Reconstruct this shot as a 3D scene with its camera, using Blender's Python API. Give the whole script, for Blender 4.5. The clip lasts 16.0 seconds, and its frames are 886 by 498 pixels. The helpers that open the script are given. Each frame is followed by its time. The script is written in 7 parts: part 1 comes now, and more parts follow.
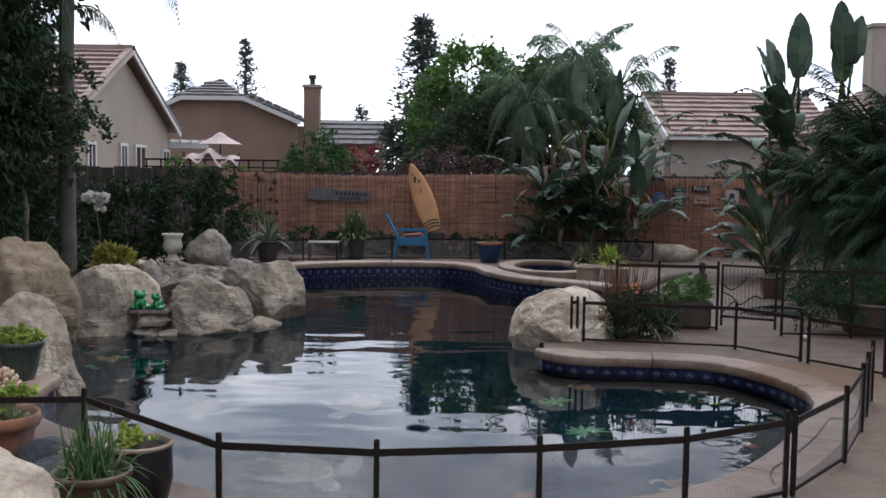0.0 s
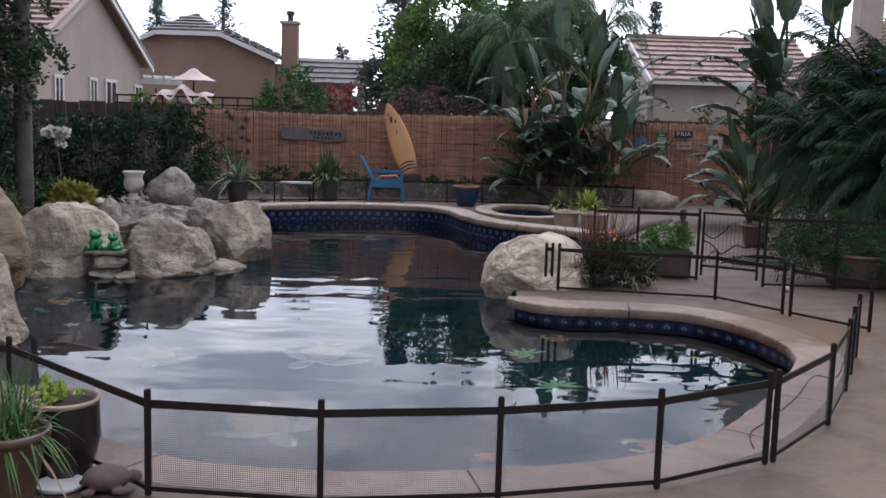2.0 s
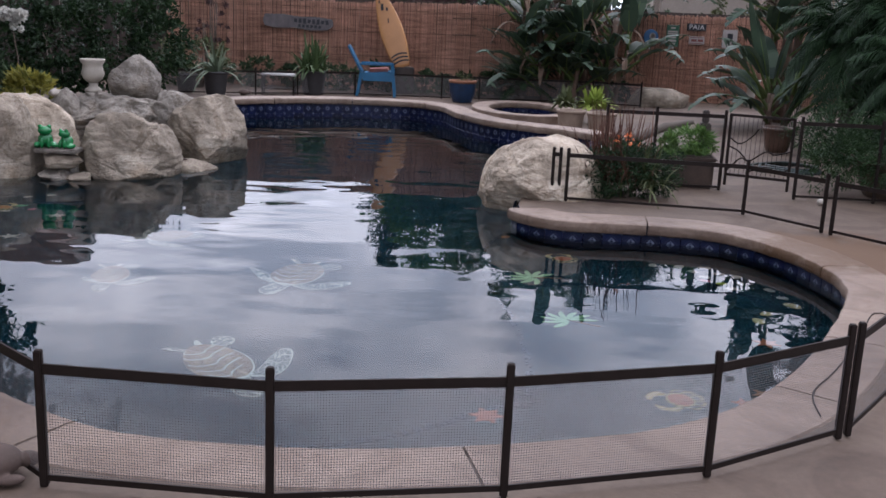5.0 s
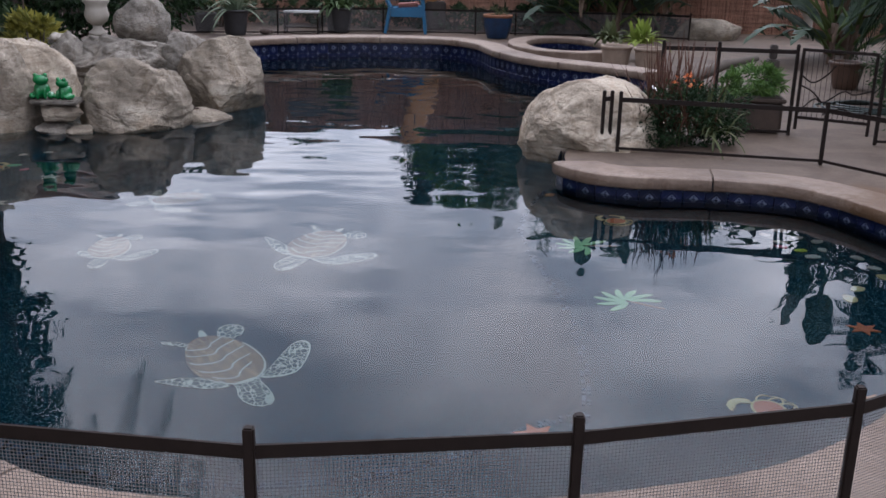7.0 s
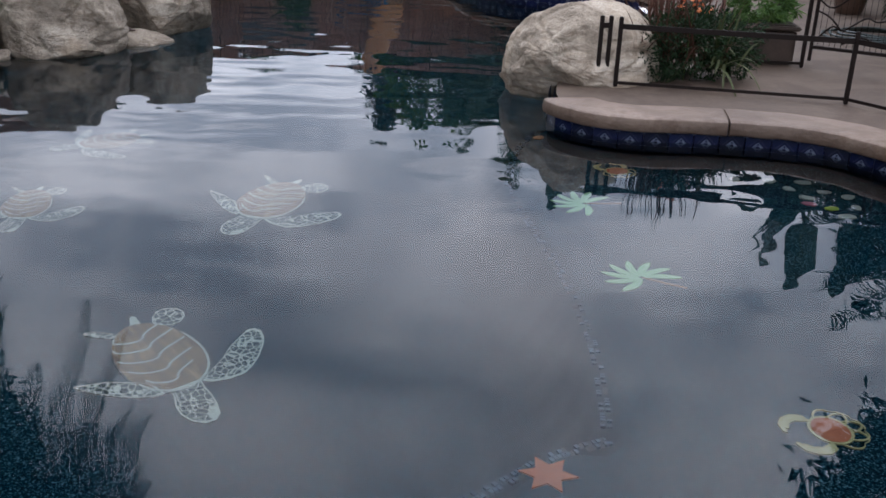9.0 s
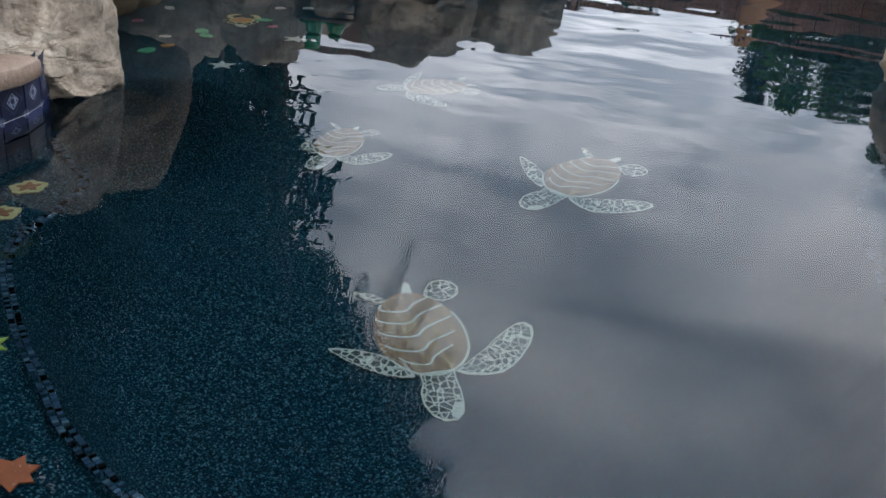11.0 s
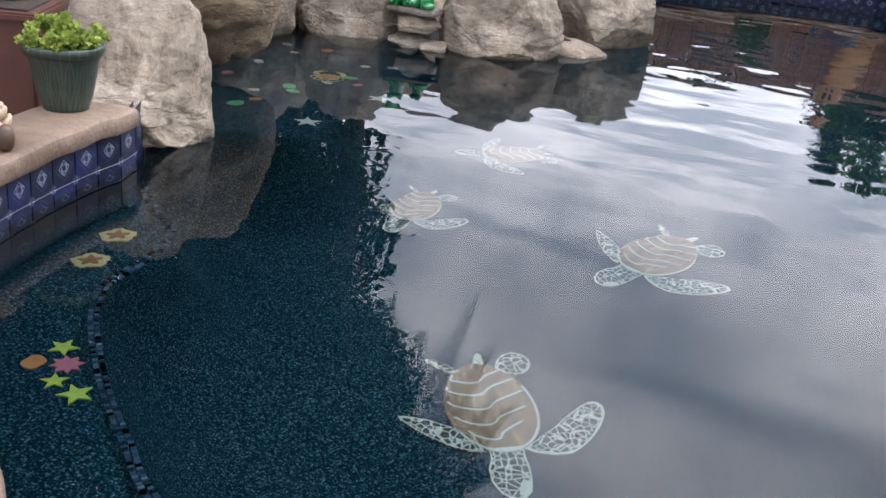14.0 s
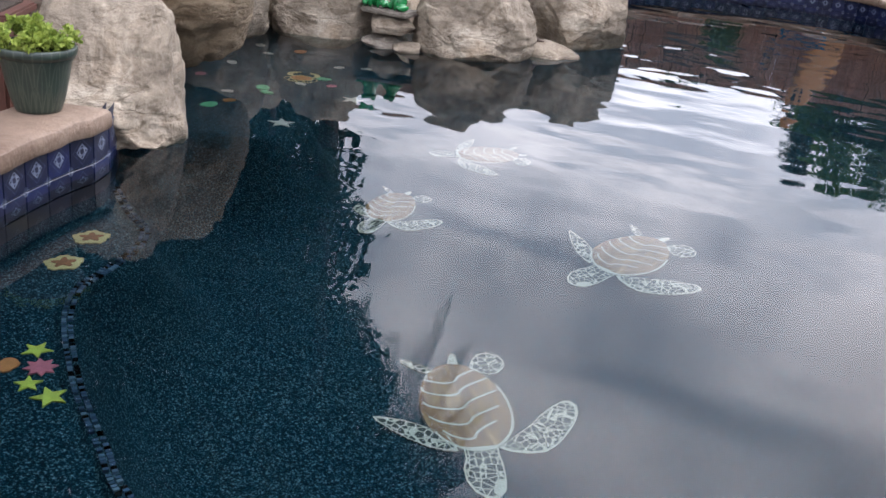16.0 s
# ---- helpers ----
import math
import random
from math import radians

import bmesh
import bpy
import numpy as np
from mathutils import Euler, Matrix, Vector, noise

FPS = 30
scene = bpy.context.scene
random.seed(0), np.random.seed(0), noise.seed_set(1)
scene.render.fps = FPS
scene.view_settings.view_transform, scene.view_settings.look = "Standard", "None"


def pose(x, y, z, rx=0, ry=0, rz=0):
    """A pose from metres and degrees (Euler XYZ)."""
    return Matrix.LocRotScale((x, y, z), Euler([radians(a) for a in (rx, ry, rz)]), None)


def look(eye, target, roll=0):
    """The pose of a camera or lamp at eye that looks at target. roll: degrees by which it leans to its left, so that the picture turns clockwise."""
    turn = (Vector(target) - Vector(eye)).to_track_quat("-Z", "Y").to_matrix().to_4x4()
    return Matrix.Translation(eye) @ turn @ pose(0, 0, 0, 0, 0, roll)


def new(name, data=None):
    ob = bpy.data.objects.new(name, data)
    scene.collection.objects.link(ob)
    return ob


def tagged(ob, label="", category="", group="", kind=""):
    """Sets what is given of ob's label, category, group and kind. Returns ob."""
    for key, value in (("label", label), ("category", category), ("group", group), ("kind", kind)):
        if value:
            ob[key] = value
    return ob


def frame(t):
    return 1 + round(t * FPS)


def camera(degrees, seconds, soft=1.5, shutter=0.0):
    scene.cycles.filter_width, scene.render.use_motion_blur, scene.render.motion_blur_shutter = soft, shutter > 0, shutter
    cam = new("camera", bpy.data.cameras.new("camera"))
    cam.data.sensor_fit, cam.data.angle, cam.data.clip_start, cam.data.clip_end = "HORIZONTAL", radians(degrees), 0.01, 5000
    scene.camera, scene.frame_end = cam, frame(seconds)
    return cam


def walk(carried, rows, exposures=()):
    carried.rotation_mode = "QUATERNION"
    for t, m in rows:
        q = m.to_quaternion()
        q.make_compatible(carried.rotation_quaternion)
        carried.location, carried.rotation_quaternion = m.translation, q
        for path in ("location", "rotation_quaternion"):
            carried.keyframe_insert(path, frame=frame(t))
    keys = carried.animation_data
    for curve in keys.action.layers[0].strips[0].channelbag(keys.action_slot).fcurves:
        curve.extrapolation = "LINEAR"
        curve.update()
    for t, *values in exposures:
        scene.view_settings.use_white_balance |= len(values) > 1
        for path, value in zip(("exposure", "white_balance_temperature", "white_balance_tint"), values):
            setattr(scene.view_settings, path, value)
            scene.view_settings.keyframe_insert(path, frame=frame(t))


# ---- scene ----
cam = camera(47.44, 16.0, soft=1.6)
# seconds, place, yaw, pitch, roll
PATH = [
    (0.0, 0.001, 0.001, 1.662, -0.28, -4.36, -0.73),
    (0.5, 0.061, 0.053, 1.652, 0.10, -4.41, -1.01),
    (1.0, 0.069, 0.157, 1.632, 0.97, -5.51, -0.99),
    (1.5, 0.099, 0.306, 1.622, 1.07, -6.32, -0.82),
    (2.0, 0.116, 0.450, 1.623, -1.24, -7.56, -1.68),
    (2.5, 0.181, 0.615, 1.627, -0.75, -7.31, -1.32),
    (3.0, 0.234, 0.764, 1.619, 0.66, -7.78, -2.42),
    (3.5, 0.195, 0.925, 1.608, 1.43, -8.70, -2.88),
    (4.0, 0.114, 1.135, 1.588, -0.53, -9.52, -2.14),
    (4.5, 0.133, 1.344, 1.564, -1.68, -11.64, -2.60),
    (7.0, 0.155, 2.448, 1.502, 0.25, -17.15, -1.33),
    (7.5, 0.058, 2.691, 1.491, -0.24, -18.17, -3.20),
    (8.0, 0.062, 2.913, 1.462, -2.94, -18.46, -1.67),
    (10.3, 0.078, 3.868, 1.356, 9.92, -26.08, -6.49),
    (10.5, 0.166, 3.909, 1.350, 14.11, -25.30, -6.72),
    (11.0, 0.226, 3.976, 1.345, 19.88, -25.36, -3.63),
    (11.5, 0.111, 3.957, 1.390, 23.54, -25.16, -4.13),
    (12.0, 0.120, 3.951, 1.402, 24.73, -23.87, -4.28),
    (12.5, 0.118, 3.937, 1.411, 24.64, -22.64, -5.01),
    (13.0, 0.123, 3.939, 1.416, 24.55, -22.53, -4.93),
    (13.5, 0.117, 3.952, 1.408, 24.63, -22.66, -5.47),
    (14.0, 0.127, 3.965, 1.410, 24.31, -22.83, -5.61),
    (14.5, 0.125, 3.954, 1.414, 23.93, -22.84, -5.61),
    (15.0, 0.125, 3.959, 1.409, 23.63, -22.93, -5.50),
    (15.5, 0.123, 3.948, 1.408, 23.27, -22.80, -5.78),
    (16.0, 0.135, 3.944, 1.424, 22.89, -22.69, -6.01),
]
walk(cam, [(t, pose(x, y, z, 90 + p, r, w)) for t, x, y, z, w, p, r in PATH],
     exposures=[(0.0, -0.5, 5950, 11), (2.5, -0.25, 5900, 16), (4.5, -0.16, 5880, 18), (7.0, -0.3, 5820, 15), (8.0, -0.3, 5820, 15), (10.5, -0.2, 5950, 8), (11.5, 0.18, 6050, 9), (12.5, 0.42, 6120, 11), (16.0, 0.52, 6170, 15)])

# ---- light: a bright overcast sky ----
SUN_EL, SUN_AZ = 52.0, 28.0          # degrees; azimuth clockwise from +y
world = bpy.data.worlds.new("sky")
scene.world = world
world.use_nodes = True
wt = world.node_tree
wt.nodes.clear()


def wnode(kind, **inputs):
    n = wt.nodes.new(kind)
    for k, v in inputs.items():
        n.inputs[k.replace("_", " ")].default_value = v
    return n


sky = wnode("ShaderNodeTexSky")
sky.sky_type, sky.sun_disc = "NISHITA", False
sky.sun_elevation, sky.sun_rotation = radians(SUN_EL), radians(SUN_AZ)
bg_sky = wnode("ShaderNodeBackground", Strength=0.15)
wt.links.new(sky.outputs[0], bg_sky.inputs[0])
co = wnode("ShaderNodeTexCoord")
sep = wnode("ShaderNodeSeparateXYZ")
wt.links.new(co.outputs["Generated"], sep.inputs[0])
up = wt.nodes.new("ShaderNodeMath")
up.operation = "ADD"
up.inputs[1].default_value = 0.22
wt.links.new(sep.outputs["Z"], up.inputs[0])
lift = wt.nodes.new("ShaderNodeMath")
lift.operation = "MAXIMUM"
lift.inputs[1].default_value = 0.05
wt.links.new(up.outputs[0], lift.inputs[0])
div = wt.nodes.new("ShaderNodeVectorMath")
div.operation = "DIVIDE"
wt.links.new(co.outputs["Generated"], div.inputs[0])
wt.links.new(lift.outputs[0], div.inputs[1])
cloud = wnode("ShaderNodeTexNoise", Scale=3.0, Detail=6.0, Roughness=0.52, Distortion=0.15)
wt.links.new(div.outputs[0], cloud.inputs["Vector"])
ramp = wt.nodes.new("ShaderNodeValToRGB")
ramp.color_ramp.elements[0].position, ramp.color_ramp.elements[0].color = 0.37, (0.52, 0.55, 0.62, 1)
ramp.color_ramp.elements[1].position, ramp.color_ramp.elements[1].color = 0.62, (1.32, 1.28, 1.29, 1)
wt.links.new(cloud.outputs["Fac"], ramp.inputs[0])
# the cloud glows more towards the veiled sun
glow = wt.nodes.new("ShaderNodeVectorMath")
glow.operation = "DOT_PRODUCT"
glow.inputs[1].default_value = (math.sin(radians(SUN_AZ)) * math.cos(radians(30)), math.cos(radians(SUN_AZ)) * math.cos(radians(30)), math.sin(radians(30)))
wt.links.new(co.outputs["Generated"], glow.inputs[0])
lum = wt.nodes.new("ShaderNodeMapRange")
lum.inputs["From Min"].default_value, lum.inputs["From Max"].default_value = -0.3, 0.95
lum.inputs["To Min"].default_value, lum.inputs["To Max"].default_value = 2.05, 4.25
lum.interpolation_type = "SMOOTHSTEP"
wt.links.new(glow.outputs["Value"], lum.inputs[0])
# a duller grey belt above the horizon
high = wt.nodes.new("ShaderNodeValToRGB")
stops = [(0.11, 0.8), (0.26, 0.72), (0.4, 0.66), (0.64, 1.0)]
while len(high.color_ramp.elements) < len(stops):
    high.color_ramp.elements.new(0.5)
for e, (p, v) in zip(high.color_ramp.elements, stops):
    e.position, e.color = p, (v, v, v, 1)
wt.links.new(sep.outputs["Z"], high.inputs[0])
lit = wt.nodes.new("ShaderNodeMath")
lit.operation = "MULTIPLY"
wt.links.new(lum.outputs[0], lit.inputs[0])
wt.links.new(high.outputs[0], lit.inputs[1])
bg_cloud = wnode("ShaderNodeBackground", Strength=1.0)
wt.links.new(lit.outputs[0], bg_cloud.inputs["Strength"])
wt.links.new(ramp.outputs[0], bg_cloud.inputs[0])
both = wt.nodes.new("ShaderNodeMixShader")
both.inputs[0].default_value = 0.88
wt.links.new(bg_sky.outputs[0], both.inputs[1])
wt.links.new(bg_cloud.outputs[0], both.inputs[2])
wout = wt.nodes.new("ShaderNodeOutputWorld")
wt.links.new(both.outputs[0], wout.inputs[0])

sun = new("sun", bpy.data.lights.new("sun", "SUN"))
sun.data.energy, sun.data.angle, sun.data.color = 1.0, radians(32), (1.0, 0.96, 0.9)
sx, sy = math.sin(radians(SUN_AZ)) * math.cos(radians(SUN_EL)), math.cos(radians(SUN_AZ)) * math.cos(radians(SUN_EL))
sun.matrix_world = look((sx * 60, sy * 60 + 8, math.sin(radians(SUN_EL)) * 60), (0, 8, 0))

# ---- materials ----
class Mat:
    """A small builder round a Principled material; tone scales the base colours."""

    tone = 0.7

    def __init__(self, name, rough=0.7, metal=0.0, spec=0.5):
        self.m = bpy.data.materials.new(name)
        self.m.use_nodes = True
        self.t = self.m.node_tree
        self.b = self.t.nodes["Principled BSDF"]
        self.b.inputs["Roughness"].default_value = rough
        self.b.inputs["Metallic"].default_value = metal
        self.b.inputs["Specular IOR Level"].default_value = spec
        self.c = self.n("ShaderNodeTexCoord")

    def n(self, kind, **inputs):
        x = self.t.nodes.new(kind)
        for k, v in inputs.items():
            x.inputs[k.replace("_", " ")].default_value = v
        return x

    def link(self, a, b):
        self.t.links.new(a, b)

    def coords(self, scale=(1, 1, 1), space="Object"):
        mp = self.n("ShaderNodeMapping")
        mp.inputs["Scale"].default_value = scale
        if space == "World":
            g = self.n("ShaderNodeNewGeometry")
            self.link(g.outputs["Position"], mp.inputs[0])
        else:
            self.link(self.c.outputs[space], mp.inputs[0])
        return mp.outputs[0]

    def noise(self, scale, detail=4.0, rough=0.55, stretch=(1, 1, 1), space="Object", distort=0.0):
        x = self.n("ShaderNodeTexNoise", Scale=scale, Detail=detail, Roughness=rough, Distortion=distort)
        self.link(self.coords(stretch, space), x.inputs["Vector"])
        return x.outputs["Fac"]

    def voronoi(self, scale, feature="F1", stretch=(1, 1, 1), space="Object", out="Distance"):
        x = self.n("ShaderNodeTexVoronoi", Scale=scale)
        x.feature = feature
        self.link(self.coords(stretch, space), x.inputs["Vector"])
        return x.outputs[out]

    def ramp(self, fac, stops):
        x = self.n("ShaderNodeValToRGB")
        e = x.color_ramp.elements
        while len(e) < len(stops):
            e.new(0.5)
        for k, (p, col) in enumerate(stops):
            e[k].position = p
            e[k].color = (*col, 1) if len(col) == 3 else col
        self.link(fac, x.inputs[0])
        return x.outputs[0]

    def mix(self, fac, a, b, mode="MIX"):
        x = self.n("ShaderNodeMix")
        x.data_type, x.blend_type = "RGBA", mode
        for v, s in ((fac, x.inputs[0]), (a, x.inputs[6]), (b, x.inputs[7])):
            if isinstance(v, bpy.types.NodeSocket):
                self.link(v, s)
            else:
                s.default_value = v if not isinstance(v, tuple) else (*v, 1)
        return x.outputs[2]

    def math(self, op, a, b=0.0):
        x = self.n("ShaderNodeMath")
        x.operation = op
        for v, s in ((a, x.inputs[0]), (b, x.inputs[1])):
            if isinstance(v, bpy.types.NodeSocket):
                self.link(v, s)
            else:
                s.default_value = v
        return x.outputs[0]

    def random(self, island=False):
        if island:
            return self.n("ShaderNodeNewGeometry").outputs["Random Per Island"]
        return self.n("ShaderNodeObjectInfo").outputs["Random"]

    def color(self, c):
        s = self.b.inputs["Base Color"]
        if isinstance(c, tuple):
            s.default_value = (*(v * self.tone for v in c), 1)
        else:
            self.link(self.mix(1.0, c, (self.tone,) * 3, "MULTIPLY") if self.tone != 1.0 else c, s)
        return self

    def rough(self, r):
        self.link(r, self.b.inputs["Roughness"])
        return self

    def bump(self, height, strength=0.3, distance=0.01):
        x = self.n("ShaderNodeBump", Strength=strength, Distance=distance)
        self.link(height, x.inputs["Height"])
        self.link(x.outputs[0], self.b.inputs["Normal"])
        return self


def plain(name, col, rough=0.6, metal=0.0, vary=0.25, scale=6.0, bump=0.15, tone=0.7, spec=0.5):
    """Paint, plastic, clay and the like: one colour with mottling and fine relief."""
    k = Mat(name, rough, metal, spec)
    k.tone = tone
    lo, hi = tuple(c * (1 - vary) for c in col), tuple(min(1, c * (1 + vary)) for c in col)
    big = k.ramp(k.noise(scale, 5), [(0.3, lo), (0.7, hi)])
    k.color(k.mix(0.25, big, k.ramp(k.noise(scale * 9, 3), [(0.3, lo), (0.7, hi)])))
    if bump:
        k.bump(k.noise(scale * 12, 4), bump, 0.004)
    return k.m


def leafy(name, dark, light, rough=0.55, spec=0.2, trans=0.18):
    k = Mat(name, rough, 0, spec)
    k.tone = 1.0
    c = k.ramp(k.random(True), [(0.0, dark), (0.6, tuple((a + b) / 2 for a, b in zip(dark, light))), (1.0, light)])
    c = k.mix(0.35, c, k.ramp(k.noise(1.7, 3), [(0.35, dark), (0.65, light)]))
    k.color(c)
    if trans:
        tr = k.n("ShaderNodeBsdfTranslucent")
        k.link(k.mix(1.0, c, (k.tone,) * 3, "MULTIPLY"), tr.inputs[0])
        mx = k.n("ShaderNodeMixShader")
        mx.inputs[0].default_value = trans
        k.link(k.b.outputs[0], mx.inputs[1])
        k.link(tr.outputs[0], mx.inputs[2])
        out = [n for n in k.t.nodes if n.type == "OUTPUT_MATERIAL"][0]
        k.link(mx.outputs[0], out.inputs[0])
    return k.m


def make_stone(name, a, b, c, scale=1.6):
    k = Mat(name, 0.85)
    base = k.ramp(k.noise(scale, 8, 0.62, distort=0.6), [(0.28, a), (0.5, b), (0.70, c)])
    veins = k.ramp(k.noise(scale * 1.7, 7, 0.7, (1, 1.3, 3.8), distort=1.6), [(0.36, (0.62, 0.56, 0.5)), (0.5, (1, 1, 1)), (0.6, (1.12, 1.1, 1.06)), (0.7, (0.8, 0.74, 0.68))])
    base = k.mix(0.75, base, veins, "MULTIPLY")
    grain = k.ramp(k.noise(55, 4, 0.75), [(0.3, (0.7, 0.68, 0.66)), (0.62, (1.12, 1.11, 1.09))])
    base = k.mix(0.7, base, grain, "MULTIPLY")
    stain = k.ramp(k.noise(scale * 0.8, 5, 0.6, distort=1.0), [(0.52, (1, 1, 1)), (0.68, (0.74, 0.6, 0.45))])
    base = k.mix(0.6, base, stain, "MULTIPLY")
    seam = k.noise(scale * 0.7, 4, 0.55, (1, 1, 2.6), distort=0.8)
    fissure = k.ramp(seam, [(0.485, (1, 1, 1)), (0.499, (0.42, 0.36, 0.3)), (0.502, (0.42, 0.36, 0.3)), (0.53, (1, 1, 1))])
    patchy = k.ramp(k.noise(scale * 1.1, 3), [(0.45, (0, 0, 0)), (0.6, (0.55, 0.55, 0.55))])
    k.color(k.mix(patchy, base, fissure, "MULTIPLY"))
    h = k.math("ADD", k.noise(6, 9, 0.68, (1, 1, 1.8), distort=0.8), k.math("MULTIPLY", k.noise(34, 5, 0.7), 0.4))
    h = k.math("ADD", h, k.math("MULTIPLY", k.ramp(seam, [(0.485, (1, 1, 1)), (0.5, (0.5, 0.5, 0.5)), (0.53, (1, 1, 1))]), 0.3))
    k.bump(h, 0.9, 0.04)
    return k.m


STONE_PALE = make_stone("pale_boulder_stone", (0.15, 0.12, 0.088), (0.39, 0.33, 0.255), (0.76, 0.68, 0.56))
STONE_CREAM = make_stone("cream_boulder_stone", (0.24, 0.19, 0.135), (0.64, 0.54, 0.42), (0.92, 0.83, 0.69))
STONE_TAN = make_stone("tan_boulder_stone", (0.18, 0.13, 0.075), (0.28, 0.215, 0.14), (0.36, 0.29, 0.21))
STONE_GREY = make_stone("grey_boulder_stone", (0.17, 0.152, 0.128), (0.32, 0.288, 0.245), (0.52, 0.48, 0.42), 2.4)

k = Mat("stamped_concrete", 0.6)
tone = k.ramp(k.noise(0.8, 6, 0.6, space="World"), [(0.3, (0.165, 0.112, 0.08)), (0.5, (0.265, 0.19, 0.14)), (0.72, (0.36, 0.272, 0.205))])
tone = k.mix(0.5, tone, k.ramp(k.noise(30, 4, 0.7, space="World"), [(0.3, (0.7, 0.68, 0.66)), (0.65, (1.1, 1.08, 1.05))]), "MULTIPLY")
tone = k.mix(0.6, tone, k.ramp(k.noise(2.6, 5, 0.65, space="World", distort=1.5), [(0.46, (1.06, 1.05, 1.04)), (0.62, (0.6, 0.5, 0.42))]), "MULTIPLY")
rx = k.n("ShaderNodeVectorMath")
rx.operation = "DISTANCE"
k.link(k.coords((1, 1, 0), "World"), rx.inputs[0])
rx.inputs[1].default_value = (3.2, 8.3, 0)
rust = k.math("SUBTRACT", k.math("ADD", k.noise(3.5, 5, 0.65, space="World"), 0.16), k.math("MULTIPLY", rx.outputs["Value"], 0.62))
tone = k.mix(k.ramp(rust, [(0.2, (0, 0, 0)), (0.36, (0.9, 0.9, 0.9))]), tone, (0.13, 0.066, 0.026))
k.color(tone)
k.bump(k.math("ADD", k.noise(9, 6, 0.6, space="World"), k.math("MULTIPLY", k.noise(55, 4, 0.65, space="World"), 0.45)), 0.8, 0.016)
CONCRETE = k.m

k = Mat("deck_concrete", 0.8)
tone = k.ramp(k.noise(0.5, 6, 0.6, space="World"), [(0.3, (0.10, 0.068, 0.047)), (0.7, (0.185, 0.128, 0.088))])
tone = k.mix(0.6, tone, k.ramp(k.noise(24, 4, 0.7, space="World"), [(0.3, (0.75, 0.74, 0.72)), (0.65, (1.08, 1.07, 1.05))]), "MULTIPLY")
crack = k.ramp(k.voronoi(0.55, "DISTANCE_TO_EDGE", space="World"), [(0.004, (0.45, 0.4, 0.35)), (0.012, (1, 1, 1))])
tone = k.mix(0.12, tone, crack, "MULTIPLY")
tone = k.mix(0.6, tone, k.ramp(k.noise(1.7, 5, 0.6, space="World", distort=1.0), [(0.46, (1, 1, 1)), (0.6, (0.5, 0.42, 0.36))]), "MULTIPLY")
rx = k.n("ShaderNodeVectorMath")
rx.operation = "DISTANCE"
k.link(k.coords((1, 1, 0), "World"), rx.inputs[0])
rx.inputs[1].default_value = (3.2, 8.3, 0)
rust = k.math("SUBTRACT", k.math("ADD", k.noise(3.5, 5, 0.65, space="World"), 0.16), k.math("MULTIPLY", rx.outputs["Value"], 0.62))
tone = k.mix(k.ramp(rust, [(0.2, (0, 0, 0)), (0.36, (0.9, 0.9, 0.9))]), tone, (0.13, 0.066, 0.026))
k.color(tone)
k.bump(k.noise(14, 6, 0.65, space="World"), 0.35, 0.01)
DECK = k.m

k = Mat("pebble_plaster", 0.8, 0, 0.04)
k.tone = 1.89
spk = k.ramp(k.noise(120, 3, 0.65, space="World"), [(0.44, (0.0008, 0.008, 0.0125)), (0.56, (0.0045, 0.022, 0.032)), (0.67, (0.09, 0.145, 0.155))])
big = k.ramp(k.noise(0.9, 4, space="World"), [(0.3, (0.7, 0.85, 0.95)), (0.7, (1.1, 1.1, 1.1))])
k.color(k.mix(0.7, spk, big, "MULTIPLY"))
PLASTER = k.m

# pool water: clear and faintly blue; the ripples are in the mesh
k = Mat("pool_water", 0.0)
k.b.inputs["Transmission Weight"].default_value = 1.0
k.b.inputs["IOR"].default_value = 1.25
k.b.inputs["Base Color"].default_value = (0.215, 0.315, 0.352, 1)
WATER = k.m

k = Mat("painted_pool_tile", 0.28, 0, 0.3)
px = k.n("ShaderNodeSeparateXYZ")
k.link(k.c.outputs["Object"], px.inputs[0])
ax, az = k.math("ABSOLUTE", px.outputs["X"]), k.math("ABSOLUTE", px.outputs["Z"])
rad = k.math("SQRT", k.math("ADD", k.math("MULTIPLY", ax, ax), k.math("MULTIPLY", az, az)))
dia = k.math("ADD", ax, az)
prod = k.math("MULTIPLY", ax, az)
lobe = k.math("LESS_THAN", k.math("ABSOLUTE", k.math("SUBTRACT", rad, 0.024)), k.math("SUBTRACT", 0.013, k.math("MULTIPLY", prod, 26.0)))
hole = k.math("LESS_THAN", k.math("ADD", k.math("ABSOLUTE", k.math("SUBTRACT", rad, 0.024)), k.math("MULTIPLY", prod, 34.0)), 0.0055)
petal = k.math("SUBTRACT", lobe, hole)
ring = k.math("LESS_THAN", k.math("ABSOLUTE", k.math("SUBTRACT", dia, 0.058)), 0.0035)
corner = k.math("GREATER_THAN", dia, 0.124)
fig = k.math("MAXIMUM", k.math("MAXIMUM", petal, k.math("MULTIPLY", ring, 0.15)), k.math("MULTIPLY", corner, 0.5))
ink = k.ramp(k.noise(60, 3), [(0.3, (0.06, 0.08, 0.15)), (0.7, (0.32, 0.36, 0.45))])
blue = k.ramp(k.math("ADD", k.math("MULTIPLY", k.random(), 0.5), k.math("MULTIPLY", k.noise(30, 3), 0.5)), [(0.2, (0.004, 0.007, 0.030)), (0.8, (0.010, 0.018, 0.085))])
k.color(k.mix(fig, blue, ink))
TILE = k.m
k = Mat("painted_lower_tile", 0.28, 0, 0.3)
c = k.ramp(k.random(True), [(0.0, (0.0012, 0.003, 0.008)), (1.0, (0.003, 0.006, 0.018))])
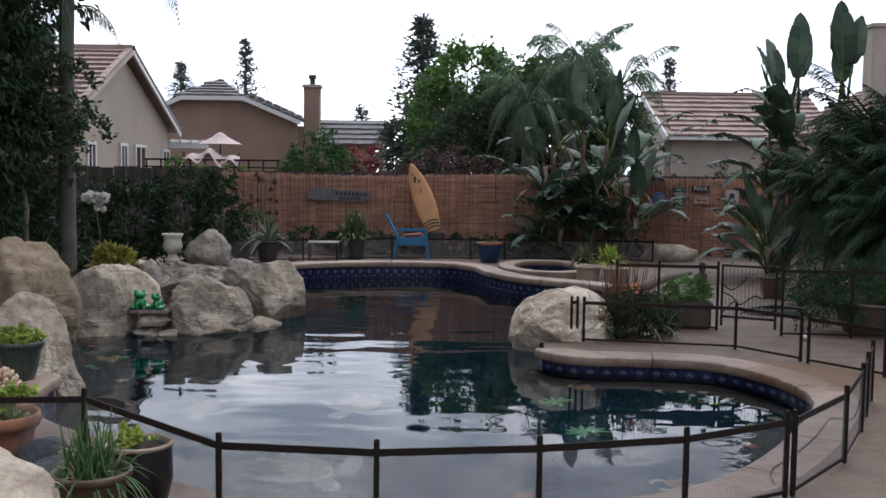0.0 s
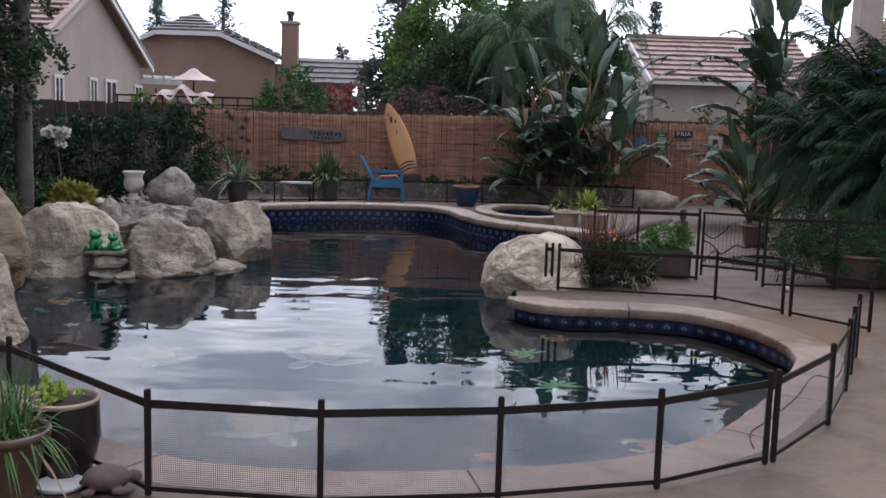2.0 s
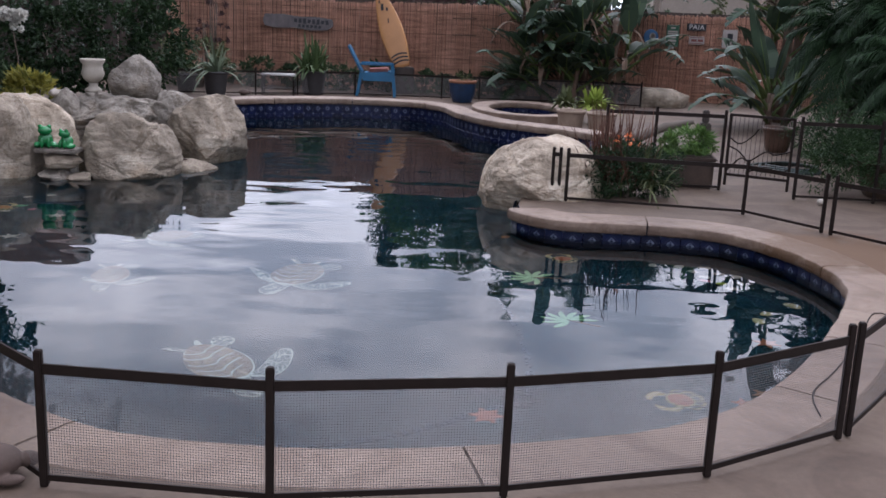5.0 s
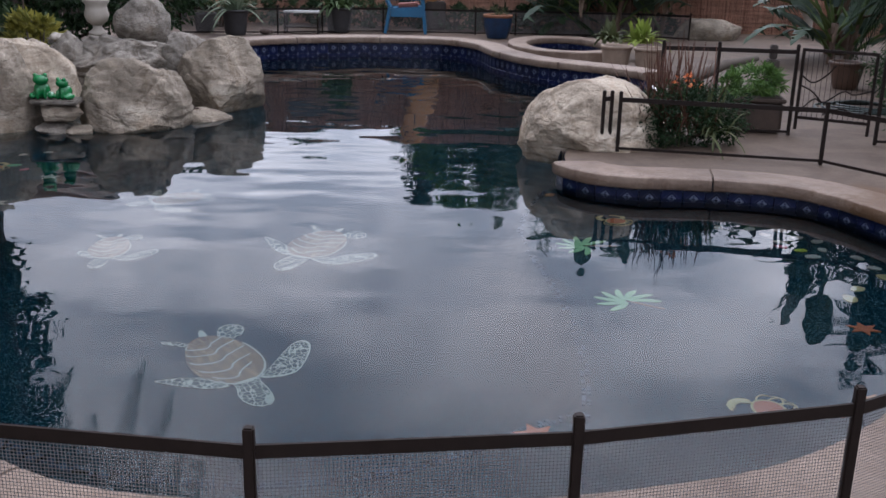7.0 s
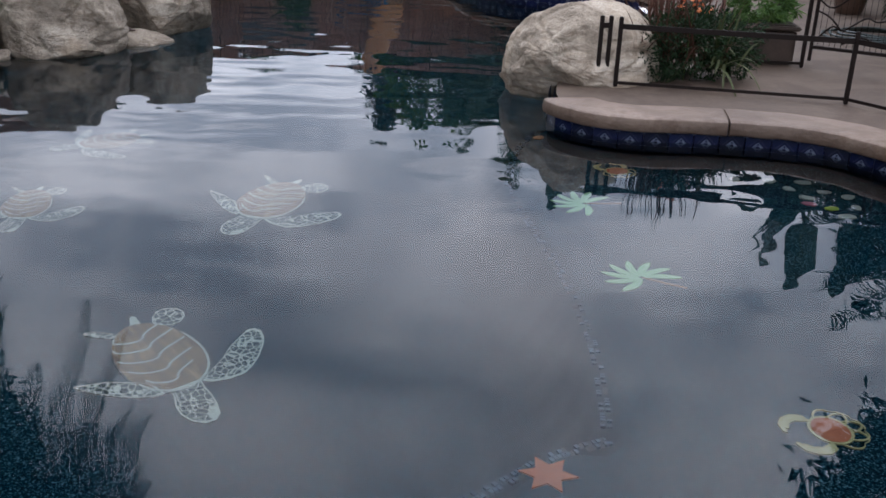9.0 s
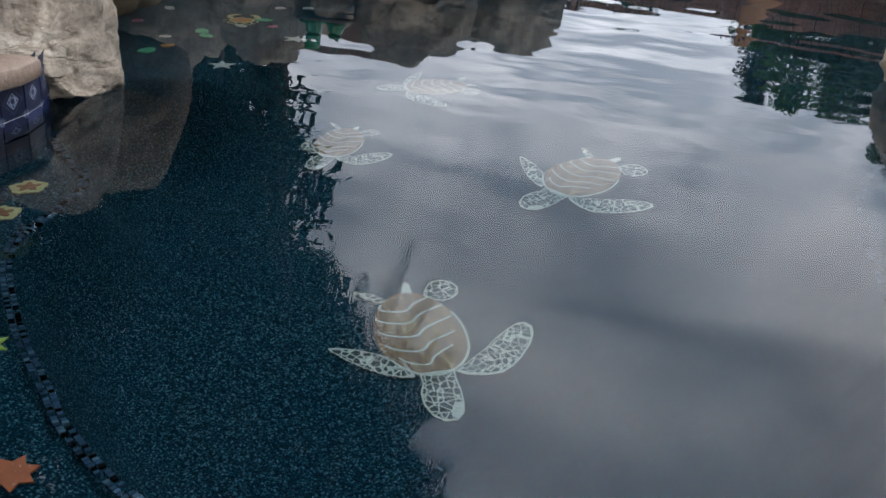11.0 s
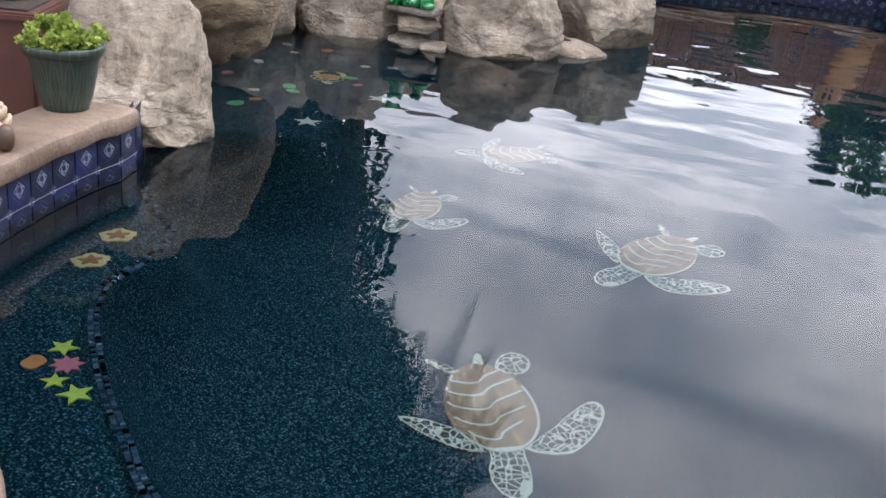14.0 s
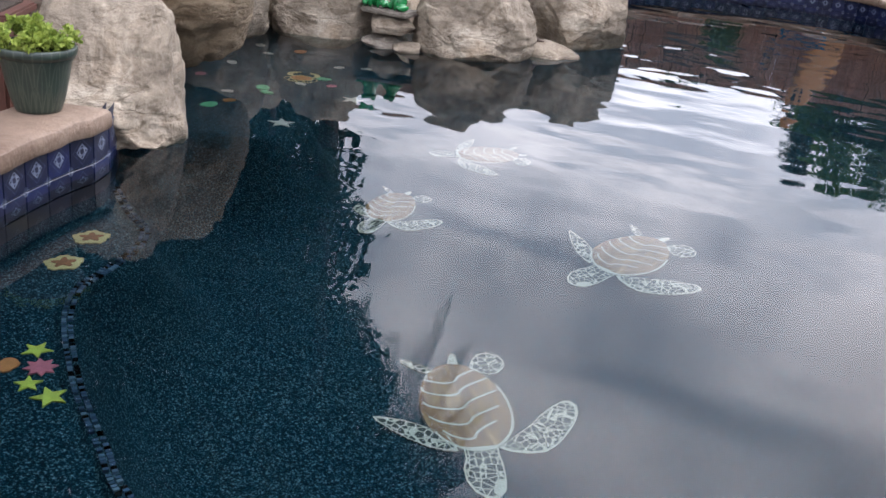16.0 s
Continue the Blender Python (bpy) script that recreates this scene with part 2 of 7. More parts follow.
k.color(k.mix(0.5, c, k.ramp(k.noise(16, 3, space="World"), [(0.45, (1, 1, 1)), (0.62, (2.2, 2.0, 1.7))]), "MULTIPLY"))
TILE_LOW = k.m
GROUT = plain("tile_grout", (0.012, 0.016, 0.04), 0.8)

k = Mat("trim_mosaic", 0.25)
k.tone = 1.89
k.color(k.ramp(k.random(True), [(0.0, (0.001, 0.0015, 0.002)), (0.26, (0.002, 0.003, 0.005)), (0.32, (0.014, 0.028, 0.048)), (0.75, (0.03, 0.052, 0.082)), (1.0, (0.07, 0.10, 0.125))]))
TRIM = k.m

k = Mat("bamboo_reed", 0.6)
reed = k.ramp(k.random(True), [(0.0, (0.50, 0.295, 0.215)), (0.5, (0.60, 0.37, 0.275)), (1.0, (0.69, 0.45, 0.345))])
reed = k.mix(0.7, reed, k.ramp(k.noise(3.0, 5, 0.6, (1, 1, 0.35), "World"), [(0.3, (0.8, 0.76, 0.72)), (0.7, (1.1, 1.08, 1.05))]), "MULTIPLY")
reed = k.mix(0.6, reed, k.ramp(k.noise(40, 3, 0.6, (1, 1, 0.12), "World"), [(0.35, (0.85, 0.82, 0.8)), (0.65, (1.25, 1.22, 1.2))]), "MULTIPLY")
reed = k.mix(0.8, reed, k.ramp(k.noise(22, 3, 0.6, (0.1, 0, 1), "World"), [(0.36, (0.62, 0.58, 0.56)), (0.62, (1.35, 1.32, 1.3))]), "MULTIPLY")
k.color(reed)
REED = k.m

k = Mat("weathered_dark_wood", 0.85)
w = k.ramp(k.noise(9, 5, 0.6, (1, 1, 0.08), "World"), [(0.3, (0.035, 0.026, 0.022)), (0.7, (0.11, 0.085, 0.07))])
k.color(k.mix(0.5, w, k.ramp(k.random(), [(0, (0.6, 0.6, 0.6)), (1, (1.2, 1.15, 1.1))]), "MULTIPLY"))
k.bump(k.noise(30, 4, 0.6, (1, 1, 0.06), "World"), 0.4, 0.006)
DARKWOOD = k.m

METAL = plain("bronze_painted_metal", (0.02, 0.0135, 0.011), 0.6, 0.0, 0.2, 20, spec=0.15)
k = Mat("fence_net", 0.7)
k.color((0.2, 0.19, 0.19))
NET = k.m


def stucco(name, col):
    k = Mat(name, 0.9)
    lo, hi = tuple(c * 0.84 for c in col), tuple(min(1, c * 1.12) for c in col)
    c = k.ramp(k.noise(0.7, 6, 0.6, (1, 1, 0.6)), [(0.3, lo), (0.7, hi)])
    k.color(k.mix(0.5, c, k.ramp(k.noise(18, 4), [(0.3, (0.82, 0.82, 0.82)), (0.7, (1.1, 1.1, 1.1))]), "MULTIPLY"))
    k.bump(k.noise(45, 4, 0.7), 0.5, 0.01)
    return k.m


STUCCO_BEIGE = stucco("beige_stucco", (0.40, 0.335, 0.275))
STUCCO_BROWN = stucco("brown_stucco", (0.30, 0.205, 0.155))
STUCCO_CREAM = stucco("cream_stucco", (0.47, 0.41, 0.35))


def rooftile(name, col):
    k = Mat(name, 0.8)
    c = k.ramp(k.random(True), [(0.0, tuple(x * 0.92 for x in col)), (0.5, col), (1.0, tuple(x * 1.1 for x in col))])
    k.color(k.mix(0.5, c, k.ramp(k.noise(2.2, 5), [(0.3, (0.7, 0.68, 0.66)), (0.7, (1.15, 1.13, 1.1))]), "MULTIPLY"))
    return k.m


ROOF_PINK = rooftile("brown_concrete_roof_tile", (0.36, 0.265, 0.225))
ROOF_GREY = rooftile("grey_concrete_roof_tile", (0.19, 0.185, 0.18))
WHITE = plain("white_painted_wood", (0.72, 0.71, 0.69), 0.6, 0, 0.08)
DARK = plain("dark_opening", (0.02, 0.02, 0.022), 0.3, 0, 0.2)
BARK = plain("grey_brown_bark", (0.15, 0.115, 0.09), 0.95, 0, 0.45, 5, 0.8)
PALMBARK = plain("ringed_palm_bark", (0.10, 0.09, 0.08), 0.95, 0, 0.4, 7, 0.7)
HUSK = plain("dry_leaf_sheath", (0.17, 0.11, 0.075), 0.9, 0, 0.5, 5, 0.6)
G_FERN = leafy("dark_fern_leaf", (0.007, 0.022, 0.008), (0.05, 0.09, 0.032))
G_FLAX = leafy("flax_leaf", (0.012, 0.03, 0.014), (0.11, 0.16, 0.06))
G_MID = leafy("mid_green_leaf", (0.018, 0.05, 0.016), (0.085, 0.16, 0.045))
STEM = leafy("green_stem", (0.07, 0.11, 0.035), (0.16, 0.21, 0.07))
G_DARK = leafy("dark_hedge_leaf", (0.006, 0.018, 0.008), (0.032, 0.062, 0.022))
G_TREE = leafy("tree_leaf", (0.014, 0.032, 0.016), (0.07, 0.105, 0.046))
G_BRIGHT = leafy("bright_tree_leaf", (0.035, 0.085, 0.024), (0.15, 0.25, 0.06))
G_OLIVE = leafy("olive_leaf", (0.035, 0.05, 0.022), (0.12, 0.13, 0.055))
# G_CONE is lightened and greyed: distance haze put into the leaf colour
G_CONE = leafy("hazed_conifer_needle", (0.032, 0.046, 0.040), (0.11, 0.135, 0.11))
G_PALM = leafy("palm_leaflet", (0.024, 0.054, 0.028), (0.11, 0.165, 0.08))
G_DATE = leafy("date_palm_leaflet", (0.003, 0.010, 0.005), (0.036, 0.068, 0.030), 0.6, 0.08, 0.08)
G_PADDLE = leafy("broad_paddle_leaf", (0.012, 0.028, 0.019), (0.088, 0.13, 0.08), 0.5, 0.28, 0.18)
G_SPIKE = leafy("grey_green_sword_leaf", (0.06, 0.09, 0.05), (0.22, 0.26, 0.18))
G_LIME = leafy("lime_green_leaf", (0.12, 0.19, 0.03), (0.36, 0.42, 0.09))
G_YELLOW = leafy("yellow_green_leaf", (0.09, 0.10, 0.02), (0.33, 0.30, 0.06))
G_RED = leafy("red_flower_leaf", (0.07, 0.04, 0.025), (0.36, 0.06, 0.07))
G_PLUM = leafy("plum_brown_leaf", (0.035, 0.022, 0.022), (0.11, 0.06, 0.06))
G_RUST = leafy("rusty_grass_blade", (0.05, 0.022, 0.016), (0.14, 0.07, 0.048))
G_WITHER = leafy("withered_leaf", (0.05, 0.032, 0.022), (0.22, 0.15, 0.10))
G_DRY = leafy("dry_tan_leaf", (0.20, 0.13, 0.08), (0.42, 0.31, 0.22))

# ---- building helpers ----
def link_mesh(name, verts, faces, mat, parent=None, label="", smooth=False):
    me = bpy.data.meshes.new(name)
    me.from_pydata([tuple(v) for v in verts], [], [tuple(q) for q in faces])
    me.materials.append(mat)
    if smooth:
        me.polygons.foreach_set("use_smooth", [True] * len(me.polygons))
    me.update()
    ob = new(name, me)
    ob.parent = parent
    if label:
        tagged(ob, label)
    return ob


def part(name, bm, mat, parent=None, label="", smooth=False):
    me = bpy.data.meshes.new(name)
    if smooth:
        for q in bm.faces:
            q.smooth = True
    bm.to_mesh(me)
    bm.free()
    me.materials.append(mat)
    ob = new(name, me)
    ob.parent = parent
    if label:
        tagged(ob, label)
    return ob


def thing(name, m, label, category, group="", kind=""):
    ob = new(name)
    ob.empty_display_size = 0.1
    ob.matrix_basis = m
    return tagged(ob, label, category, group, kind)


def box(bm, size, at=(0, 0, 0), rot=(0, 0, 0), bevel=0.0):
    m = pose(*at, *rot) @ Matrix.Diagonal((*size, 1))
    r = bmesh.ops.create_cube(bm, size=1, matrix=m)
    if bevel:
        es = list({e for v in r["verts"] for e in v.link_edges})
        bmesh.ops.bevel(bm, geom=es, offset=bevel, segments=2, affect="EDGES")
    return bm


def boxed(size, at=(0, 0, 0), rot=(0, 0, 0), bevel=0.0):
    return box(bmesh.new(), size, at, rot, bevel)


def lathe(profile, seg=28, caps=True):
    """A turned form from (radius, height) pairs."""
    bm = bmesh.new()
    rings = []
    for r, z in profile:
        rings.append([bm.verts.new((r * math.cos(a), r * math.sin(a), z)) for a in [2 * math.pi * i / seg for i in range(seg)]])
    for a, b in zip(rings, rings[1:]):
        for i in range(seg):
            bm.faces.new((a[i], a[(i + 1) % seg], b[(i + 1) % seg], b[i]))
    if caps:
        bm.faces.new(list(reversed(rings[0])))
        bm.faces.new(rings[-1])
    return bm


def tube_data(pts, radii, seg=6):
    pts = [Vector(p) for p in pts]
    vs, fs = [], []
    for i, p in enumerate(pts):
        d = (pts[min(i + 1, len(pts) - 1)] - pts[max(i - 1, 0)]).normalized()
        u = d.orthogonal().normalized() if abs(d.z) > 0.99 else d.cross(Vector((0, 0, 1))).normalized()
        w = d.cross(u)
        r = radii[i] if isinstance(radii, (list, tuple)) else radii
        for j in range(seg):
            a = 2 * math.pi * j / seg
            vs.append(p + u * (r * math.cos(a)) + w * (r * math.sin(a)))
    for i in range(len(pts) - 1):
        for j in range(seg):
            a, b = i * seg + j, i * seg + (j + 1) % seg
            fs.append((a, b, b + seg, a + seg))
    fs.append(tuple(reversed(range(seg))))
    fs.append(tuple(range(len(vs) - seg, len(vs))))
    return vs, fs


def tube(name, pts, radii, mat, parent=None, seg=6, label=""):
    return link_mesh(name, *tube_data(pts, radii, seg), mat, parent, label, True)


def merge(chunks):
    vs, fs = [], []
    for v, q in chunks:
        o = len(vs)
        vs.extend(v)
        fs.extend(tuple(i + o for i in face) for face in q)
    return vs, fs


def spline(points, step=0.05, closed=True):
    """Points along a smooth curve through the given ones, evenly spaced."""
    p = [Vector((*q, 0)) if len(q) == 2 else Vector(q) for q in points]
    n, dense = len(p), []
    for i in range(n if closed else n - 1):
        a, b, c, d = (p[(i + k) % n] if closed else p[min(max(i + k, 0), n - 1)] for k in (-1, 0, 1, 2))
        for s in range(16):
            t = s / 16
            dense.append(0.5 * ((2 * b) + (c - a) * t + (2 * a - 5 * b + 4 * c - d) * t * t + (3 * b - a - 3 * c + d) * t ** 3))
    dense.append(dense[0] if closed else p[-1])
    cum = [0.0]
    for a, b in zip(dense, dense[1:]):
        cum.append(cum[-1] + (b - a).length)
    count = max(3, round(cum[-1] / step))
    out, j = [], 0
    for i in range(count if closed else count + 1):
        s = cum[-1] * i / count
        while j < len(cum) - 2 and cum[j + 1] < s:
            j += 1
        out.append(dense[j].lerp(dense[j + 1], (s - cum[j]) / max(cum[j + 1] - cum[j], 1e-9)))
    return out


def normals(loop, closed=True):
    """Outward normals of a loop that runs counter-clockwise."""
    n, out = len(loop), []
    for i in range(n):
        a, b = (loop[i - 1], loop[(i + 1) % n]) if closed else (loop[max(i - 1, 0)], loop[min(i + 1, n - 1)])
        d = (b - a).normalized()
        out.append(Vector((d.y, -d.x, 0)))
    return out


def inside(x, y, loop):
    hit, n = False, len(loop)
    for i in range(n):
        a, b = loop[i], loop[i - 1]
        if (a.y > y) != (b.y > y) and x < (b.x - a.x) * (y - a.y) / (b.y - a.y) + a.x:
            hit = not hit
    return hit


# ---- pool plan ----
WATER_Z, COPE = -0.15, 0.085
POOL = spline([(0.02, 4.91), (0.68, 5.02), (1.2, 5.2), (1.65, 5.54), (2.08, 6.08), (2.53, 6.81), (2.82, 7.4), (2.87, 7.9),
               (2.75, 8.44), (2.45, 8.88), (1.93, 9.03), (1.35, 9.07), (0.98, 9.38), (0.98, 9.9), (1.25, 10.8), (1.8, 12.2),
               (2.3, 13.2), (2.36, 13.73), (2.11, 14.05), (1.66, 14.42), (1.17, 14.86), (0.78, 15.66), (0.55, 16.58), (0.1, 17.05),
               (-0.78, 17.12), (-1.63, 16.9), (-2.33, 16.45), (-2.68, 15.8), (-2.75, 15.1), (-2.65, 14.2), (-2.6, 13.2), (-2.9, 12.3),
               (-3.6, 11.6), (-4.4, 10.9), (-4.6, 10.0), (-4.2, 9.0), (-3.5, 8.3), (-3.0, 7.8), (-2.79, 7.45), (-2.765, 7.18), (-2.74, 6.96), (-2.70, 6.75), (-2.63, 6.48), (-2.5, 6.25),
               (-2.22, 5.94), (-1.86, 5.66), (-1.55, 5.43), (-1.25, 5.2), (-0.9, 5.0), (-0.45, 4.92)], 0.05)
SPA = spline([(1.84 + 0.54 * math.cos(a), 16.75 + 0.9 * math.sin(a)) for a in [i * math.pi / 6 for i in range(12)]], 0.06)
PN, SN = normals(POOL), normals(SPA)
RISE = 0.125                         # the far and the left edge stand higher than the rest


def rise(x, y):
    return RISE if (y > 13.7 or (x < -1.6 and 5.4 < y < 8.2)) else 0.0


# the ground: one sheet with the two basins cut out
bm = bmesh.new()
rings = [[Vector((-900, -500, 0)), Vector((900, -500, 0)), Vector((900, 1500, 0)), Vector((-900, 1500, 0))],
         [p + n * 0.1 for p, n in zip(POOL[::2], PN[::2])], [p + n * 0.1 for p, n in zip(SPA[::2], SN[::2])]]
edges = []
for ring in rings:
    vs = [bm.verts.new((p.x, p.y, -0.004)) for p in ring]
    edges += [bm.edges.new((vs[i - 1], vs[i])) for i in range(len(vs))]
bmesh.ops.triangle_fill(bm, use_beauty=True, edges=edges)
bmesh.ops.recalc_face_normals(bm, faces=bm.faces)
if sum(q.normal.z for q in bm.faces) < 0:
    bmesh.ops.reverse_faces(bm, faces=bm.faces)
ground = tagged(part("ground", bm, DECK), "tan poured concrete patio with dirt marks", "ground", kind="structure")


def ribbon(name, loop, nrm, a, b, profile, mat, parent=None, label="", raised=False, gap=0.0, chip=0.0):
    """Sweep a profile of (outward, height) pairs along loop[a:b]; a raised one follows the higher edge."""
    vs, fs, n, k = [], [], len(loop), len(profile)
    idx = range(a, b + 1)
    for i in idx:
        p, d = loop[i % n], nrm[i % n]
        if gap and i in (a, b):
            p = p.lerp(loop[(i + (1 if i == a else -1)) % n], gap)
        j_ = chip * noise.noise(Vector((p.x * 9, p.y * 9, 3)))
        lift_ = rise(p.x, p.y) if raised else 0.0
        vs += [(p.x + d.x * (o + j_ * (1 if o < 0.04 else 0)), p.y + d.y * (o + j_ * (1 if o < 0.04 else 0)), z + (lift_ if z > -0.2 else 0.0) + j_ * 0.4) for o, z in profile]
    for i in range(len(idx) - 1):
        for j in range(k - 1):
            fs.append((i * k + j, i * k + j + 1, (i + 1) * k + j + 1, (i + 1) * k + j))
    fs.append(tuple(range(k)))
    fs.append(tuple(reversed(range(len(vs) - k, len(vs)))))
    ob = link_mesh(name, vs, fs, mat, parent, label, True)
    ob.data.set_sharp_from_angle(angle=radians(32))
    return ob


COPING_PROFILE = [(0.14, -COPE), (0.012, -COPE), (0.004, -COPE + 0.005), (0.0, -COPE + 0.014), (-0.003, -0.045), (0.0, -0.016), (0.005, -0.006), (0.016, 0.0), (0.04, 0.004), (0.30, 0.005), (0.325, 0.004), (0.335, -0.006), (0.335, -0.03)]
HIGH_PROFILE = [(o, z + RISE) for o, z in COPING_PROFILE[:-1]] + [(0.335, -0.03)]
coping = thing("pool_coping", pose(0, 0, 0), "brown stamped concrete pool edge in curved sections", "pool coping", kind="structure")


def nearest(x, y, loop):
    return min(range(len(loop)), key=lambda i: (loop[i].x - x) ** 2 + (loop[i].y - y) ** 2)


NP_ = len(POOL)
joints = [nearest(x, y, POOL) for x, y in [(-2.76, 7.43), (-1.6, 5.47), (-1.05, 5.08), (0.37, 4.95), (1.75, 5.65), (2.3, 6.4), (2.87, 7.9), (1.97, 9.03), (0.98, 9.5)]]
for a, b in zip(joints, joints[1:]):
    if b < a:
        b += NP_
    mid = POOL[((a + b) // 2) % NP_]
    ribbon("coping_section", POOL, PN, a, b, HIGH_PROFILE if rise(mid.x, mid.y) else COPING_PROFILE, CONCRETE, coping, gap=0.13, chip=0.011)
joints = [nearest(x, y, POOL) for x, y in [(2.36, 13.75), (1.5, 14.55), (0.85, 15.45), (0.3, 16.9), (-0.8, 17.12), (-1.9, 16.75), (-2.7, 15.7)]]
for a, b in zip(joints, joints[1:]):
    ribbon("coping_section", POOL, PN, a, b, HIGH_PROFILE, CONCRETE, coping, gap=0.13, chip=0.011)
coping2 = thing("spa_coping", pose(0, 0, 0), "brown stamped concrete ring round the spa", "spa coping", kind="structure")
q4 = len(SPA) // 4
for i in range(4):
    ribbon("coping_section", SPA, SN, i * q4, (i + 1) * q4 if i < 3 else len(SPA), [(o * 0.8, z + 0.004) for o, z in HIGH_PROFILE], CONCRETE, coping2)

# ---- basin ----
BENCH = [(-3.508, 8.094), (-2.74, 7.46), (-2.575, 7.36), (-2.475, 7.245), (-2.42, 7.07), (-2.4, 6.88), (-2.385, 6.74), (-2.3, 6.585), (-2.19, 6.455), (-2.05, 6.32), (-1.92, 6.2), (-1.785, 6.095),
         (-1.635, 5.985), (-1.47, 5.865), (-1.087, 5.7), (-0.496, 5.648), (0.001, 5.76), (0.364, 5.976), (0.561, 6.135), (0.77, 6.235)]
SHELF = [(0.77, 6.235), (0.796, 6.39), (0.812, 6.567), (0.832, 6.8), (0.834, 7.05), (0.81, 7.45), (0.76, 7.9), (0.70, 8.3), (0.666, 8.685), (0.783, 9.362), (0.977, 9.845)]
ROCKSHELF = [(-3.217, 7.998), (-2.972, 8.387), (-2.631, 8.602), (-2.649, 8.97), (-2.871, 9.357), (-2.627, 9.745), (-2.82, 10.325), (-2.624, 11.099)]
BENCH_C, SHELF_C, ROCK_C = spline(BENCH, 0.05, False), spline(SHELF, 0.05, False), spline(ROCKSHELF, 0.05, False)
BENCH_Z, SHELF_Z, ROCK_Z = -0.58, -0.597, -0.457
EDGE = [Vector((-6, 8.2, 0))] + BENCH_C + SHELF_C + [Vector((6, 10, 0)), Vector((6, 2, 0)), Vector((-6, 2, 0))]
EDGE2 = [Vector((-7, 8.0, 0))] + ROCK_C + [Vector((-2.7, 12, 0)), Vector((-7, 12, 0))]


def edge_dist(x, y, curve):
    return math.sqrt(min((p.x - x) ** 2 + (p.y - y) ** 2 for p in curve[::2]))


def floor_z(x, y):
    """Depth of the basin: ledges along the near side and by the boulders, a bowl in the middle."""
    t = min(max((y - 5.5) / 6.0, 0), 1)
    deep = -1.387 + 0.088 * min(max((y - 7.5) / 2.0, 0), 1) - 0.35 * min(max((y - 11.5) / 3.0, 0), 1)
    if inside(x, y, EDGE):
        d = edge_dist(x, y, BENCH_C + SHELF_C)
        return SHELF_Z if x > 0.7 else BENCH_Z - 0.03 * max(0, 1 - d / 0.05)
    if inside(x, y, EDGE2):
        return ROCK_Z
    d = min(edge_dist(x, y, BENCH_C + SHELF_C), edge_dist(x, y, ROCK_C) if y > 8 else 9)
    s = min(d / 0.42, 1)
    return BENCH_Z - 0.12 + (deep - BENCH_Z + 0.12) * (1 - (1 - s) ** 2.2)


GX, GY = np.arange(-4.9, 3.2, 0.07), np.arange(4.7, 18.8, 0.07)
vs, fs = [], []
for y in GY:
    for x in GX:
        vs.append((x, y, floor_z(x, y)))
w_ = len(GX)
for j in range(len(GY) - 1):
    for i in range(w_ - 1):
        a = j * w_ + i
        fs.append((a, a + 1, a + w_ + 1, a + w_))
basin = tagged(link_mesh("pool_floor", vs, fs, PLASTER, smooth=True), "dark blue-grey pebble plaster pool floor with ledges", "pool floor", kind="structure")
ribbon("pool_wall", POOL, PN, 0, NP_, [(0.06, -0.36), (0.06, -2.1), (0.09, -2.1), (0.09, -0.36)], PLASTER)
tagged(scene.objects["pool_wall"], "dark pebble plaster pool wall below the tiles", "pool wall", kind="structure")
ribbon("spa_wall", SPA, SN, 0, len(SPA), [(0.03, 0.09), (0.03, -1.0), (0.09, -1.0), (0.09, 0.09)], GROUT)
tagged(scene.objects["spa_wall"], "dark blue tiled spa wall", "spa wall", kind="structure")
link_mesh("spa_floor", [(p.x + n.x * 0.05, p.y + n.y * 0.05, -0.95) for p, n in zip(SPA, SN)], [tuple(range(len(SPA)))], PLASTER)
tagged(scene.objects["spa_floor"], "dark plaster spa floor", "spa floor", kind="structure")

# water sheets, meeting the walls
def within(xs, ys, loop):
    """Which of the points lie inside a loop."""
    hit = np.zeros(xs.shape, bool)
    for i in range(len(loop)):
        a, b = loop[i], loop[i - 1]
        if a.y != b.y:
            hit ^= ((a.y > ys) != (b.y > ys)) & (xs < (b.x - a.x) * (ys - a.y) / (b.y - a.y) + a.x)
    return hit


def ripple(x, y):
    """Height of the water: a slow swell, wind ripples that grow towards the far end, and a fine shiver in patches."""
    calm = 0.4 + 0.6 * (0.5 + 0.5 * noise.noise(Vector((x * 0.4, y * 0.4, 5))))
    far = min(max((y - 8.0) / 4.5, 0), 1)
    h = (0.0028 + 0.002 * far) * noise.noise(Vector((x * 0.9, y * 2.0, 1)))
    h += (0.0011 * calm + 0.0020 * far) * noise.noise(Vector((x * 2.4, y * 5.0, 2)))
    return h + (0.0004 * calm + 0.0005 * far) * noise.noise(Vector((x * 6.5, y * 10.0, 3)))


WX, WY = np.meshgrid(np.arange(-4.8, 3.1, 0.04), np.arange(4.75, 17.3, 0.04))
nrow, ncol = WX.shape
keep_ = within(WX + 0.02, WY + 0.02, [p + n * 0.085 for p, n in zip(POOL[::2], PN[::2])])
link_mesh("pool_water", [(x, y, WATER_Z + ripple(x, y)) for x, y in zip(WX.ravel().tolist(), WY.ravel().tolist())],
          [(j * ncol + i, j * ncol + i + 1, (j + 1) * ncol + i + 1, (j + 1) * ncol + i) for j in range(nrow - 1) for i in range(ncol - 1) if keep_[j, i]], WATER, smooth=True)
tagged(scene.objects["pool_water"], "clear pool water reflecting cloudy sky", "water", kind="structure")
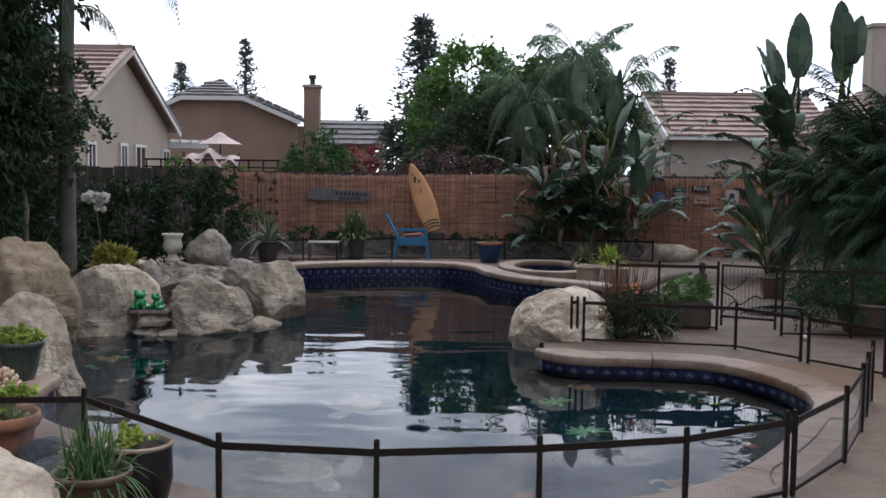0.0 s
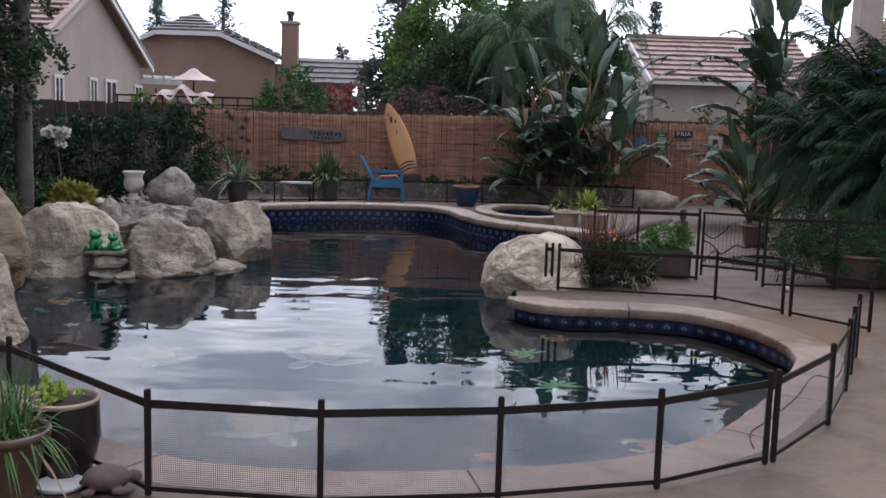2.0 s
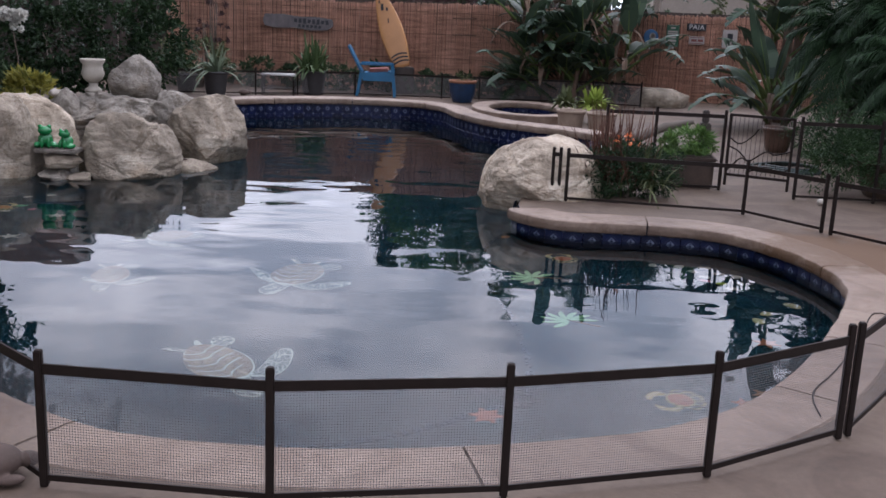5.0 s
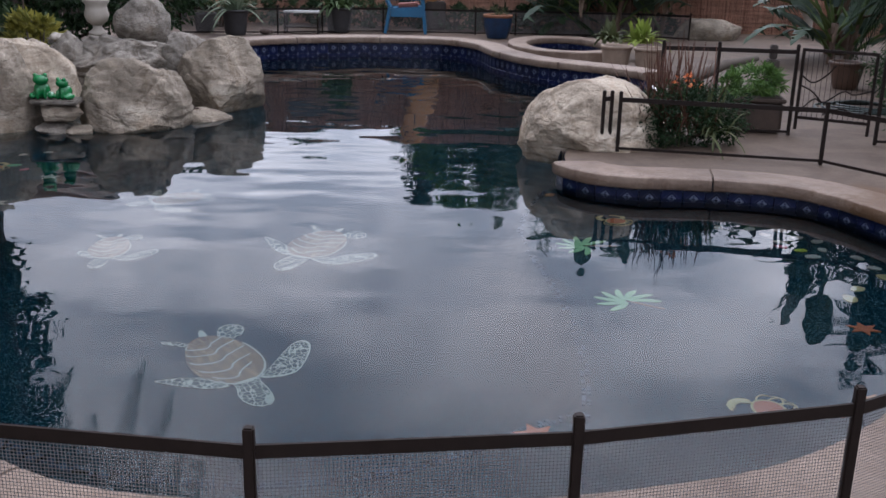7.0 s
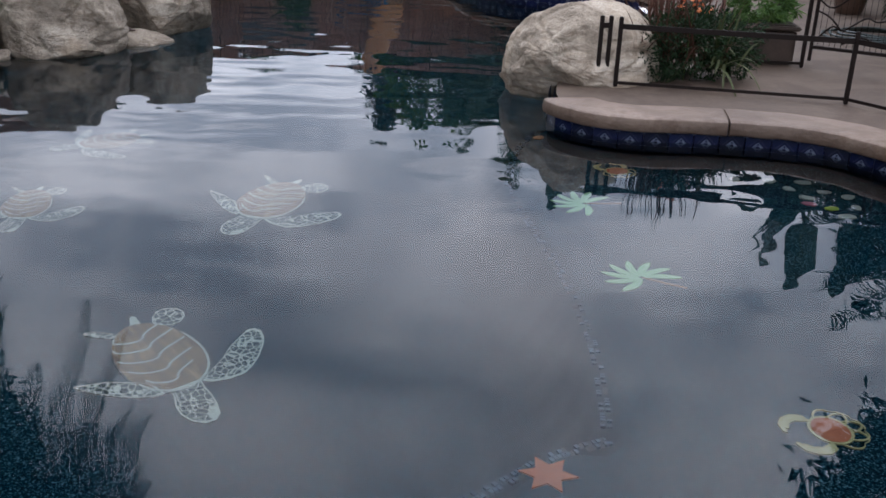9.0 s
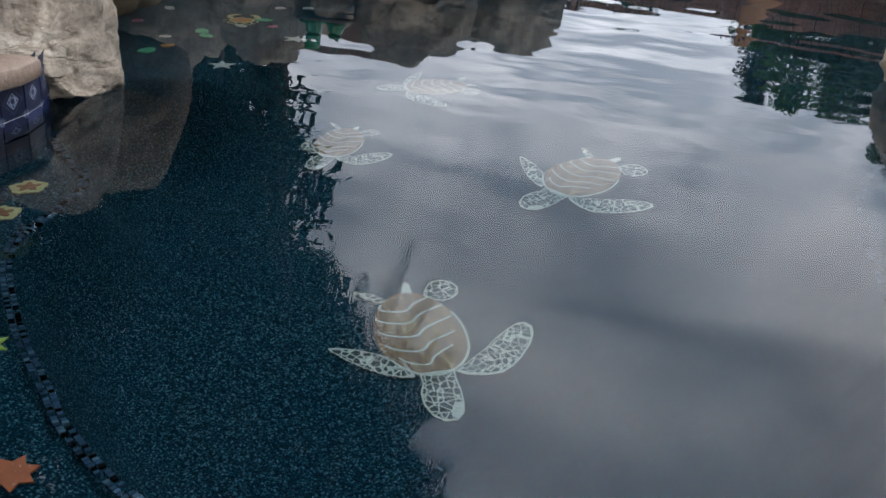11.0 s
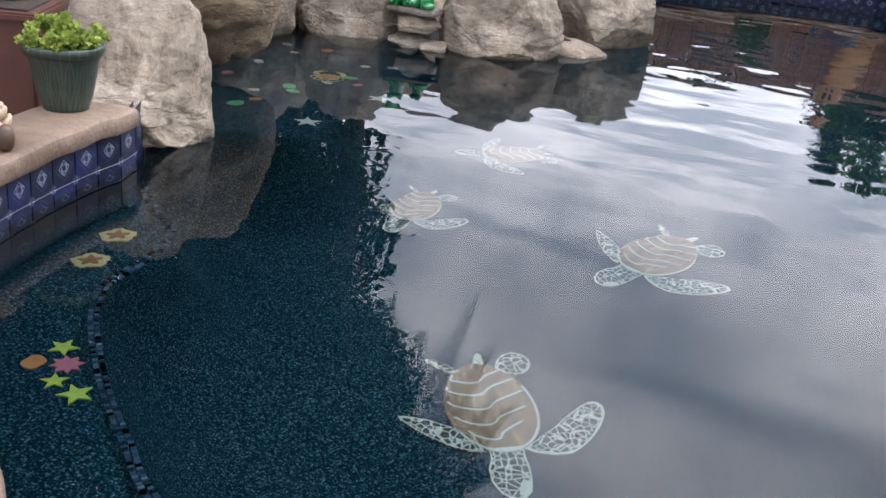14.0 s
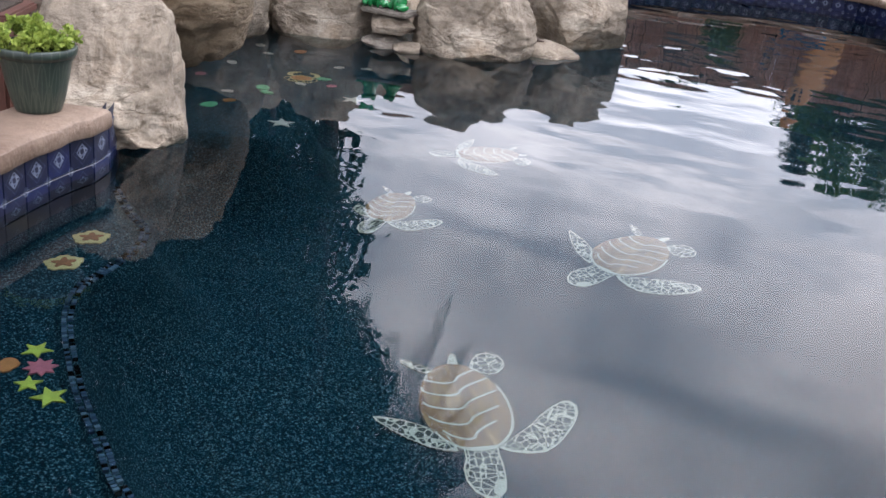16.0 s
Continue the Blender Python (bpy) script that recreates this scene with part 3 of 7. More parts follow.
link_mesh("spa_water", [(p.x + n.x * 0.025, p.y + n.y * 0.025, WATER_Z + 0.14) for p, n in zip(SPA, SN)], [tuple(range(len(SPA)))], WATER)
tagged(scene.objects["spa_water"], "still clear spa water", "water", kind="structure")

# trim mosaic along the ledge edges: one joined run of small glass tiles
chunks = []
for curve, z, keep in ((BENCH_C, BENCH_Z, 0.72), (SHELF_C[::-1], SHELF_Z, 0.42)):
    nr = normals(curve, False)
    rr = random.Random(5)
    fine = [(p, n) for p, n in zip(curve, nr)]
    for (p, n), (q, m) in zip(fine, fine[1:]):
        for third in (0, 1, 2):
            a, b = p.lerp(q, third / 3 + 0.04), p.lerp(q, third / 3 + 0.29)
            for k2 in (0, 1):
                o0, o1 = -0.022 + k2 * 0.023, -0.004 + k2 * 0.023
                if rr.random() < keep:
                    pts = [a + n * o0, b + n * o0, b + n * o1, a + n * o1]
                    top = [(v.x, v.y, z + 0.006) for v in pts]
                    bot = [(v.x, v.y, z - 0.01) for v in pts]
                    chunks.append((top + bot, [(0, 1, 2, 3), (4, 5, 1, 0), (5, 6, 2, 1), (6, 7, 3, 2), (7, 4, 0, 3)]))
trim = link_mesh("ledge_trim_tiles", *merge(chunks), TRIM)
tagged(trim, "blue and black mosaic trim along the underwater ledge", "tile trim", kind="stuff")


# ---- boulders ----
def boulder(name, at, size, mat, seed, turn=0, tilt=0, flat=0.35, rough=1.0, subdiv=5, label="", group="boulders round the pool"):
    """A worn boulder: a ball cut by random planes, weathered at several scales."""
    rnd = random.Random(seed)
    bm = bmesh.new()
    bmesh.ops.create_icosphere(bm, subdivisions=subdiv, radius=1)
    cuts = []
    for _ in range(13):
        d = Vector((rnd.gauss(0, 1), rnd.gauss(0, 1), rnd.gauss(0, 1))).normalized()
        cuts.append((d, rnd.uniform(1 - flat, 1.0)))
    off = Vector((rnd.uniform(-50, 50), rnd.uniform(-50, 50), rnd.uniform(-50, 50)))
    for v in bm.verts:
        p = v.co.copy()
        for d, lim in cuts:
            over = p.dot(d) - lim
            if over > 0:
                p -= d * over * 0.94
        n = v.co.normalized()
        q = n * 1.0 + off
        bulge = noise.fractal(q * 1.3, 0.9, 2.0, 4) * 0.10
        ridge = (0.5 - abs(noise.noise(q * 1.9 + Vector((7, 1, 3))))) * 0.085
        crack = min(0, abs(noise.noise(Vector((q.x * 0.9, q.y * 0.9, q.z * 2.2)) * 1.5 + off)) - 0.05) * 0.9
        strata = math.sin((p.z + 0.35 * p.x) * 15 + noise.noise(q * 1.8) * 7) * 0.011 * (0.4 + abs(noise.noise(q * 1.3 + off)))
        fine2 = noise.fractal(q * 9, 0.7, 2.1, 4) * 0.013 + abs(noise.noise(q * 5)) * 0.014
        v.co = p * (1 + rough * (bulge + ridge + crack + strata + fine2))
    bmesh.ops.scale(bm, vec=Vector(size), verts=bm.verts)
    bmesh.ops.rotate(bm, cent=(0, 0, 0), matrix=Euler((radians(tilt), radians(tilt * 0.4), radians(turn))).to_matrix(), verts=bm.verts)
    ob = part(name, bm, mat, smooth=True)
    ob.location = at
    return tagged(ob, label, "boulder", group)


boulder("boulder", (-3.72, 11.10, -0.02), (0.40, 0.44, 0.60), STONE_PALE, 3, 20, 0, 0.36, subdiv=6, label="large pale granite boulder at the water's edge")
boulder("boulder", (-3.80, 11.80, 0.02), (0.60, 0.40, 0.52), STONE_CREAM, 23, 0, 0, 0.28, subdiv=6, label="broad cream boulder behind the frog ledge")
boulder("boulder", (-2.59, 11.38, -0.02), (0.46, 0.46, 0.49), STONE_PALE, 8, 75, 4, 0.30, subdiv=6, label="rounded grey-tan boulder at the water's edge")
boulder("boulder", (-2.06, 12.42, -0.02), (0.46, 0.45, 0.55), STONE_PALE, 14, 120, 18, 0.46, subdiv=6, label="angular veined boulder at the water's edge")
boulder("boulder", (-2.93, 12.95, 0.60), (0.28, 0.27, 0.27), STONE_GREY, 29, 40, 0, 0.22, label="round grey boulder stacked on top")
boulder("boulder", (-3.08, 12.75, 0.16), (0.60, 0.50, 0.38), STONE_GREY, 31, 10, 0, 0.4, 2.0, subdiv=6, label="rough grey rock under a stacked boulder")
boulder("boulder", (-2.48, 12.75, 0.22), (0.26, 0.3, 0.3), STONE_GREY, 37, 80, 10, 0.4, 1.8, label="rough grey rock between boulders")
boulder("boulder", (-3.62, 12.6, 0.12), (0.36, 0.32, 0.36), STONE_GREY, 91, 80, 10, 0.4, 1.8, label="rough grey rock beside the urn")
boulder("boulder", (-2.12, 11.75, -0.19), (0.30, 0.26, 0.13), STONE_PALE, 41, 30, 0, 0.3, label="low flat stone at the waterline", subdiv=4)
boulder("boulder", (-3.11, 10.98, -0.01), (0.21, 0.16, 0.09), STONE_PALE, 43, 10, 0, 0.45, label="flat stone under the frog ledge", subdiv=4)
boulder("boulder", (-3.16, 10.92, -0.14), (0.17, 0.14, 0.07), STONE_GREY, 47, 40, 0, 0.45, label="flat stone under the frog ledge", subdiv=4)
boulder("boulder", (-2.95, 10.94, -0.15), (0.15, 0.14, 0.07), STONE_PALE, 48, 100, 0, 0.45, label="small flat stone beside the frog ledge", subdiv=4)
boulder("boulder", (-2.33, 11.55, -0.14), (0.05, 0.05, 0.05), STONE_CREAM, 49, 0, 0, 0.3, label="small white stone at the waterline", subdiv=3)
boulder("boulder", (-3.72, 9.15, 0.42), (0.48, 0.5, 0.62), STONE_TAN, 53, 30, 0, 0.3, label="tall tan sandstone boulder beside the pool")
boulder("boulder", (-3.24, 8.0, 0.04), (0.37, 0.6, 0.57), STONE_PALE, 59, 37, -10, 0.42, subdiv=6, label="big pale boulder overhanging the pool")
boulder("boulder", (-4.35, 11.2, 0.1), (0.4, 0.45, 0.5), STONE_PALE, 62, 50, 0, 0.3, label="pale boulder at the back of the group")
boulder("boulder", (-4.25, 10.35, 0.1), (0.4, 0.45, 0.55), STONE_PALE, 61, 10, 0, 0.3, label="pale boulder behind the others")
boulder("boulder", (1.32, 10.34, 0.06), (0.54, 0.46, 0.43), STONE_CREAM, 67, 8, -6, 0.42, subdiv=6, label="large cream boulder at the point of the deck")
boulder("boulder", (4.55, 19.6, 0.08), (0.62, 0.4, 0.28), STONE_PALE, 71, 5, 0, 0.3, label="low cream boulder by the back fence", subdiv=4)
boulder("boulder", (-1.8, 3.15, 0.3), (0.78, 0.56, 0.62), STONE_CREAM, 73, 5, 0, 0.34, subdiv=6, label="pale boulder on the near patio")

# ---- back fence of bamboo reeds, dark plank fence behind ----
chunks, rr, x = [], random.Random(11), -4.4
while x < 8.6:
    wdt = rr.uniform(0.014, 0.024)
    lean = rr.gauss(0, 0.004)
    top = 1.60 + 0.03 * math.sin(x * 0.9) + rr.uniform(-0.02, 0.02) + (0.02 if x > 3.5 else 0)
    yy = 20.62 + 0.02 * math.sin(x * 1.7) + rr.uniform(-0.008, 0.008)
    v = []
    for z, dx in ((0.0, 0), (top, lean)):
        v += [(x + dx, yy + 0.012, z), (x + wdt * 0.5 + dx, yy - 0.006, z), (x + wdt + dx, yy + 0.012, z)]
    chunks.append((v, [(0, 1, 4, 3), (1, 2, 5, 4), (2, 0, 3, 5), (3, 4, 5)]))
    x += wdt + rr.uniform(-0.001, 0.003)
tagged(link_mesh("bamboo_reed_fence", *merge(chunks), REED), "reddish brown bamboo reed screen fence", "fence", kind="stuff")
for k2, z in enumerate((0.18, 0.62, 1.05, 1.45)):
    tagged(tube("fence_wire", [(xx, 20.6 + 0.02 * math.sin(xx * 1.7), z + 0.01 * math.sin(xx * 2.3)) for xx in np.arange(-4.4, 8.6, 0.4)], 0.004, HUSK), "thin wire binding across the bamboo fence", "wire", "fence wires")
plank = thing("plank_fence", pose(0, 20.75, 0), "dark weathered wooden plank fence", "fence", kind="structure")
mesh = None
for i in range(120):
    x = -17 + i * 0.262
    h = 1.69 + 0.02 * math.sin(i * 1.9) if x < -4.4 else 1.64
    ob = link_mesh("plank", *merge([([(-0.125, 0, 0), (0.125, 0, 0), (0.125, 0.03, 0), (-0.125, 0.03, 0), (-0.125, 0, h), (0.125, 0, h), (0.125, 0.03, h), (-0.125, 0.03, h)],
                                    [(0, 1, 5, 4), (1, 2, 6, 5), (2, 3, 7, 6), (3, 0, 4, 7), (4, 5, 6, 7)])]), DARKWOOD, plank)
    ob.location = (x, 0.01 * math.sin(i * 5.1), 0)
# side fences that close the yard
for sx, nm in ((-9.2, "fence_west"), (9.6, "fence_east")):
    bm = bmesh.new()
    for i in range(110):
        box(bm, (0.03, 0.25, 1.68), (sx + 0.01 * math.sin(i * 4.3), -7 + i * 0.256, 0.84))
    tagged(part(nm, bm, DARKWOOD), "dark weathered plank boundary fence", "fence", kind="structure")


# ---- low pool fence ----
def fence_run(pts, height, net=True, label="low bronze metal pool fence with mesh panels", group="pool fence"):
    """Posts joined by a top band and a bottom rail, with netting between."""
    base = Vector((*pts[0], 0))
    f = thing("pool_fence", pose(*pts[0], 0), label, "fence", group)
    loc = [Vector((*p, 0)) - base for p in pts]
    for p in loc:
        bm = bmesh.new()
        box(bm, (0.026, 0.026, height + 0.045), (p.x, p.y, (height + 0.045) / 2), bevel=0.004)
        part("post", bm, METAL, f)
    for a, b in zip(loc, loc[1:]):
        d = (b - a)
        ang = math.degrees(math.atan2(d.y, d.x))
        mid = (a + b) / 2
        part("top_band", boxed((d.length, 0.008, 0.034), (mid.x, mid.y, height - 0.017), (0, 0, ang)), METAL, f)
        part("bottom_rail", boxed((d.length, 0.008, 0.02), (mid.x, mid.y, 0.03), (0, 0, ang)), METAL, f)
        if net:
            ux = d.normalized()
            vs, fs = [], []
            nx, nz, w = max(2, int(d.length / 0.009)), int((height - 0.07) / 0.009), 0.001
            for i in range(nx + 1):
                c = a + ux * (d.length * i / nx)
                o = len(vs)
                vs += [(c.x - ux.x * w, c.y - ux.y * w, 0.04), (c.x + ux.x * w, c.y + ux.y * w, 0.04), (c.x + ux.x * w, c.y + ux.y * w, height - 0.03), (c.x - ux.x * w, c.y - ux.y * w, height - 0.03)]
                fs.append((o, o + 1, o + 2, o + 3))
            for j in range(nz + 1):
                z = 0.04 + (height - 0.07) * j / nz
                o = len(vs)
                vs += [(a.x, a.y, z - w), (b.x, b.y, z - w), (b.x, b.y, z + w), (a.x, a.y, z + w)]
                fs.append((o, o + 1, o + 2, o + 3))
            link_mesh("netting", vs, fs, NET, f)
    return f


NEAR_H = 0.415
fence_run([(-2.72, 5.36), (-1.92, 5.45), (-0.99, 4.55), (-0.26, 4.46), (0.485, 4.56), (1.21, 4.75), (1.82, 5.11)], NEAR_H)
fence_run([(1.87, 5.14), (2.39, 5.76), (2.79, 6.48), (3.0, 6.9), (3.25, 7.4)], NEAR_H)
fence_run([(1.34, 9.9), (1.40, 9.91)], 0.41, False)
fence_run([(1.46, 9.88), (2.88, 9.59), (3.29, 8.98)], 0.41, False)
fence_run([(3.33, 8.9), (3.75, 8.3)], 0.41, False)
fence_run([(-3.9, 18.2), (-2.47, 18.55), (-1.81, 18.86), (-0.86, 19.22), (0.64, 19.2), (1.3, 19.3), (3.3, 19.35), (4.1, 19.1)], 0.40, True, "low bronze metal fence behind the pool")

# ---- neighbouring houses ----
def slope(name, a, b, c, d, mat, parent, row=0.36, tile=0.34, seed=1):
    """A tiled roof slope: eave a-b, ridge d-c; every tile a raised, tilted slab, joined in one run of rows."""
    a, b, c, d = (Vector(v) for v in (a, b, c, d))
    up = ((d - a) + (c - b)) / 2
    nrm = (b - a).cross(d - a).normalized()
    if nrm.z < 0:
        nrm = -nrm
    nrow = max(2, int(up.length / row))
    rnd, chunks = random.Random(seed), [([a, b, c, d], [(0, 1, 2, 3)])]
    for i in range(nrow):
        s0, s1 = i / nrow, (i + 1.12) / nrow
        l0, r0, l1, r1 = a.lerp(d, s0), b.lerp(c, s0), a.lerp(d, min(s1, 1)), b.lerp(c, min(s1, 1))
        n = max(1, int((r0 - l0).length / tile))
        shift = (i % 2) * 0.5 / n
        for j in range(n):
            u0, u1 = j / n + shift, min(1, (j + 0.96) / n + shift)
            if u0 >= 1:
                continue
            e = 0.085 + rnd.uniform(-0.01, 0.012)
            p, q, r, t = l0.lerp(r0, u0) + nrm * e, l0.lerp(r0, u1) + nrm * e, l1.lerp(r1, u1) + nrm * 0.012, l1.lerp(r1, u0) + nrm * 0.012
            chunks.append(([p, q, r, t, l0.lerp(r0, u0), l0.lerp(r0, u1)], [(0, 1, 2, 3), (4, 5, 1, 0)]))
    return link_mesh(name, *merge(chunks), mat, parent)


def slab(name, pts, thick, mat, parent, label=""):
    """A flat polygon given a thickness along its normal."""
    bm = bmesh.new()
    q = bm.faces.new([bm.verts.new(p) for p in pts])
    bm.normal_update()
    r = bmesh.ops.extrude_face_region(bm, geom=[q])
    bmesh.ops.translate(bm, vec=-q.normal * thick, verts=[v for v in r["geom"] if isinstance(v, bmesh.types.BMVert)])
    bmesh.ops.recalc_face_normals(bm, faces=bm.faces)
    return part(name, bm, mat, parent, label)


def beam(name, a, b, w, h, mat, parent):
    a, b = Vector(a), Vector(b)
    d = b - a
    m = Matrix.Translation((a + b) / 2) @ d.to_track_quat("X", "Z").to_matrix().to_4x4() @ Matrix.Diagonal((d.length, w, h, 1))
    bm = bmesh.new()
    bmesh.ops.create_cube(bm, size=1, matrix=m)
    return part(name, bm, mat, parent)


def window(parent, at, w, h, face, name="window"):
    """A framed window whose outside looks along face ('x' or 'y-')."""
    rot = (0, 0, 90) if face == "x" else (0, 0, 0)
    e = part(name, boxed((w, 0.05, h), at, rot), GLASSY, parent)
    for dx, dz, sx, sz in ((0, h / 2, w + 0.12, 0.08), (0, -h / 2, w + 0.12, 0.08), (-w / 2, 0, 0.08, h), (w / 2, 0, 0.08, h), (0, 0, 0.05, h)):
        o = (at[0], at[1] + dx, at[2] + dz) if face == "x" else (at[0] + dx, at[1], at[2] + dz)
        part("frame", boxed((sx, 0.09, sz), o, rot), WHITE, e)
    return e


k = Mat("window_glass", 0.08)
k.color(k.ramp(k.noise(1.5, 2), [(0.3, (0.03, 0.03, 0.035)), (0.7, (0.10, 0.09, 0.08))]))
GLASSY = k.m

# beige house: front slope towards the pool, gable end towards the east
h1 = thing("house", pose(-8.88, 28.2, -0.12), "beige stucco house with brown tiled gable roof", "house")
NE, PK, FE, XW, Z0, Z1 = -4.7, -0.2, 4.9, -9.0, 2.95, 4.98
slab("wall", [(0, NE + 0.5, 0), (0, FE - 0.5, 0), (0, FE - 0.5, Z0 + 0.1), (0, PK, Z1 - 0.15), (0, NE + 0.5, Z0 + 0.25)], 0.2, STUCCO_BEIGE, h1)
slab("wall", [(XW, NE + 0.5, 0), (-0.2, NE + 0.5, 0), (-0.2, NE + 0.5, Z0 + 0.2), (XW, NE + 0.5, Z0 + 0.2)], 0.2, STUCCO_BEIGE, h1)
slab("wall", [(XW, FE - 0.5, 0), (-0.2, FE - 0.5, 0), (-0.2, FE - 0.5, Z0), (XW, FE - 0.5, Z0)], -0.2, STUCCO_BEIGE, h1)
slope("roof_slope", (XW, NE, Z0 + 0.12), (0.45, NE, Z0 + 0.12), (0.45, PK, Z1 + 0.05), (XW, PK, Z1 + 0.05), ROOF_PINK, h1, seed=3)
slope("roof_slope", (XW, FE, Z0), (0.45, FE, Z0), (0.45, PK, Z1 + 0.05), (XW, PK, Z1 + 0.05), ROOF_PINK, h1, seed=4)
beam("fascia", (0.47, NE, Z0 + 0.04), (0.47, PK, Z1 - 0.03), 0.06, 0.12, STUCCO_CREAM, h1)
beam("fascia", (0.47, PK, Z1 - 0.03), (0.47, FE, Z0 - 0.08), 0.06, 0.12, WHITE, h1)
beam("verge_tiles", (0.42, NE, Z0 + 0.17), (0.42, PK, Z1 + 0.09), 0.16, 0.07, ROOF_PINK, h1)
beam("ridge_cap", (XW, PK, Z1 + 0.1), (0.5, PK, Z1 + 0.1), 0.28, 0.12, ROOF_PINK, h1)
beam("verge_tiles", (0.4, PK, Z1 + 0.12), (0.4, FE, Z0 + 0.08), 0.2, 0.09, ROOF_GREY, h1)
for y, z, w, hh in ((-2.9, 1.95, 0.55, 0.9), (-0.3, 1.95, 0.55, 0.95), (1.25, 1.95, 0.95, 0.95), (4.0, 1.9, 0.75, 0.9)):
    window(h1, (0.215, y, z), w, hh, "x")
beam("pergola_beam", (0.1, 4.6, 2.55), (1.3, 5.2, 2.55), 0.12, 0.2, WHITE, h1)
for i in range(4):
    beam("pergola_rafter", (0.25 + i * 0.3, 4.4 + i * 0.15, 2.68), (0.25 + i * 0.3, 6.0 + i * 0.15, 2.68), 0.07, 0.1, WHITE, h1)

# brown house with a clipped gable
h2 = thing("house", pose(-8.0, 40, 0), "brown stucco house with clipped gable and grey tiled roof", "house")
W2 = [(-2.7, 0, 0), (2.45, 0, 0), (2.45, 0, 3.5), (0.38, 0, 4.36), (-2.0, 0, 4.36), (-2.7, 0, 4.05)]
slab("wall", W2, 0.2, STUCCO_BROWN, h2)
slab("wall", [(2.45, 0, 0), (2.45, 9, 0), (2.45, 9, 3.4), (2.45, 0, 3.4)], 0.2, STUCCO_BROWN, h2)
beam("fascia", (-2.55, -0.5, 4.18), (-2.02, -0.5, 4.42), 0.08, 0.16, WHITE, h2)
beam("fascia", (-2.02, -0.5, 4.42), (0.4, -0.5, 4.42), 0.08, 0.16, WHITE, h2)
beam("fascia", (0.4, -0.5, 4.42), (2.62, -0.5, 3.5), 0.08, 0.16, WHITE, h2)
slope("roof_slope", (-2.3, -0.48, 4.5), (0.4, -0.48, 4.5), (-0.9, 1.6, 5.34), (-1.0, 1.6, 5.34), ROOF_GREY, h2, seed=5)
slope("roof_slope", (2.62, -0.48, 3.56), (2.7, 9, 3.56), (-0.95, 9, 5.3), (0.4, -0.48, 4.5), ROOF_GREY, h2, seed=6)
slope("roof_slope", (-2.9, 9, 4.0), (-2.6, -0.48, 4.2), (-2.02, -0.48, 4.5), (-0.95, 9, 5.32), ROOF_GREY, h2, seed=7)
slope("roof_slope", (-4.2, 3, 3.9), (-2.0, 3, 3.9), (-2.0, 6, 4.6), (-4.2, 6, 4.6), ROOF_GREY, h2, seed=8)
for i in range(9):
    part("ridge_tile", boxed((0.24, 0.5, 0.12), (0.55 + i * 0.25, 0.6 + i * 0.42, 4.62 - i * 0.115), (0, 22, 20)), ROOF_GREY, h2)
window(h2, (0.55, -0.03, 2.35), 0.5, 0.5, "y")
ch = part("chimney", boxed((0.62, 0.6, 5.0), (2.98, 0.4, 2.45), bevel=0.02), STUCCO_BROWN, h2)
part("chimney_cap", boxed((0.74, 0.72, 0.12), (2.98, 0.4, 4.98), bevel=0.02), STUCCO_CREAM, ch)
part("flue", lathe([(0.11, 5.0), (0.11, 5.28), (0.16, 5.28), (0.16, 5.42), (0.09, 5.44)], 14), DARK, ch).location = (2.98, 0.4, 0)

h3 = thing("house", pose(-3.35, 40.5, 0), "low house with grey tiled roof behind shrubs", "house")
slope("roof_slope", (-1.5, -1.2, 2.66), (0.85, -1.2, 2.66), (1.3, 0.6, 3.7), (-1.5, 0.6, 3.7), ROOF_GREY, h3, seed=9)
slope("roof_slope", (-1.5, 2.4, 2.7), (1.5, 2.4, 2.7), (1.3, 0.6, 3.7), (-1.5, 0.6, 3.7), ROOF_GREY, h3, seed=10)
slab("wall", [(1.0, -0.9, 0), (1.0, 2.1, 0), (1.0, 2.1, 2.8), (1.0, 0.6, 3.5), (1.0, -0.9, 2.75)], 0.2, STUCCO_BROWN, h3)
slab("wall", [(-1.5, -0.9, 0), (0.8, -0.9, 0), (0.8, -0.9, 2.7), (-1.5, -0.9, 2.7)], 0.2, STUCCO_BROWN, h3)
beam("fascia", (1.32, 0.6, 3.62), (0.9, -1.2, 2.6), 0.06, 0.14, DARKWOOD, h3)
beam("fascia", (1.32, 0.6, 3.62), (1.5, 2.4, 2.62), 0.06, 0.14, DARKWOOD, h3)

# cream house to the north-east
h4 = thing("house", pose(9.4, 34, 0), "cream house with striped brown tiled roof", "house")
slope("roof_slope", (-2.15, -2.1, 2.88), (3.2, -2.1, 2.88), (3.2, 0.6, 4.38), (-2.45, 0.6, 4.38), ROOF_PINK, h4, row=0.31, seed=11)
slope("roof_slope", (-2.45, 3.2, 2.9), (3.2, 3.2, 2.9), (3.2, 0.6, 4.38), (-2.45, 0.6, 4.38), ROOF_PINK, h4, seed=12)
slab("wall", [(-2.0, -1.7, 0), (3.0, -1.7, 0), (3.0, -1.7, 2.9), (-2.0, -1.7, 2.9)], 0.2, STUCCO_CREAM, h4)
slab("wall", [(-2.2, -1.7, 0), (-2.2, 2.8, 0), (-2.2, 2.8, 2.9), (-2.2, 0.6, 4.2), (-2.2, -1.7, 2.9)], 0.2, STUCCO_CREAM, h4)
beam("fascia", (-2.5, 0.6, 4.3), (-2.2, -2.1, 2.8), 0.07, 0.2, WHITE, h4)
beam("ridge_cap", (-2.5, 0.6, 4.44), (3.2, 0.6, 4.44), 0.22, 0.1, ROOF_PINK, h4)
beam("gutter", (-2.15, -2.15, 2.82), (3.2, -2.15, 2.82), 0.1, 0.1, WHITE, h4)
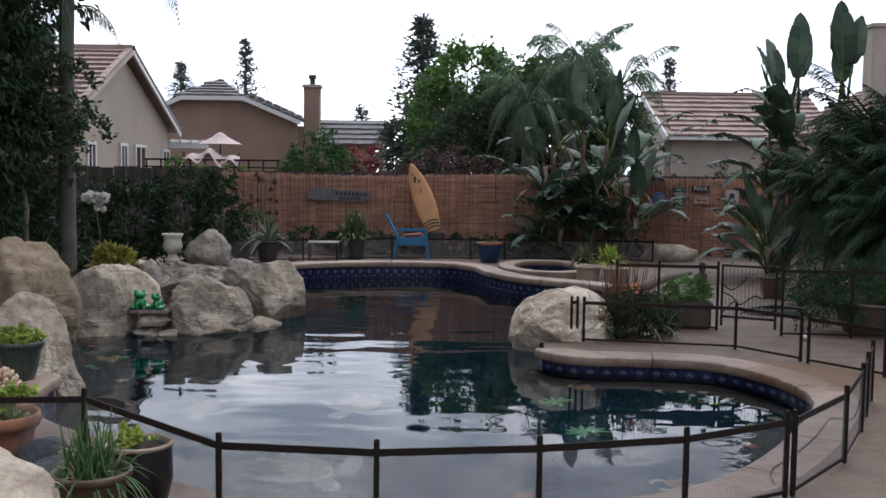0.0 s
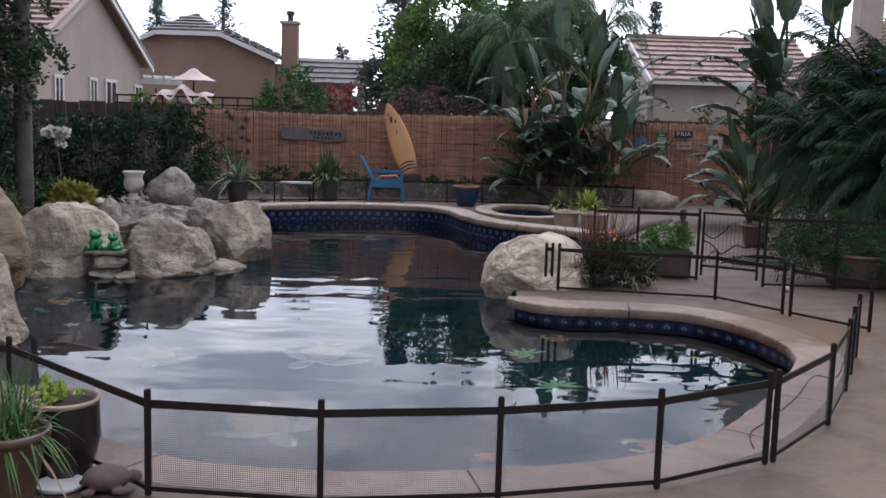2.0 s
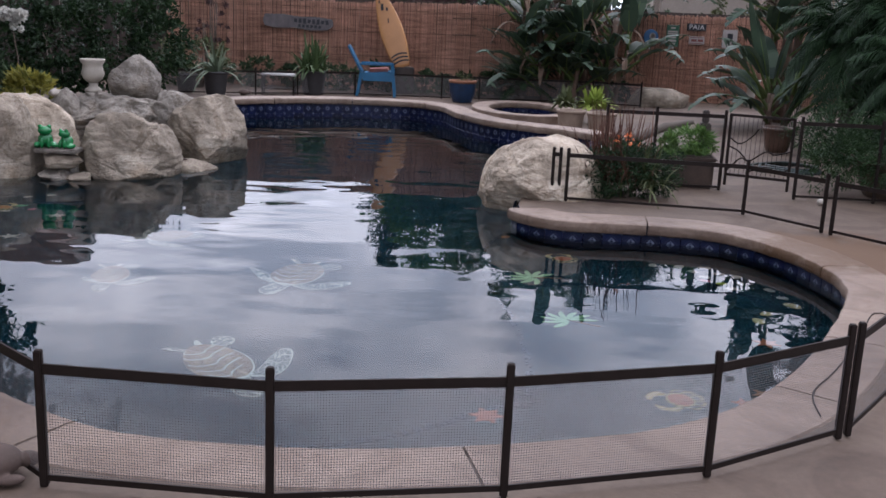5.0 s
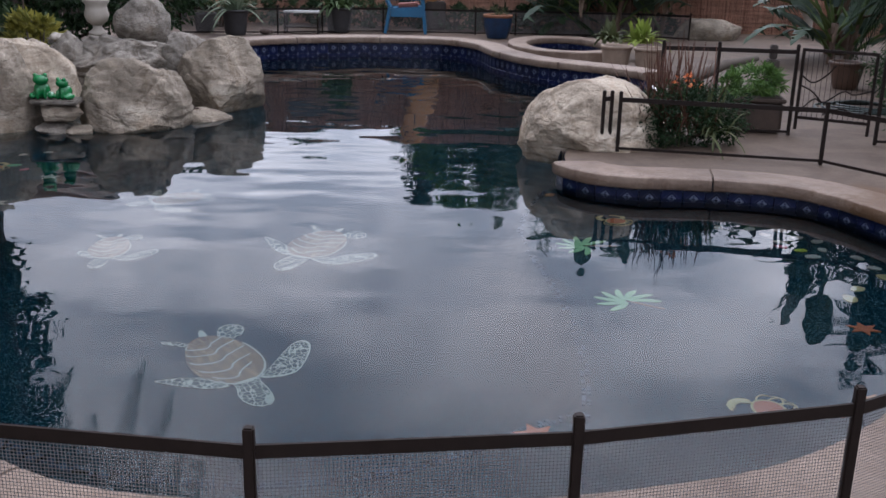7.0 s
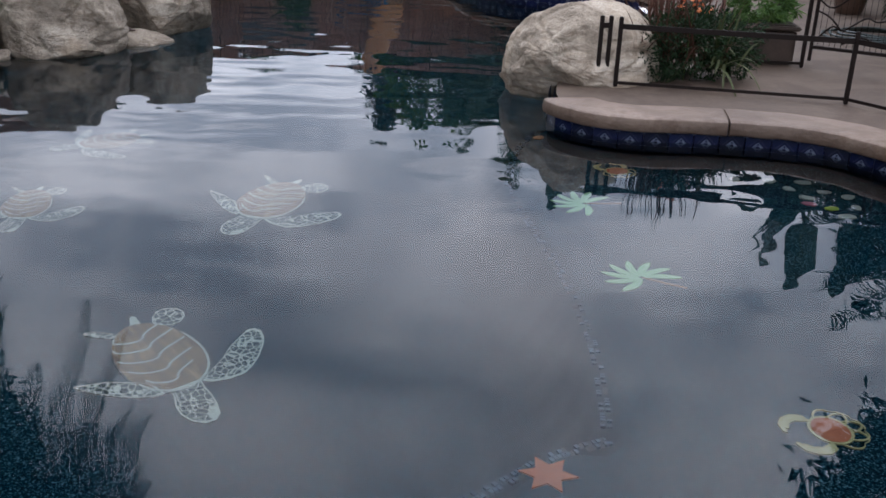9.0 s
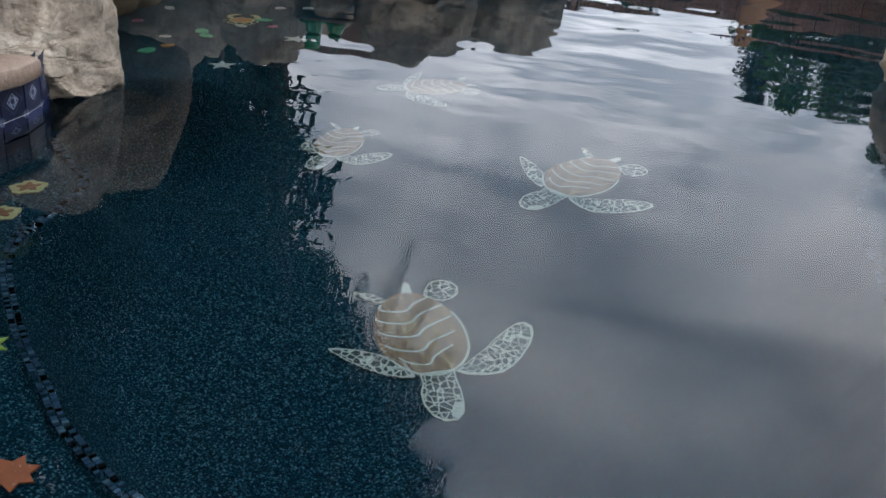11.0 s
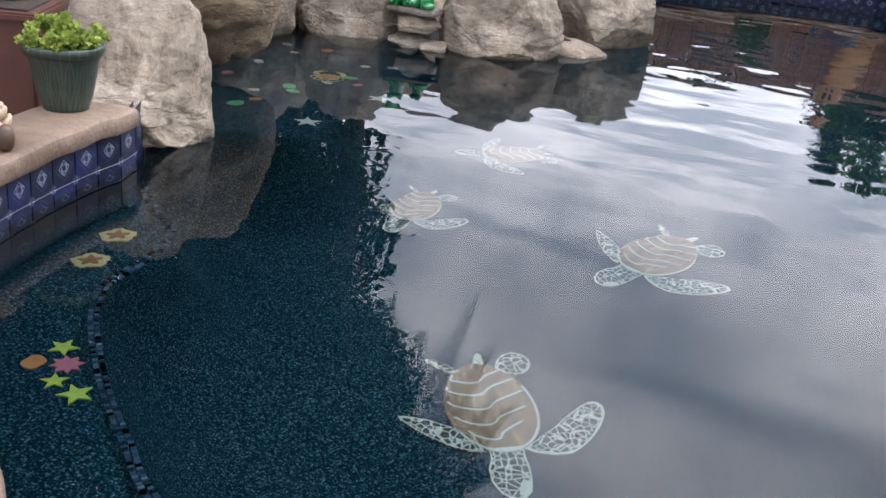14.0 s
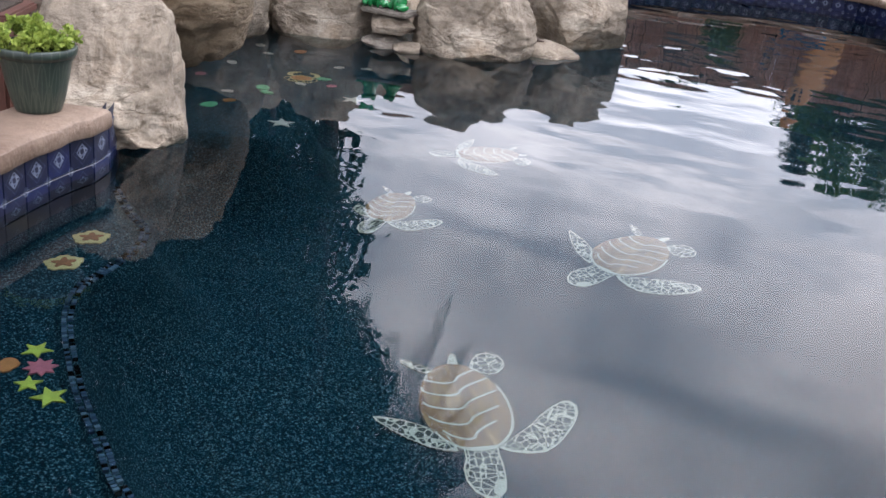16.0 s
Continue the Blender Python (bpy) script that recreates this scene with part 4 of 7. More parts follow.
window(h4, (-0.6, -1.74, 1.9), 0.9, 1.0, "y")

# house beyond the east fence
h5 = thing("house", pose(11.4, 24.5, 0), "house with brown tiled roof and cream chimney", "house")
slope("roof_slope", (-1.6, -4.0, 2.75), (-1.6, 6, 2.75), (2.6, 6, 4.9), (2.6, -4.0, 4.9), ROOF_PINK, h5, row=0.33, seed=13)
slab("wall", [(-1.1, -3.6, 0), (-1.1, 5.6, 0), (-1.1, 5.6, 2.9), (-1.1, -3.6, 2.9)], 0.2, STUCCO_CREAM, h5)
slab("wall", [(-1.1, -3.6, 0), (2.6, -3.6, 0), (2.6, -3.6, 4.7), (-1.1, -3.6, 2.9)], 0.2, STUCCO_CREAM, h5)
beam("fascia", (-1.65, -4.05, 2.65), (2.6, -4.05, 4.82), 0.07, 0.22, WHITE, h5)
ch = part("chimney", boxed((0.6, 0.6, 2.7), (0.3, 2.6, 4.3), bevel=0.02), STUCCO_CREAM, h5)
part("chimney_cap", boxed((0.72, 0.72, 0.12), (0.3, 2.6, 5.66), bevel=0.02), STUCCO_CREAM, ch)

# ---- plants ----
def leaf_quads(points, dirs, length, width, rnd, curl=0.25):
    """Small folded leaves: two quads each, at points, pointing along dirs."""
    vs, fs = [], []
    for p, d in zip(points, dirs):
        d = Vector(d).normalized()
        side = d.cross(Vector((rnd.gauss(0, 1), rnd.gauss(0, 1), rnd.gauss(0, 1)))).normalized()
        up = side.cross(d)
        l, w = length * rnd.uniform(0.6, 1.25), width * rnd.uniform(0.7, 1.2) / 2
        p = Vector(p)
        mid, tip = p + d * l * 0.5 - up * w * curl, p + d * l - up * l * 0.12
        o = len(vs)
        vs += [p, mid + side * w + up * w * 0.5, tip, mid - side * w + up * w * 0.5, mid]
        fs += [(o, o + 4, o + 2, o + 1), (o, o + 3, o + 2, o + 4)]
    return vs, fs


def crown_data(blobs, count, length, width, seed, droop=0.2, shell=0.55):
    """Leaves spread through ellipsoids (x, y, z, rx, ry, rz), with clumps, so that the outline is uneven."""
    rnd = random.Random(seed)
    vol = [b[3] * b[4] * b[5] for b in blobs]
    pts, dirs = [], []
    clumps = []
    for b, v in zip(blobs, vol):
        for _ in range(max(4, int(count / 26 * v / sum(vol)))):
            d = Vector((rnd.gauss(0, 1), rnd.gauss(0, 1), rnd.gauss(0, 1))).normalized()
            r = (shell + (1 - shell) * rnd.random()) * rnd.uniform(0.85, 1.12)
            clumps.append((Vector((b[0] + d.x * b[3] * r, b[1] + d.y * b[4] * r, b[2] + d.z * b[5] * r)), d, min(b[3:6])))
    for _ in range(count):
        c, d, s = rnd.choice(clumps)
        o = Vector((rnd.gauss(0, 1), rnd.gauss(0, 1), rnd.gauss(0, 0.8))) * s * 0.13
        pts.append(c + o)
        e = d + Vector((rnd.gauss(0, 0.7), rnd.gauss(0, 0.7), rnd.gauss(0, 0.6) - droop))
        dirs.append(e)
    return leaf_quads(pts, dirs, length, width, rnd)


def bush(name, at, blobs, count, length, width, mat, seed, label, category="shrub", group="", droop=0.2, stems=True):
    t = thing(name, pose(*at), label, category, group)
    link_mesh("foliage", *crown_data(blobs, count, length, width, seed, droop), mat, t)
    if stems:
        rnd = random.Random(seed)
        b = blobs[0]
        for i in range(6):
            q = rnd.choice(blobs)
            tip = (q[0] + rnd.uniform(-0.4, 0.4) * q[3], q[1] + rnd.uniform(-0.4, 0.4) * q[4], q[2] + 0.2 * q[5])
            tube("stem", [(b[0] * 0.3 + rnd.uniform(-0.05, 0.05), b[1] * 0.3 + rnd.uniform(-0.05, 0.05), 0), (tip[0] * 0.7, tip[1] * 0.7, tip[2] * 0.5), tip], [0.02, 0.014, 0.006], BARK, t, 5)
    return t


def tree(name, at, height, radius, blobs, count, length, width, mat, seed, label, bark=None, droop=0.2, limbs=7):
    t = thing(name, pose(*at), label, "tree")
    rnd = random.Random(seed)
    top = [(0, 0, -0.1), (rnd.uniform(-0.1, 0.1), rnd.uniform(-0.1, 0.1), height * 0.35), (rnd.uniform(-0.2, 0.2), rnd.uniform(-0.2, 0.2), height * 0.75)]
    tube("trunk", top, [radius, radius * 0.8, radius * 0.35], bark or BARK, t, 10)
    for i in range(limbs):
        b = blobs[i % len(blobs)]
        s = Vector(top[1]).lerp(Vector(top[2]), rnd.random())
        e = Vector((b[0], b[1], b[2])) + Vector((rnd.uniform(-0.5, 0.5) * b[3], rnd.uniform(-0.5, 0.5) * b[4], rnd.uniform(-0.2, 0.5) * b[5]))
        tube("limb", [s, s.lerp(e, 0.5) + Vector((0, 0, 0.15)), e], [radius * 0.4, radius * 0.25, radius * 0.08], bark or BARK, t, 6)
    link_mesh("crown", *crown_data(blobs, count, length, width, seed, droop), mat, t)
    return t


def conifer(at, height, radius, seed, label, count=2600):
    t = thing("conifer_tree", pose(*at), label, "tree", "distant conifers")
    rnd = random.Random(seed)
    tube("trunk", [(0, 0, 0), (0, 0, height)], [radius * 0.12, radius * 0.02], BARK, t, 8)
    pts, dirs = [], []
    levels = max(12, int(height / 0.42))
    for i in range(int(count / 7)):
        s = (i % levels + rnd.uniform(-0.5, 0.5)) / levels
        r = radius * (max(0.0, 1 - s) ** 0.85) * rnd.uniform(0.5, 1.6) + 0.06
        a, z = rnd.uniform(0, 2 * math.pi), height * (0.1 + 0.9 * s)
        for m in range(9):
            u = (m + rnd.random()) / 9
            pts.append((math.cos(a) * r * u + rnd.gauss(0, 0.05), math.sin(a) * r * u + rnd.gauss(0, 0.05), z - 0.25 * r * u + 0.42 * r * u * u + rnd.gauss(0, 0.07)))
            dirs.append((math.cos(a) + rnd.gauss(0, 0.6), math.sin(a) + rnd.gauss(0, 0.6), rnd.gauss(0.05, 0.5)))
    link_mesh("crown", *leaf_quads(pts, dirs, 0.26, 0.08, rnd), G_CONE, t)
    return t


def frond_data(base, az, length, rise, droop, leaflet, n, rnd, hang=0.5, wide=0.03, lift=0.0):
    """A feather frond: an arching midrib with two rows of narrow leaflets."""
    base = Vector(base)
    d0 = Vector((math.cos(az), math.sin(az), 0))
    mid = []
    for i in range(13):
        s = i / 12
        mid.append(base + d0 * (length * (s - 0.22 * droop * s * s)) + Vector((0, 0, length * (rise * s - droop * s * s))))
    ch = [tube_data(mid, [0.022 * (1 - 0.85 * i / 12) * (0.5 + length * 0.25) for i in range(13)], 5)]
    vs, fs = [], []
    side0 = Vector((-d0.y, d0.x, 0))
    for i in range(n):
        s = 0.14 + 0.86 * (i + 0.5) / n
        f = s * 12
        j = min(int(f), 11)
        p = mid[j].lerp(mid[j + 1], f - j)
        t = (mid[j + 1] - mid[j]).normalized()
        l = leaflet * (math.sin(math.pi * min(1, 0.15 + s * 0.85)) ** 0.6) * rnd.uniform(0.85, 1.1)
        for sg in (-1, 1):
            d = (side0 * sg * 0.8 + t * 0.65 + Vector((0, 0, lift - hang * rnd.uniform(0.6, 1.2)))).normalized()
            w = t * wide * 0.5
            o = len(vs)
            m = p + d * l * 0.55 + Vector((0, 0, 0.03 * l))
            e = p + d * l - Vector((0, 0, l * 0.35 * hang))
            vs += [p - w * 0.6, p + w * 0.6, m + w, m - w, e]
            fs += [(o, o + 1, o + 2, o + 3), (o + 3, o + 2, o + 4)]
    ch.append((vs, fs))
    return ch


def palm(name, at, trunk_h, trunk_r, fronds, length, leaflet, seed, label, mat=None, rise=(0.2, 0.9), droop=(0.5, 1.0), n=42, hang=0.5, wide=0.03, lean=(0, 0), group="", bark=None, lift=0.0):
    t = thing(name, pose(*at), label, "palm tree", group)
    rnd = random.Random(seed)
    top = Vector((lean[0], lean[1], trunk_h))
    pts = [Vector((0, 0, -0.05)).lerp(top, i / 12) + Vector((math.sin(i) * 0.01, math.cos(i * 1.3) * 0.01, 0)) for i in range(13)]
    rad = [trunk_r * (1.25 - 0.35 * i / 12) * (1 + 0.05 * (i % 2)) for i in range(13)]
    tube("trunk", pts, rad, bark or PALMBARK, t, 12)
    for i in range(fronds):
        az = i * 2.399 + rnd.uniform(-0.2, 0.2)
        q = i / max(1, fronds - 1)
        r, d = rise[1] + (rise[0] - rise[1]) * q, droop[0] + (droop[1] - droop[0]) * q
        link_mesh("frond", *merge(frond_data(top + Vector((0, 0, 0.1 * (1 - q))), az, length * rnd.uniform(0.85, 1.1), r * rnd.uniform(0.85, 1.15), d * rnd.uniform(0.85, 1.15), leaflet, n, rnd, hang, wide, lift)), mat or G_PALM, t)
    return t


def paddle_data(base, tip_dir, stalk, length, width, rnd, bend=0.5, splits=9):
    """A broad banana-like leaf: stalk, folded blade with torn edges."""
    base, d = Vector(base), Vector(tip_dir).normalized()
    out = Vector((d.x, d.y, 0))
    out = out.normalized() if out.length > 1e-3 else Vector((1, 0, 0))
    neck = base + d * stalk
    mid = [neck]
    t = d.copy()
    n = 14
    for i in range(n):
        t = (t + (out * 0.35 - Vector((0, 0, 1))) * bend / n * (0.4 + 1.4 * i / n)).normalized()
        mid.append(mid[-1] + t * length / n)
    tilt = rnd.uniform(-0.6, 0.6)
    side = (t.cross(Vector((0, 0, 1))) if abs(t.z) < 0.95 else Vector((-out.y, out.x, 0))).normalized()
    vs, fs = [], []
    tears = {rnd.randint(2, n - 2): rnd.choice((-1, 1)) for _ in range(splits)}
    for sg in (-1, 1):
        prev = None
        for i in range(n + 1):
            s = i / n
            w = width / 2 * (math.sin(math.pi * min(1, s * 0.93 + 0.06)) ** 0.6) * (1.18 - 0.42 * s) * (1 if s < 0.98 else 0.25)
            fold = Vector((0, 0, 1)) * 0.3 + d * 0.1
            e = mid[i] + (side * sg + fold * (0.5 + 0.25 * math.sin(i * 1.1 + sg)) + side.cross(d) * tilt * 0.4).normalized() * w
            h = mid[i].lerp(e, 0.5) + Vector((0, 0, 0.03 * width))
            o = len(vs)
            vs += [mid[i], h, e]
            if prev is not None:
                fs.append((prev, o, o + 1, prev + 1))
                fs.append((prev + 1, o + 1, o + 2, prev + 2))
            prev = o
            if tears.get(i) == sg and i < n:
                o = len(vs)
                drop = Vector((0, 0, -0.05 * width)) - d * 0.03
                vs += [mid[i], h + drop * 0.5, e + drop * rnd.uniform(1.0, 4.5)]
                prev = o
    stem = tube_data([base, base.lerp(neck, 0.6) + Vector((0, 0, 0.02)), neck] + mid[1:9:3], [0.03, 0.022, 0.018, 0.013, 0.009, 0.005][:3 + len(mid[1:9:3])], 6)
    return (vs, fs), stem


def paddle_clump(name, at, leaves, seed, label, trunks=(), dry=0, group="giant bird-of-paradise clumps"):
    """leaves: (x, y, z of the stalk's foot, azimuth, elevation, stalk, length, width)."""
    t = thing(name, pose(*at), label, "plant", group)
    rnd = random.Random(seed)
    for (x, y, h, r, lx, ly) in trunks:
        pts = [(x + lx * i / 8, y + ly * i / 8, h * i / 8 - 0.02) for i in range(9)]
        tube("trunk", pts, [r * (1.1 - 0.75 * i / 8) * (1 + 0.16 * (i % 2)) for i in range(9)], HUSK, t, 9)
    for x, y, z, az, el, st, ln, wd in leaves:
        a, e = radians(az), radians(el)
        blade, stem = paddle_data((x, y, z), (math.cos(a) * math.cos(e), math.sin(a) * math.cos(e), math.sin(e)), st, ln, wd, rnd, rnd.uniform(0.5, 2.0) if el < 68 else rnd.uniform(0.2, 0.6), 12)
        lf = link_mesh("leaf", *blade, G_PADDLE, t, smooth=True)
        link_mesh("stalk", *stem, STEM, lf, smooth=True)
    for i in range(dry):
        x, y, h, r, lx, ly = rnd.choice(trunks)
        s = rnd.uniform(0.55, 1.0)
        az = rnd.uniform(0, 2 * math.pi)
        blade, stem = paddle_data((x + lx * s, y + ly * s, h * s), (math.cos(az) * 0.6, math.sin(az) * 0.6, 0.3), 0.1, rnd.uniform(0.35, 0.8), 0.1, rnd, 4.0, 3)
        link_mesh("dead_leaf", *merge([blade, stem]), G_WITHER, t, "withered tan hanging leaf")
    return t


def sword_plant(name, at, count, length, width, mat, seed, label, rise=1.0, droop=0.6, z0=0.0, spread=0.05, group="", into=None):
    """Arching strap leaves from one base; fine grass is one mesh."""
    t = into or thing(name, pose(*at), label, "plant", group)
    rnd = random.Random(seed)
    ch = []
    for i in range(count):
        az, q = rnd.uniform(0, 2 * math.pi), rnd.random()
        l = length * rnd.uniform(0.6, 1.1)
        d = Vector((math.cos(az), math.sin(az), 0))
        side = Vector((-d.y, d.x, 0))
        base = Vector((rnd.gauss(0, spread), rnd.gauss(0, spread), z0))
        vs, fs = [], []
        out, up, dr = 0.15 + 0.75 * q, rise * (1.05 - 0.55 * q), droop * (0.15 + q)
        for k2 in range(8):
            s = k2 / 7
            p = base + d * (l * out * s) + Vector((0, 0, l * (up * s - dr * s * s)))
            w = width / 2 * (1 - s) ** 0.55 * (0.6 + 0.9 * min(1, s * 3))
            fold = Vector((0, 0, 0.35 * w))
            vs += [p - side * w + fold, p, p + side * w + fold]
            if k2:
                o = 3 * k2
                fs += [(o - 3, o - 2, o + 1, o), (o - 2, o - 1, o + 2, o + 1)]
        if count <= 250:
            link_mesh("leaf", vs, fs, mat, t)
        else:
            ch.append((vs, fs))
    if ch:
        link_mesh("blades", *merge(ch), mat, t)["kind"] = "stuff"
    return t


# left side: palm with hanging fronds, leafy tree, hedge
left_palm = palm("queen_palm", (-5.0, 13.6, 0), 6.3, 0.09, 46, 2.7, 0.6, 5, "tall palm with grey ringed trunk and hanging fronds", rise=(0.1, 1.0), droop=(0.5, 1.02), n=60, hang=1.0, wide=0.03, lean=(0.08, 0.0))
rnd = random.Random(77)
for az, z, ln, ri, dr, lf in ((0.05, 3.72, 0.98, 0.62, 1.08, 0.22), (2.9, 4.0, 1.2, 0.5, 1.3, 0.45), (3.6, 4.2, 1.3, 0.5, 1.4, 0.5), (2.3, 4.1, 1.1, 0.4, 1.3, 0.45), (4.1, 3.5, 1.0, 0.4, 1.3, 0.4), (3.2, 3.1, 0.9, 0.5, 1.4, 0.4), (5.0, 3.9, 0.8, 0.4, 1.5, 0.4)):
    link_mesh("frond", *merge(frond_data((0.02, 0, z), az, ln, ri, dr, lf, 40, rnd, 1.7, 0.014)), G_PALM, left_palm)
tree("weeping_tree", (-5.85, 13.0, 0), 4.6, 0.13, [(0.1, 0, 3.4, 0.75, 0.9, 1.3), (0.2, -0.3, 2.1, 0.62, 0.8, 1.1), (-0.8, -0.3, 3.0, 1.1, 1.1, 1.6), (-0.1, -0.5, 1.2, 0.75, 0.8, 0.9), (-1.0, -0.6, 1.4, 1.0, 0.9, 1.0), (-1.0, 0.4, 4.6, 1.2, 1.2, 1.3), (0.25, 0.3, 4.9, 0.75, 0.8, 1.0), (-0.6, -0.2, 6.2, 1.2, 1.2, 1.2), (0.65, 0.3, 5.3, 0.8, 0.8, 0.9)], 44000, 0.15, 0.042, G_DARK, 21, "dense dark tree with drooping narrow leaves", droop=1.2, limbs=12)
tree("slender_tree", (-5.35, 13.0, 0), 3.2, 0.045, [(0.55, 0.2, 2.65, 0.42, 0.4, 0.5), (0.8, 0.2, 2.05, 0.42, 0.4, 0.4), (0.4, 0.1, 1.65, 0.4, 0.35, 0.35), (0.2, 0.1, 3.0, 0.4, 0.4, 0.4), (0.15, 0.1, 2.2, 0.4, 0.4, 0.5)], 2300, 0.085, 0.05, G_TREE, 22, "slender tree with sparse olive leaves", limbs=9)
tree("broad_tree", (-8.0, 11.0, 0), 6.2, 0.16, [(0, 0, 4.6, 1.6, 1.7, 1.8), (0.6, -1.2, 3.2, 1.3, 1.3, 1.5), (-0.6, 1.2, 5.4, 1.5, 1.5, 1.4), (0.3, -2.5, 4.2, 1.3, 1.3, 1.6), (0.2, -3.5, 2.6, 1.2, 1.2, 1.4), (0.3, 0.4, 1.8, 1.1, 1.3, 1.2), (0.5, 0.2, 6.4, 1.5, 1.8, 1.3), (0.8, -1.4, 5.6, 1.3, 1.4, 1.5)], 26000, 0.2, 0.09, G_DARK, 23, "broad dark evergreen tree by the side fence")
tree("tall_tree", (-7.6, 16.6, 0), 9.5, 0.22, [(0, 0, 9.8, 1.9, 1.5, 1.6), (0.6, 0, 8.4, 1.7, 1.4, 1.2), (0, 0, 3.2, 1.3, 1.2, 1.6), (0.3, 0, 5.0, 1.4, 1.2, 1.5), (0.5, 0, 6.8, 1.6, 1.4, 1.5), (1.1, -0.2, 6.9, 1.2, 1.2, 1.2), (-0.9, 0, 5.8, 1.5, 1.3, 1.6), (-0.2, 0, 8.2, 1.7, 1.5, 1.2), (-1.2, 0, 3.6, 1.3, 1.2, 1.6)], 32000, 0.2, 0.09, G_DARK, 27, "tall dark evergreen tree in the corner of the yard", limbs=12)
bush("climbing_vine", (-5.75, 13.3, 0), [(0.05, 0, 0.9, 0.55, 0.5, 0.9), (0.1, 0, 2.0, 0.5, 0.45, 0.9), (0.2, 0.05, 2.9, 0.45, 0.4, 0.7), (-0.7, 0, 1.2, 0.7, 0.5, 1.1), (-0.7, 0, 2.6, 0.7, 0.5, 0.9), (0.62, 0.2, 1.7, 0.2, 0.2, 1.1), (0.55, 0.2, 0.7, 0.22, 0.2, 0.6), (-0.4, 0, 3.6, 0.7, 0.5, 0.6)], 19000, 0.085, 0.045, G_DARK, 29, "dense dark vine smothering the trees beside the palm", "vine", droop=0.6)
bush("hedge", (-4.7, 16.9, 0), [(-1.3, 0, 0.75, 0.7, 0.55, 0.8), (-0.4, -0.1, 0.8, 0.7, 0.55, 0.75), (0.4, 0, 0.85, 0.65, 0.5, 0.8), (1.0, 0.1, 0.8, 0.5, 0.5, 0.75), (0.9, 0.1, 1.35, 0.4, 0.4, 0.3), (-0.2, 0.2, 1.3, 0.7, 0.4, 0.25)], 9500, 0.095, 0.05, G_DARK, 31, "dense dark green clipped hedge", "hedge")
bush("hedge", (-6.7, 16.2, 0), [(-0.8, 0, 0.7, 0.8, 0.6, 0.8), (0.3, 0, 0.6, 0.8, 0.6, 0.7), (0.9, -0.4, 0.4, 0.6, 0.5, 0.45)], 5000, 0.1, 0.05, G_DARK, 32, "dark green hedge in the corner", "hedge")
bush("shrub", (-5.5, 14.6, 0), [(0, 0, 0.3, 0.6, 0.4, 0.35), (0.7, -0.2, 0.25, 0.4, 0.4, 0.3), (-0.7, -0.4, 0.35, 0.5, 0.4, 0.4)], 2600, 0.12, 0.05, G_TREE, 33, "low green shrub under the palm")
bush("croton", (-4.42, 13.9, 0), [(0, 0, 0.36, 0.27, 0.24, 0.26), (-0.25, 0.1, 0.25, 0.2, 0.2, 0.2)], 900, 0.12, 0.05, G_YELLOW, 34, "yellow-green croton bush behind the boulders", droop=-0.5)
bush("shrub", (-4.9, 12.6, 0), [(0, 0, 0.2, 0.4, 0.35, 0.25), (-0.6, -0.3, 0.25, 0.4, 0.4, 0.35)], 1200, 0.11, 0.045, G_OLIVE, 35, "low green shrub behind the boulders")
bush("shrub", (-4.6, 9.6, 0), [(0, 0, 0.45, 0.45, 0.6, 0.45), (-0.5, 1.0, 0.5, 0.5, 0.6, 0.5), (-0.3, -1.0, 0.35, 0.4, 0.5, 0.35)], 2600, 0.11, 0.045, G_TREE, 36, "dark shrub beside the tan boulder")
bush("shrub", (-3.6, 19.6, 0), [(0, 0, 0.45, 0.5, 0.3, 0.5), (-0.7, 0, 0.5, 0.4, 0.3, 0.5)], 1500, 0.1, 0.035, G_OLIVE, 37, "thin olive shrub against the fence")
bush("climber", (-3.55, 20.3, 0), [(0, 0, 1.0, 0.35, 0.12, 0.5), (0.1, 0, 1.45, 0.28, 0.12, 0.25)], 520, 0.08, 0.03, G_PLUM, 38, "thin reddish climber on the bamboo fence")

# plants at the foot of the bamboo fence
for i, (x, y, w, h, m, n) in enumerate([(-1.2, 20.1, 0.42, 0.36, G_TREE, 900), (-0.4, 20.2, 0.42, 0.42, G_DARK, 1000), (0.35, 20.0, 0.5, 0.32, G_TREE, 1100), (1.1, 20.1, 0.48, 0.3, G_DARK, 1000), (1.7, 19.9, 0.42, 0.34, G_DARK, 900), (-1.95, 20.25, 0.45, 0.36, G_DARK, 1000), (-2.75, 20.2, 0.5, 0.4, G_TREE, 1000), (3.9, 20.3, 0.45, 0.25, G_DARK, 700)]):
    bush("border_shrub", (x, y, 0), [(0, 0, h * 0.7, w, 0.22, h * 0.7)], n, 0.085, 0.035, m, 40 + i, "small leafy border plant along the fence", "shrub", "border plants")
palm("cycad", (2.05, 19.55, 0), 0.25, 0.1, 22, 0.75, 0.16, 51, "dark green cycad by the fence", G_DARK, (0.1, 1.0), (0.25, 0.55), 30, 0.15, 0.016, bark=BARK)

# clumps of giant bird-of-paradise
def clump_leaves(trunks, count, seed, low=0.15):
    """Leaves fanned round the trunks: upright at the top, drooping lower down."""
    rnd, out = random.Random(seed), []
    for _ in range(count):
        x, y, h, r, lx, ly = rnd.choice(trunks)
        s = rnd.uniform(low, 1.0)
        out.append((x + lx * s, y + ly * s, h * s, rnd.uniform(0, 360), 30 + 50 * s * rnd.random() + 5, rnd.uniform(0.2, 0.55), rnd.uniform(0.7, 1.15), rnd.uniform(0.24, 0.38)))
    return out


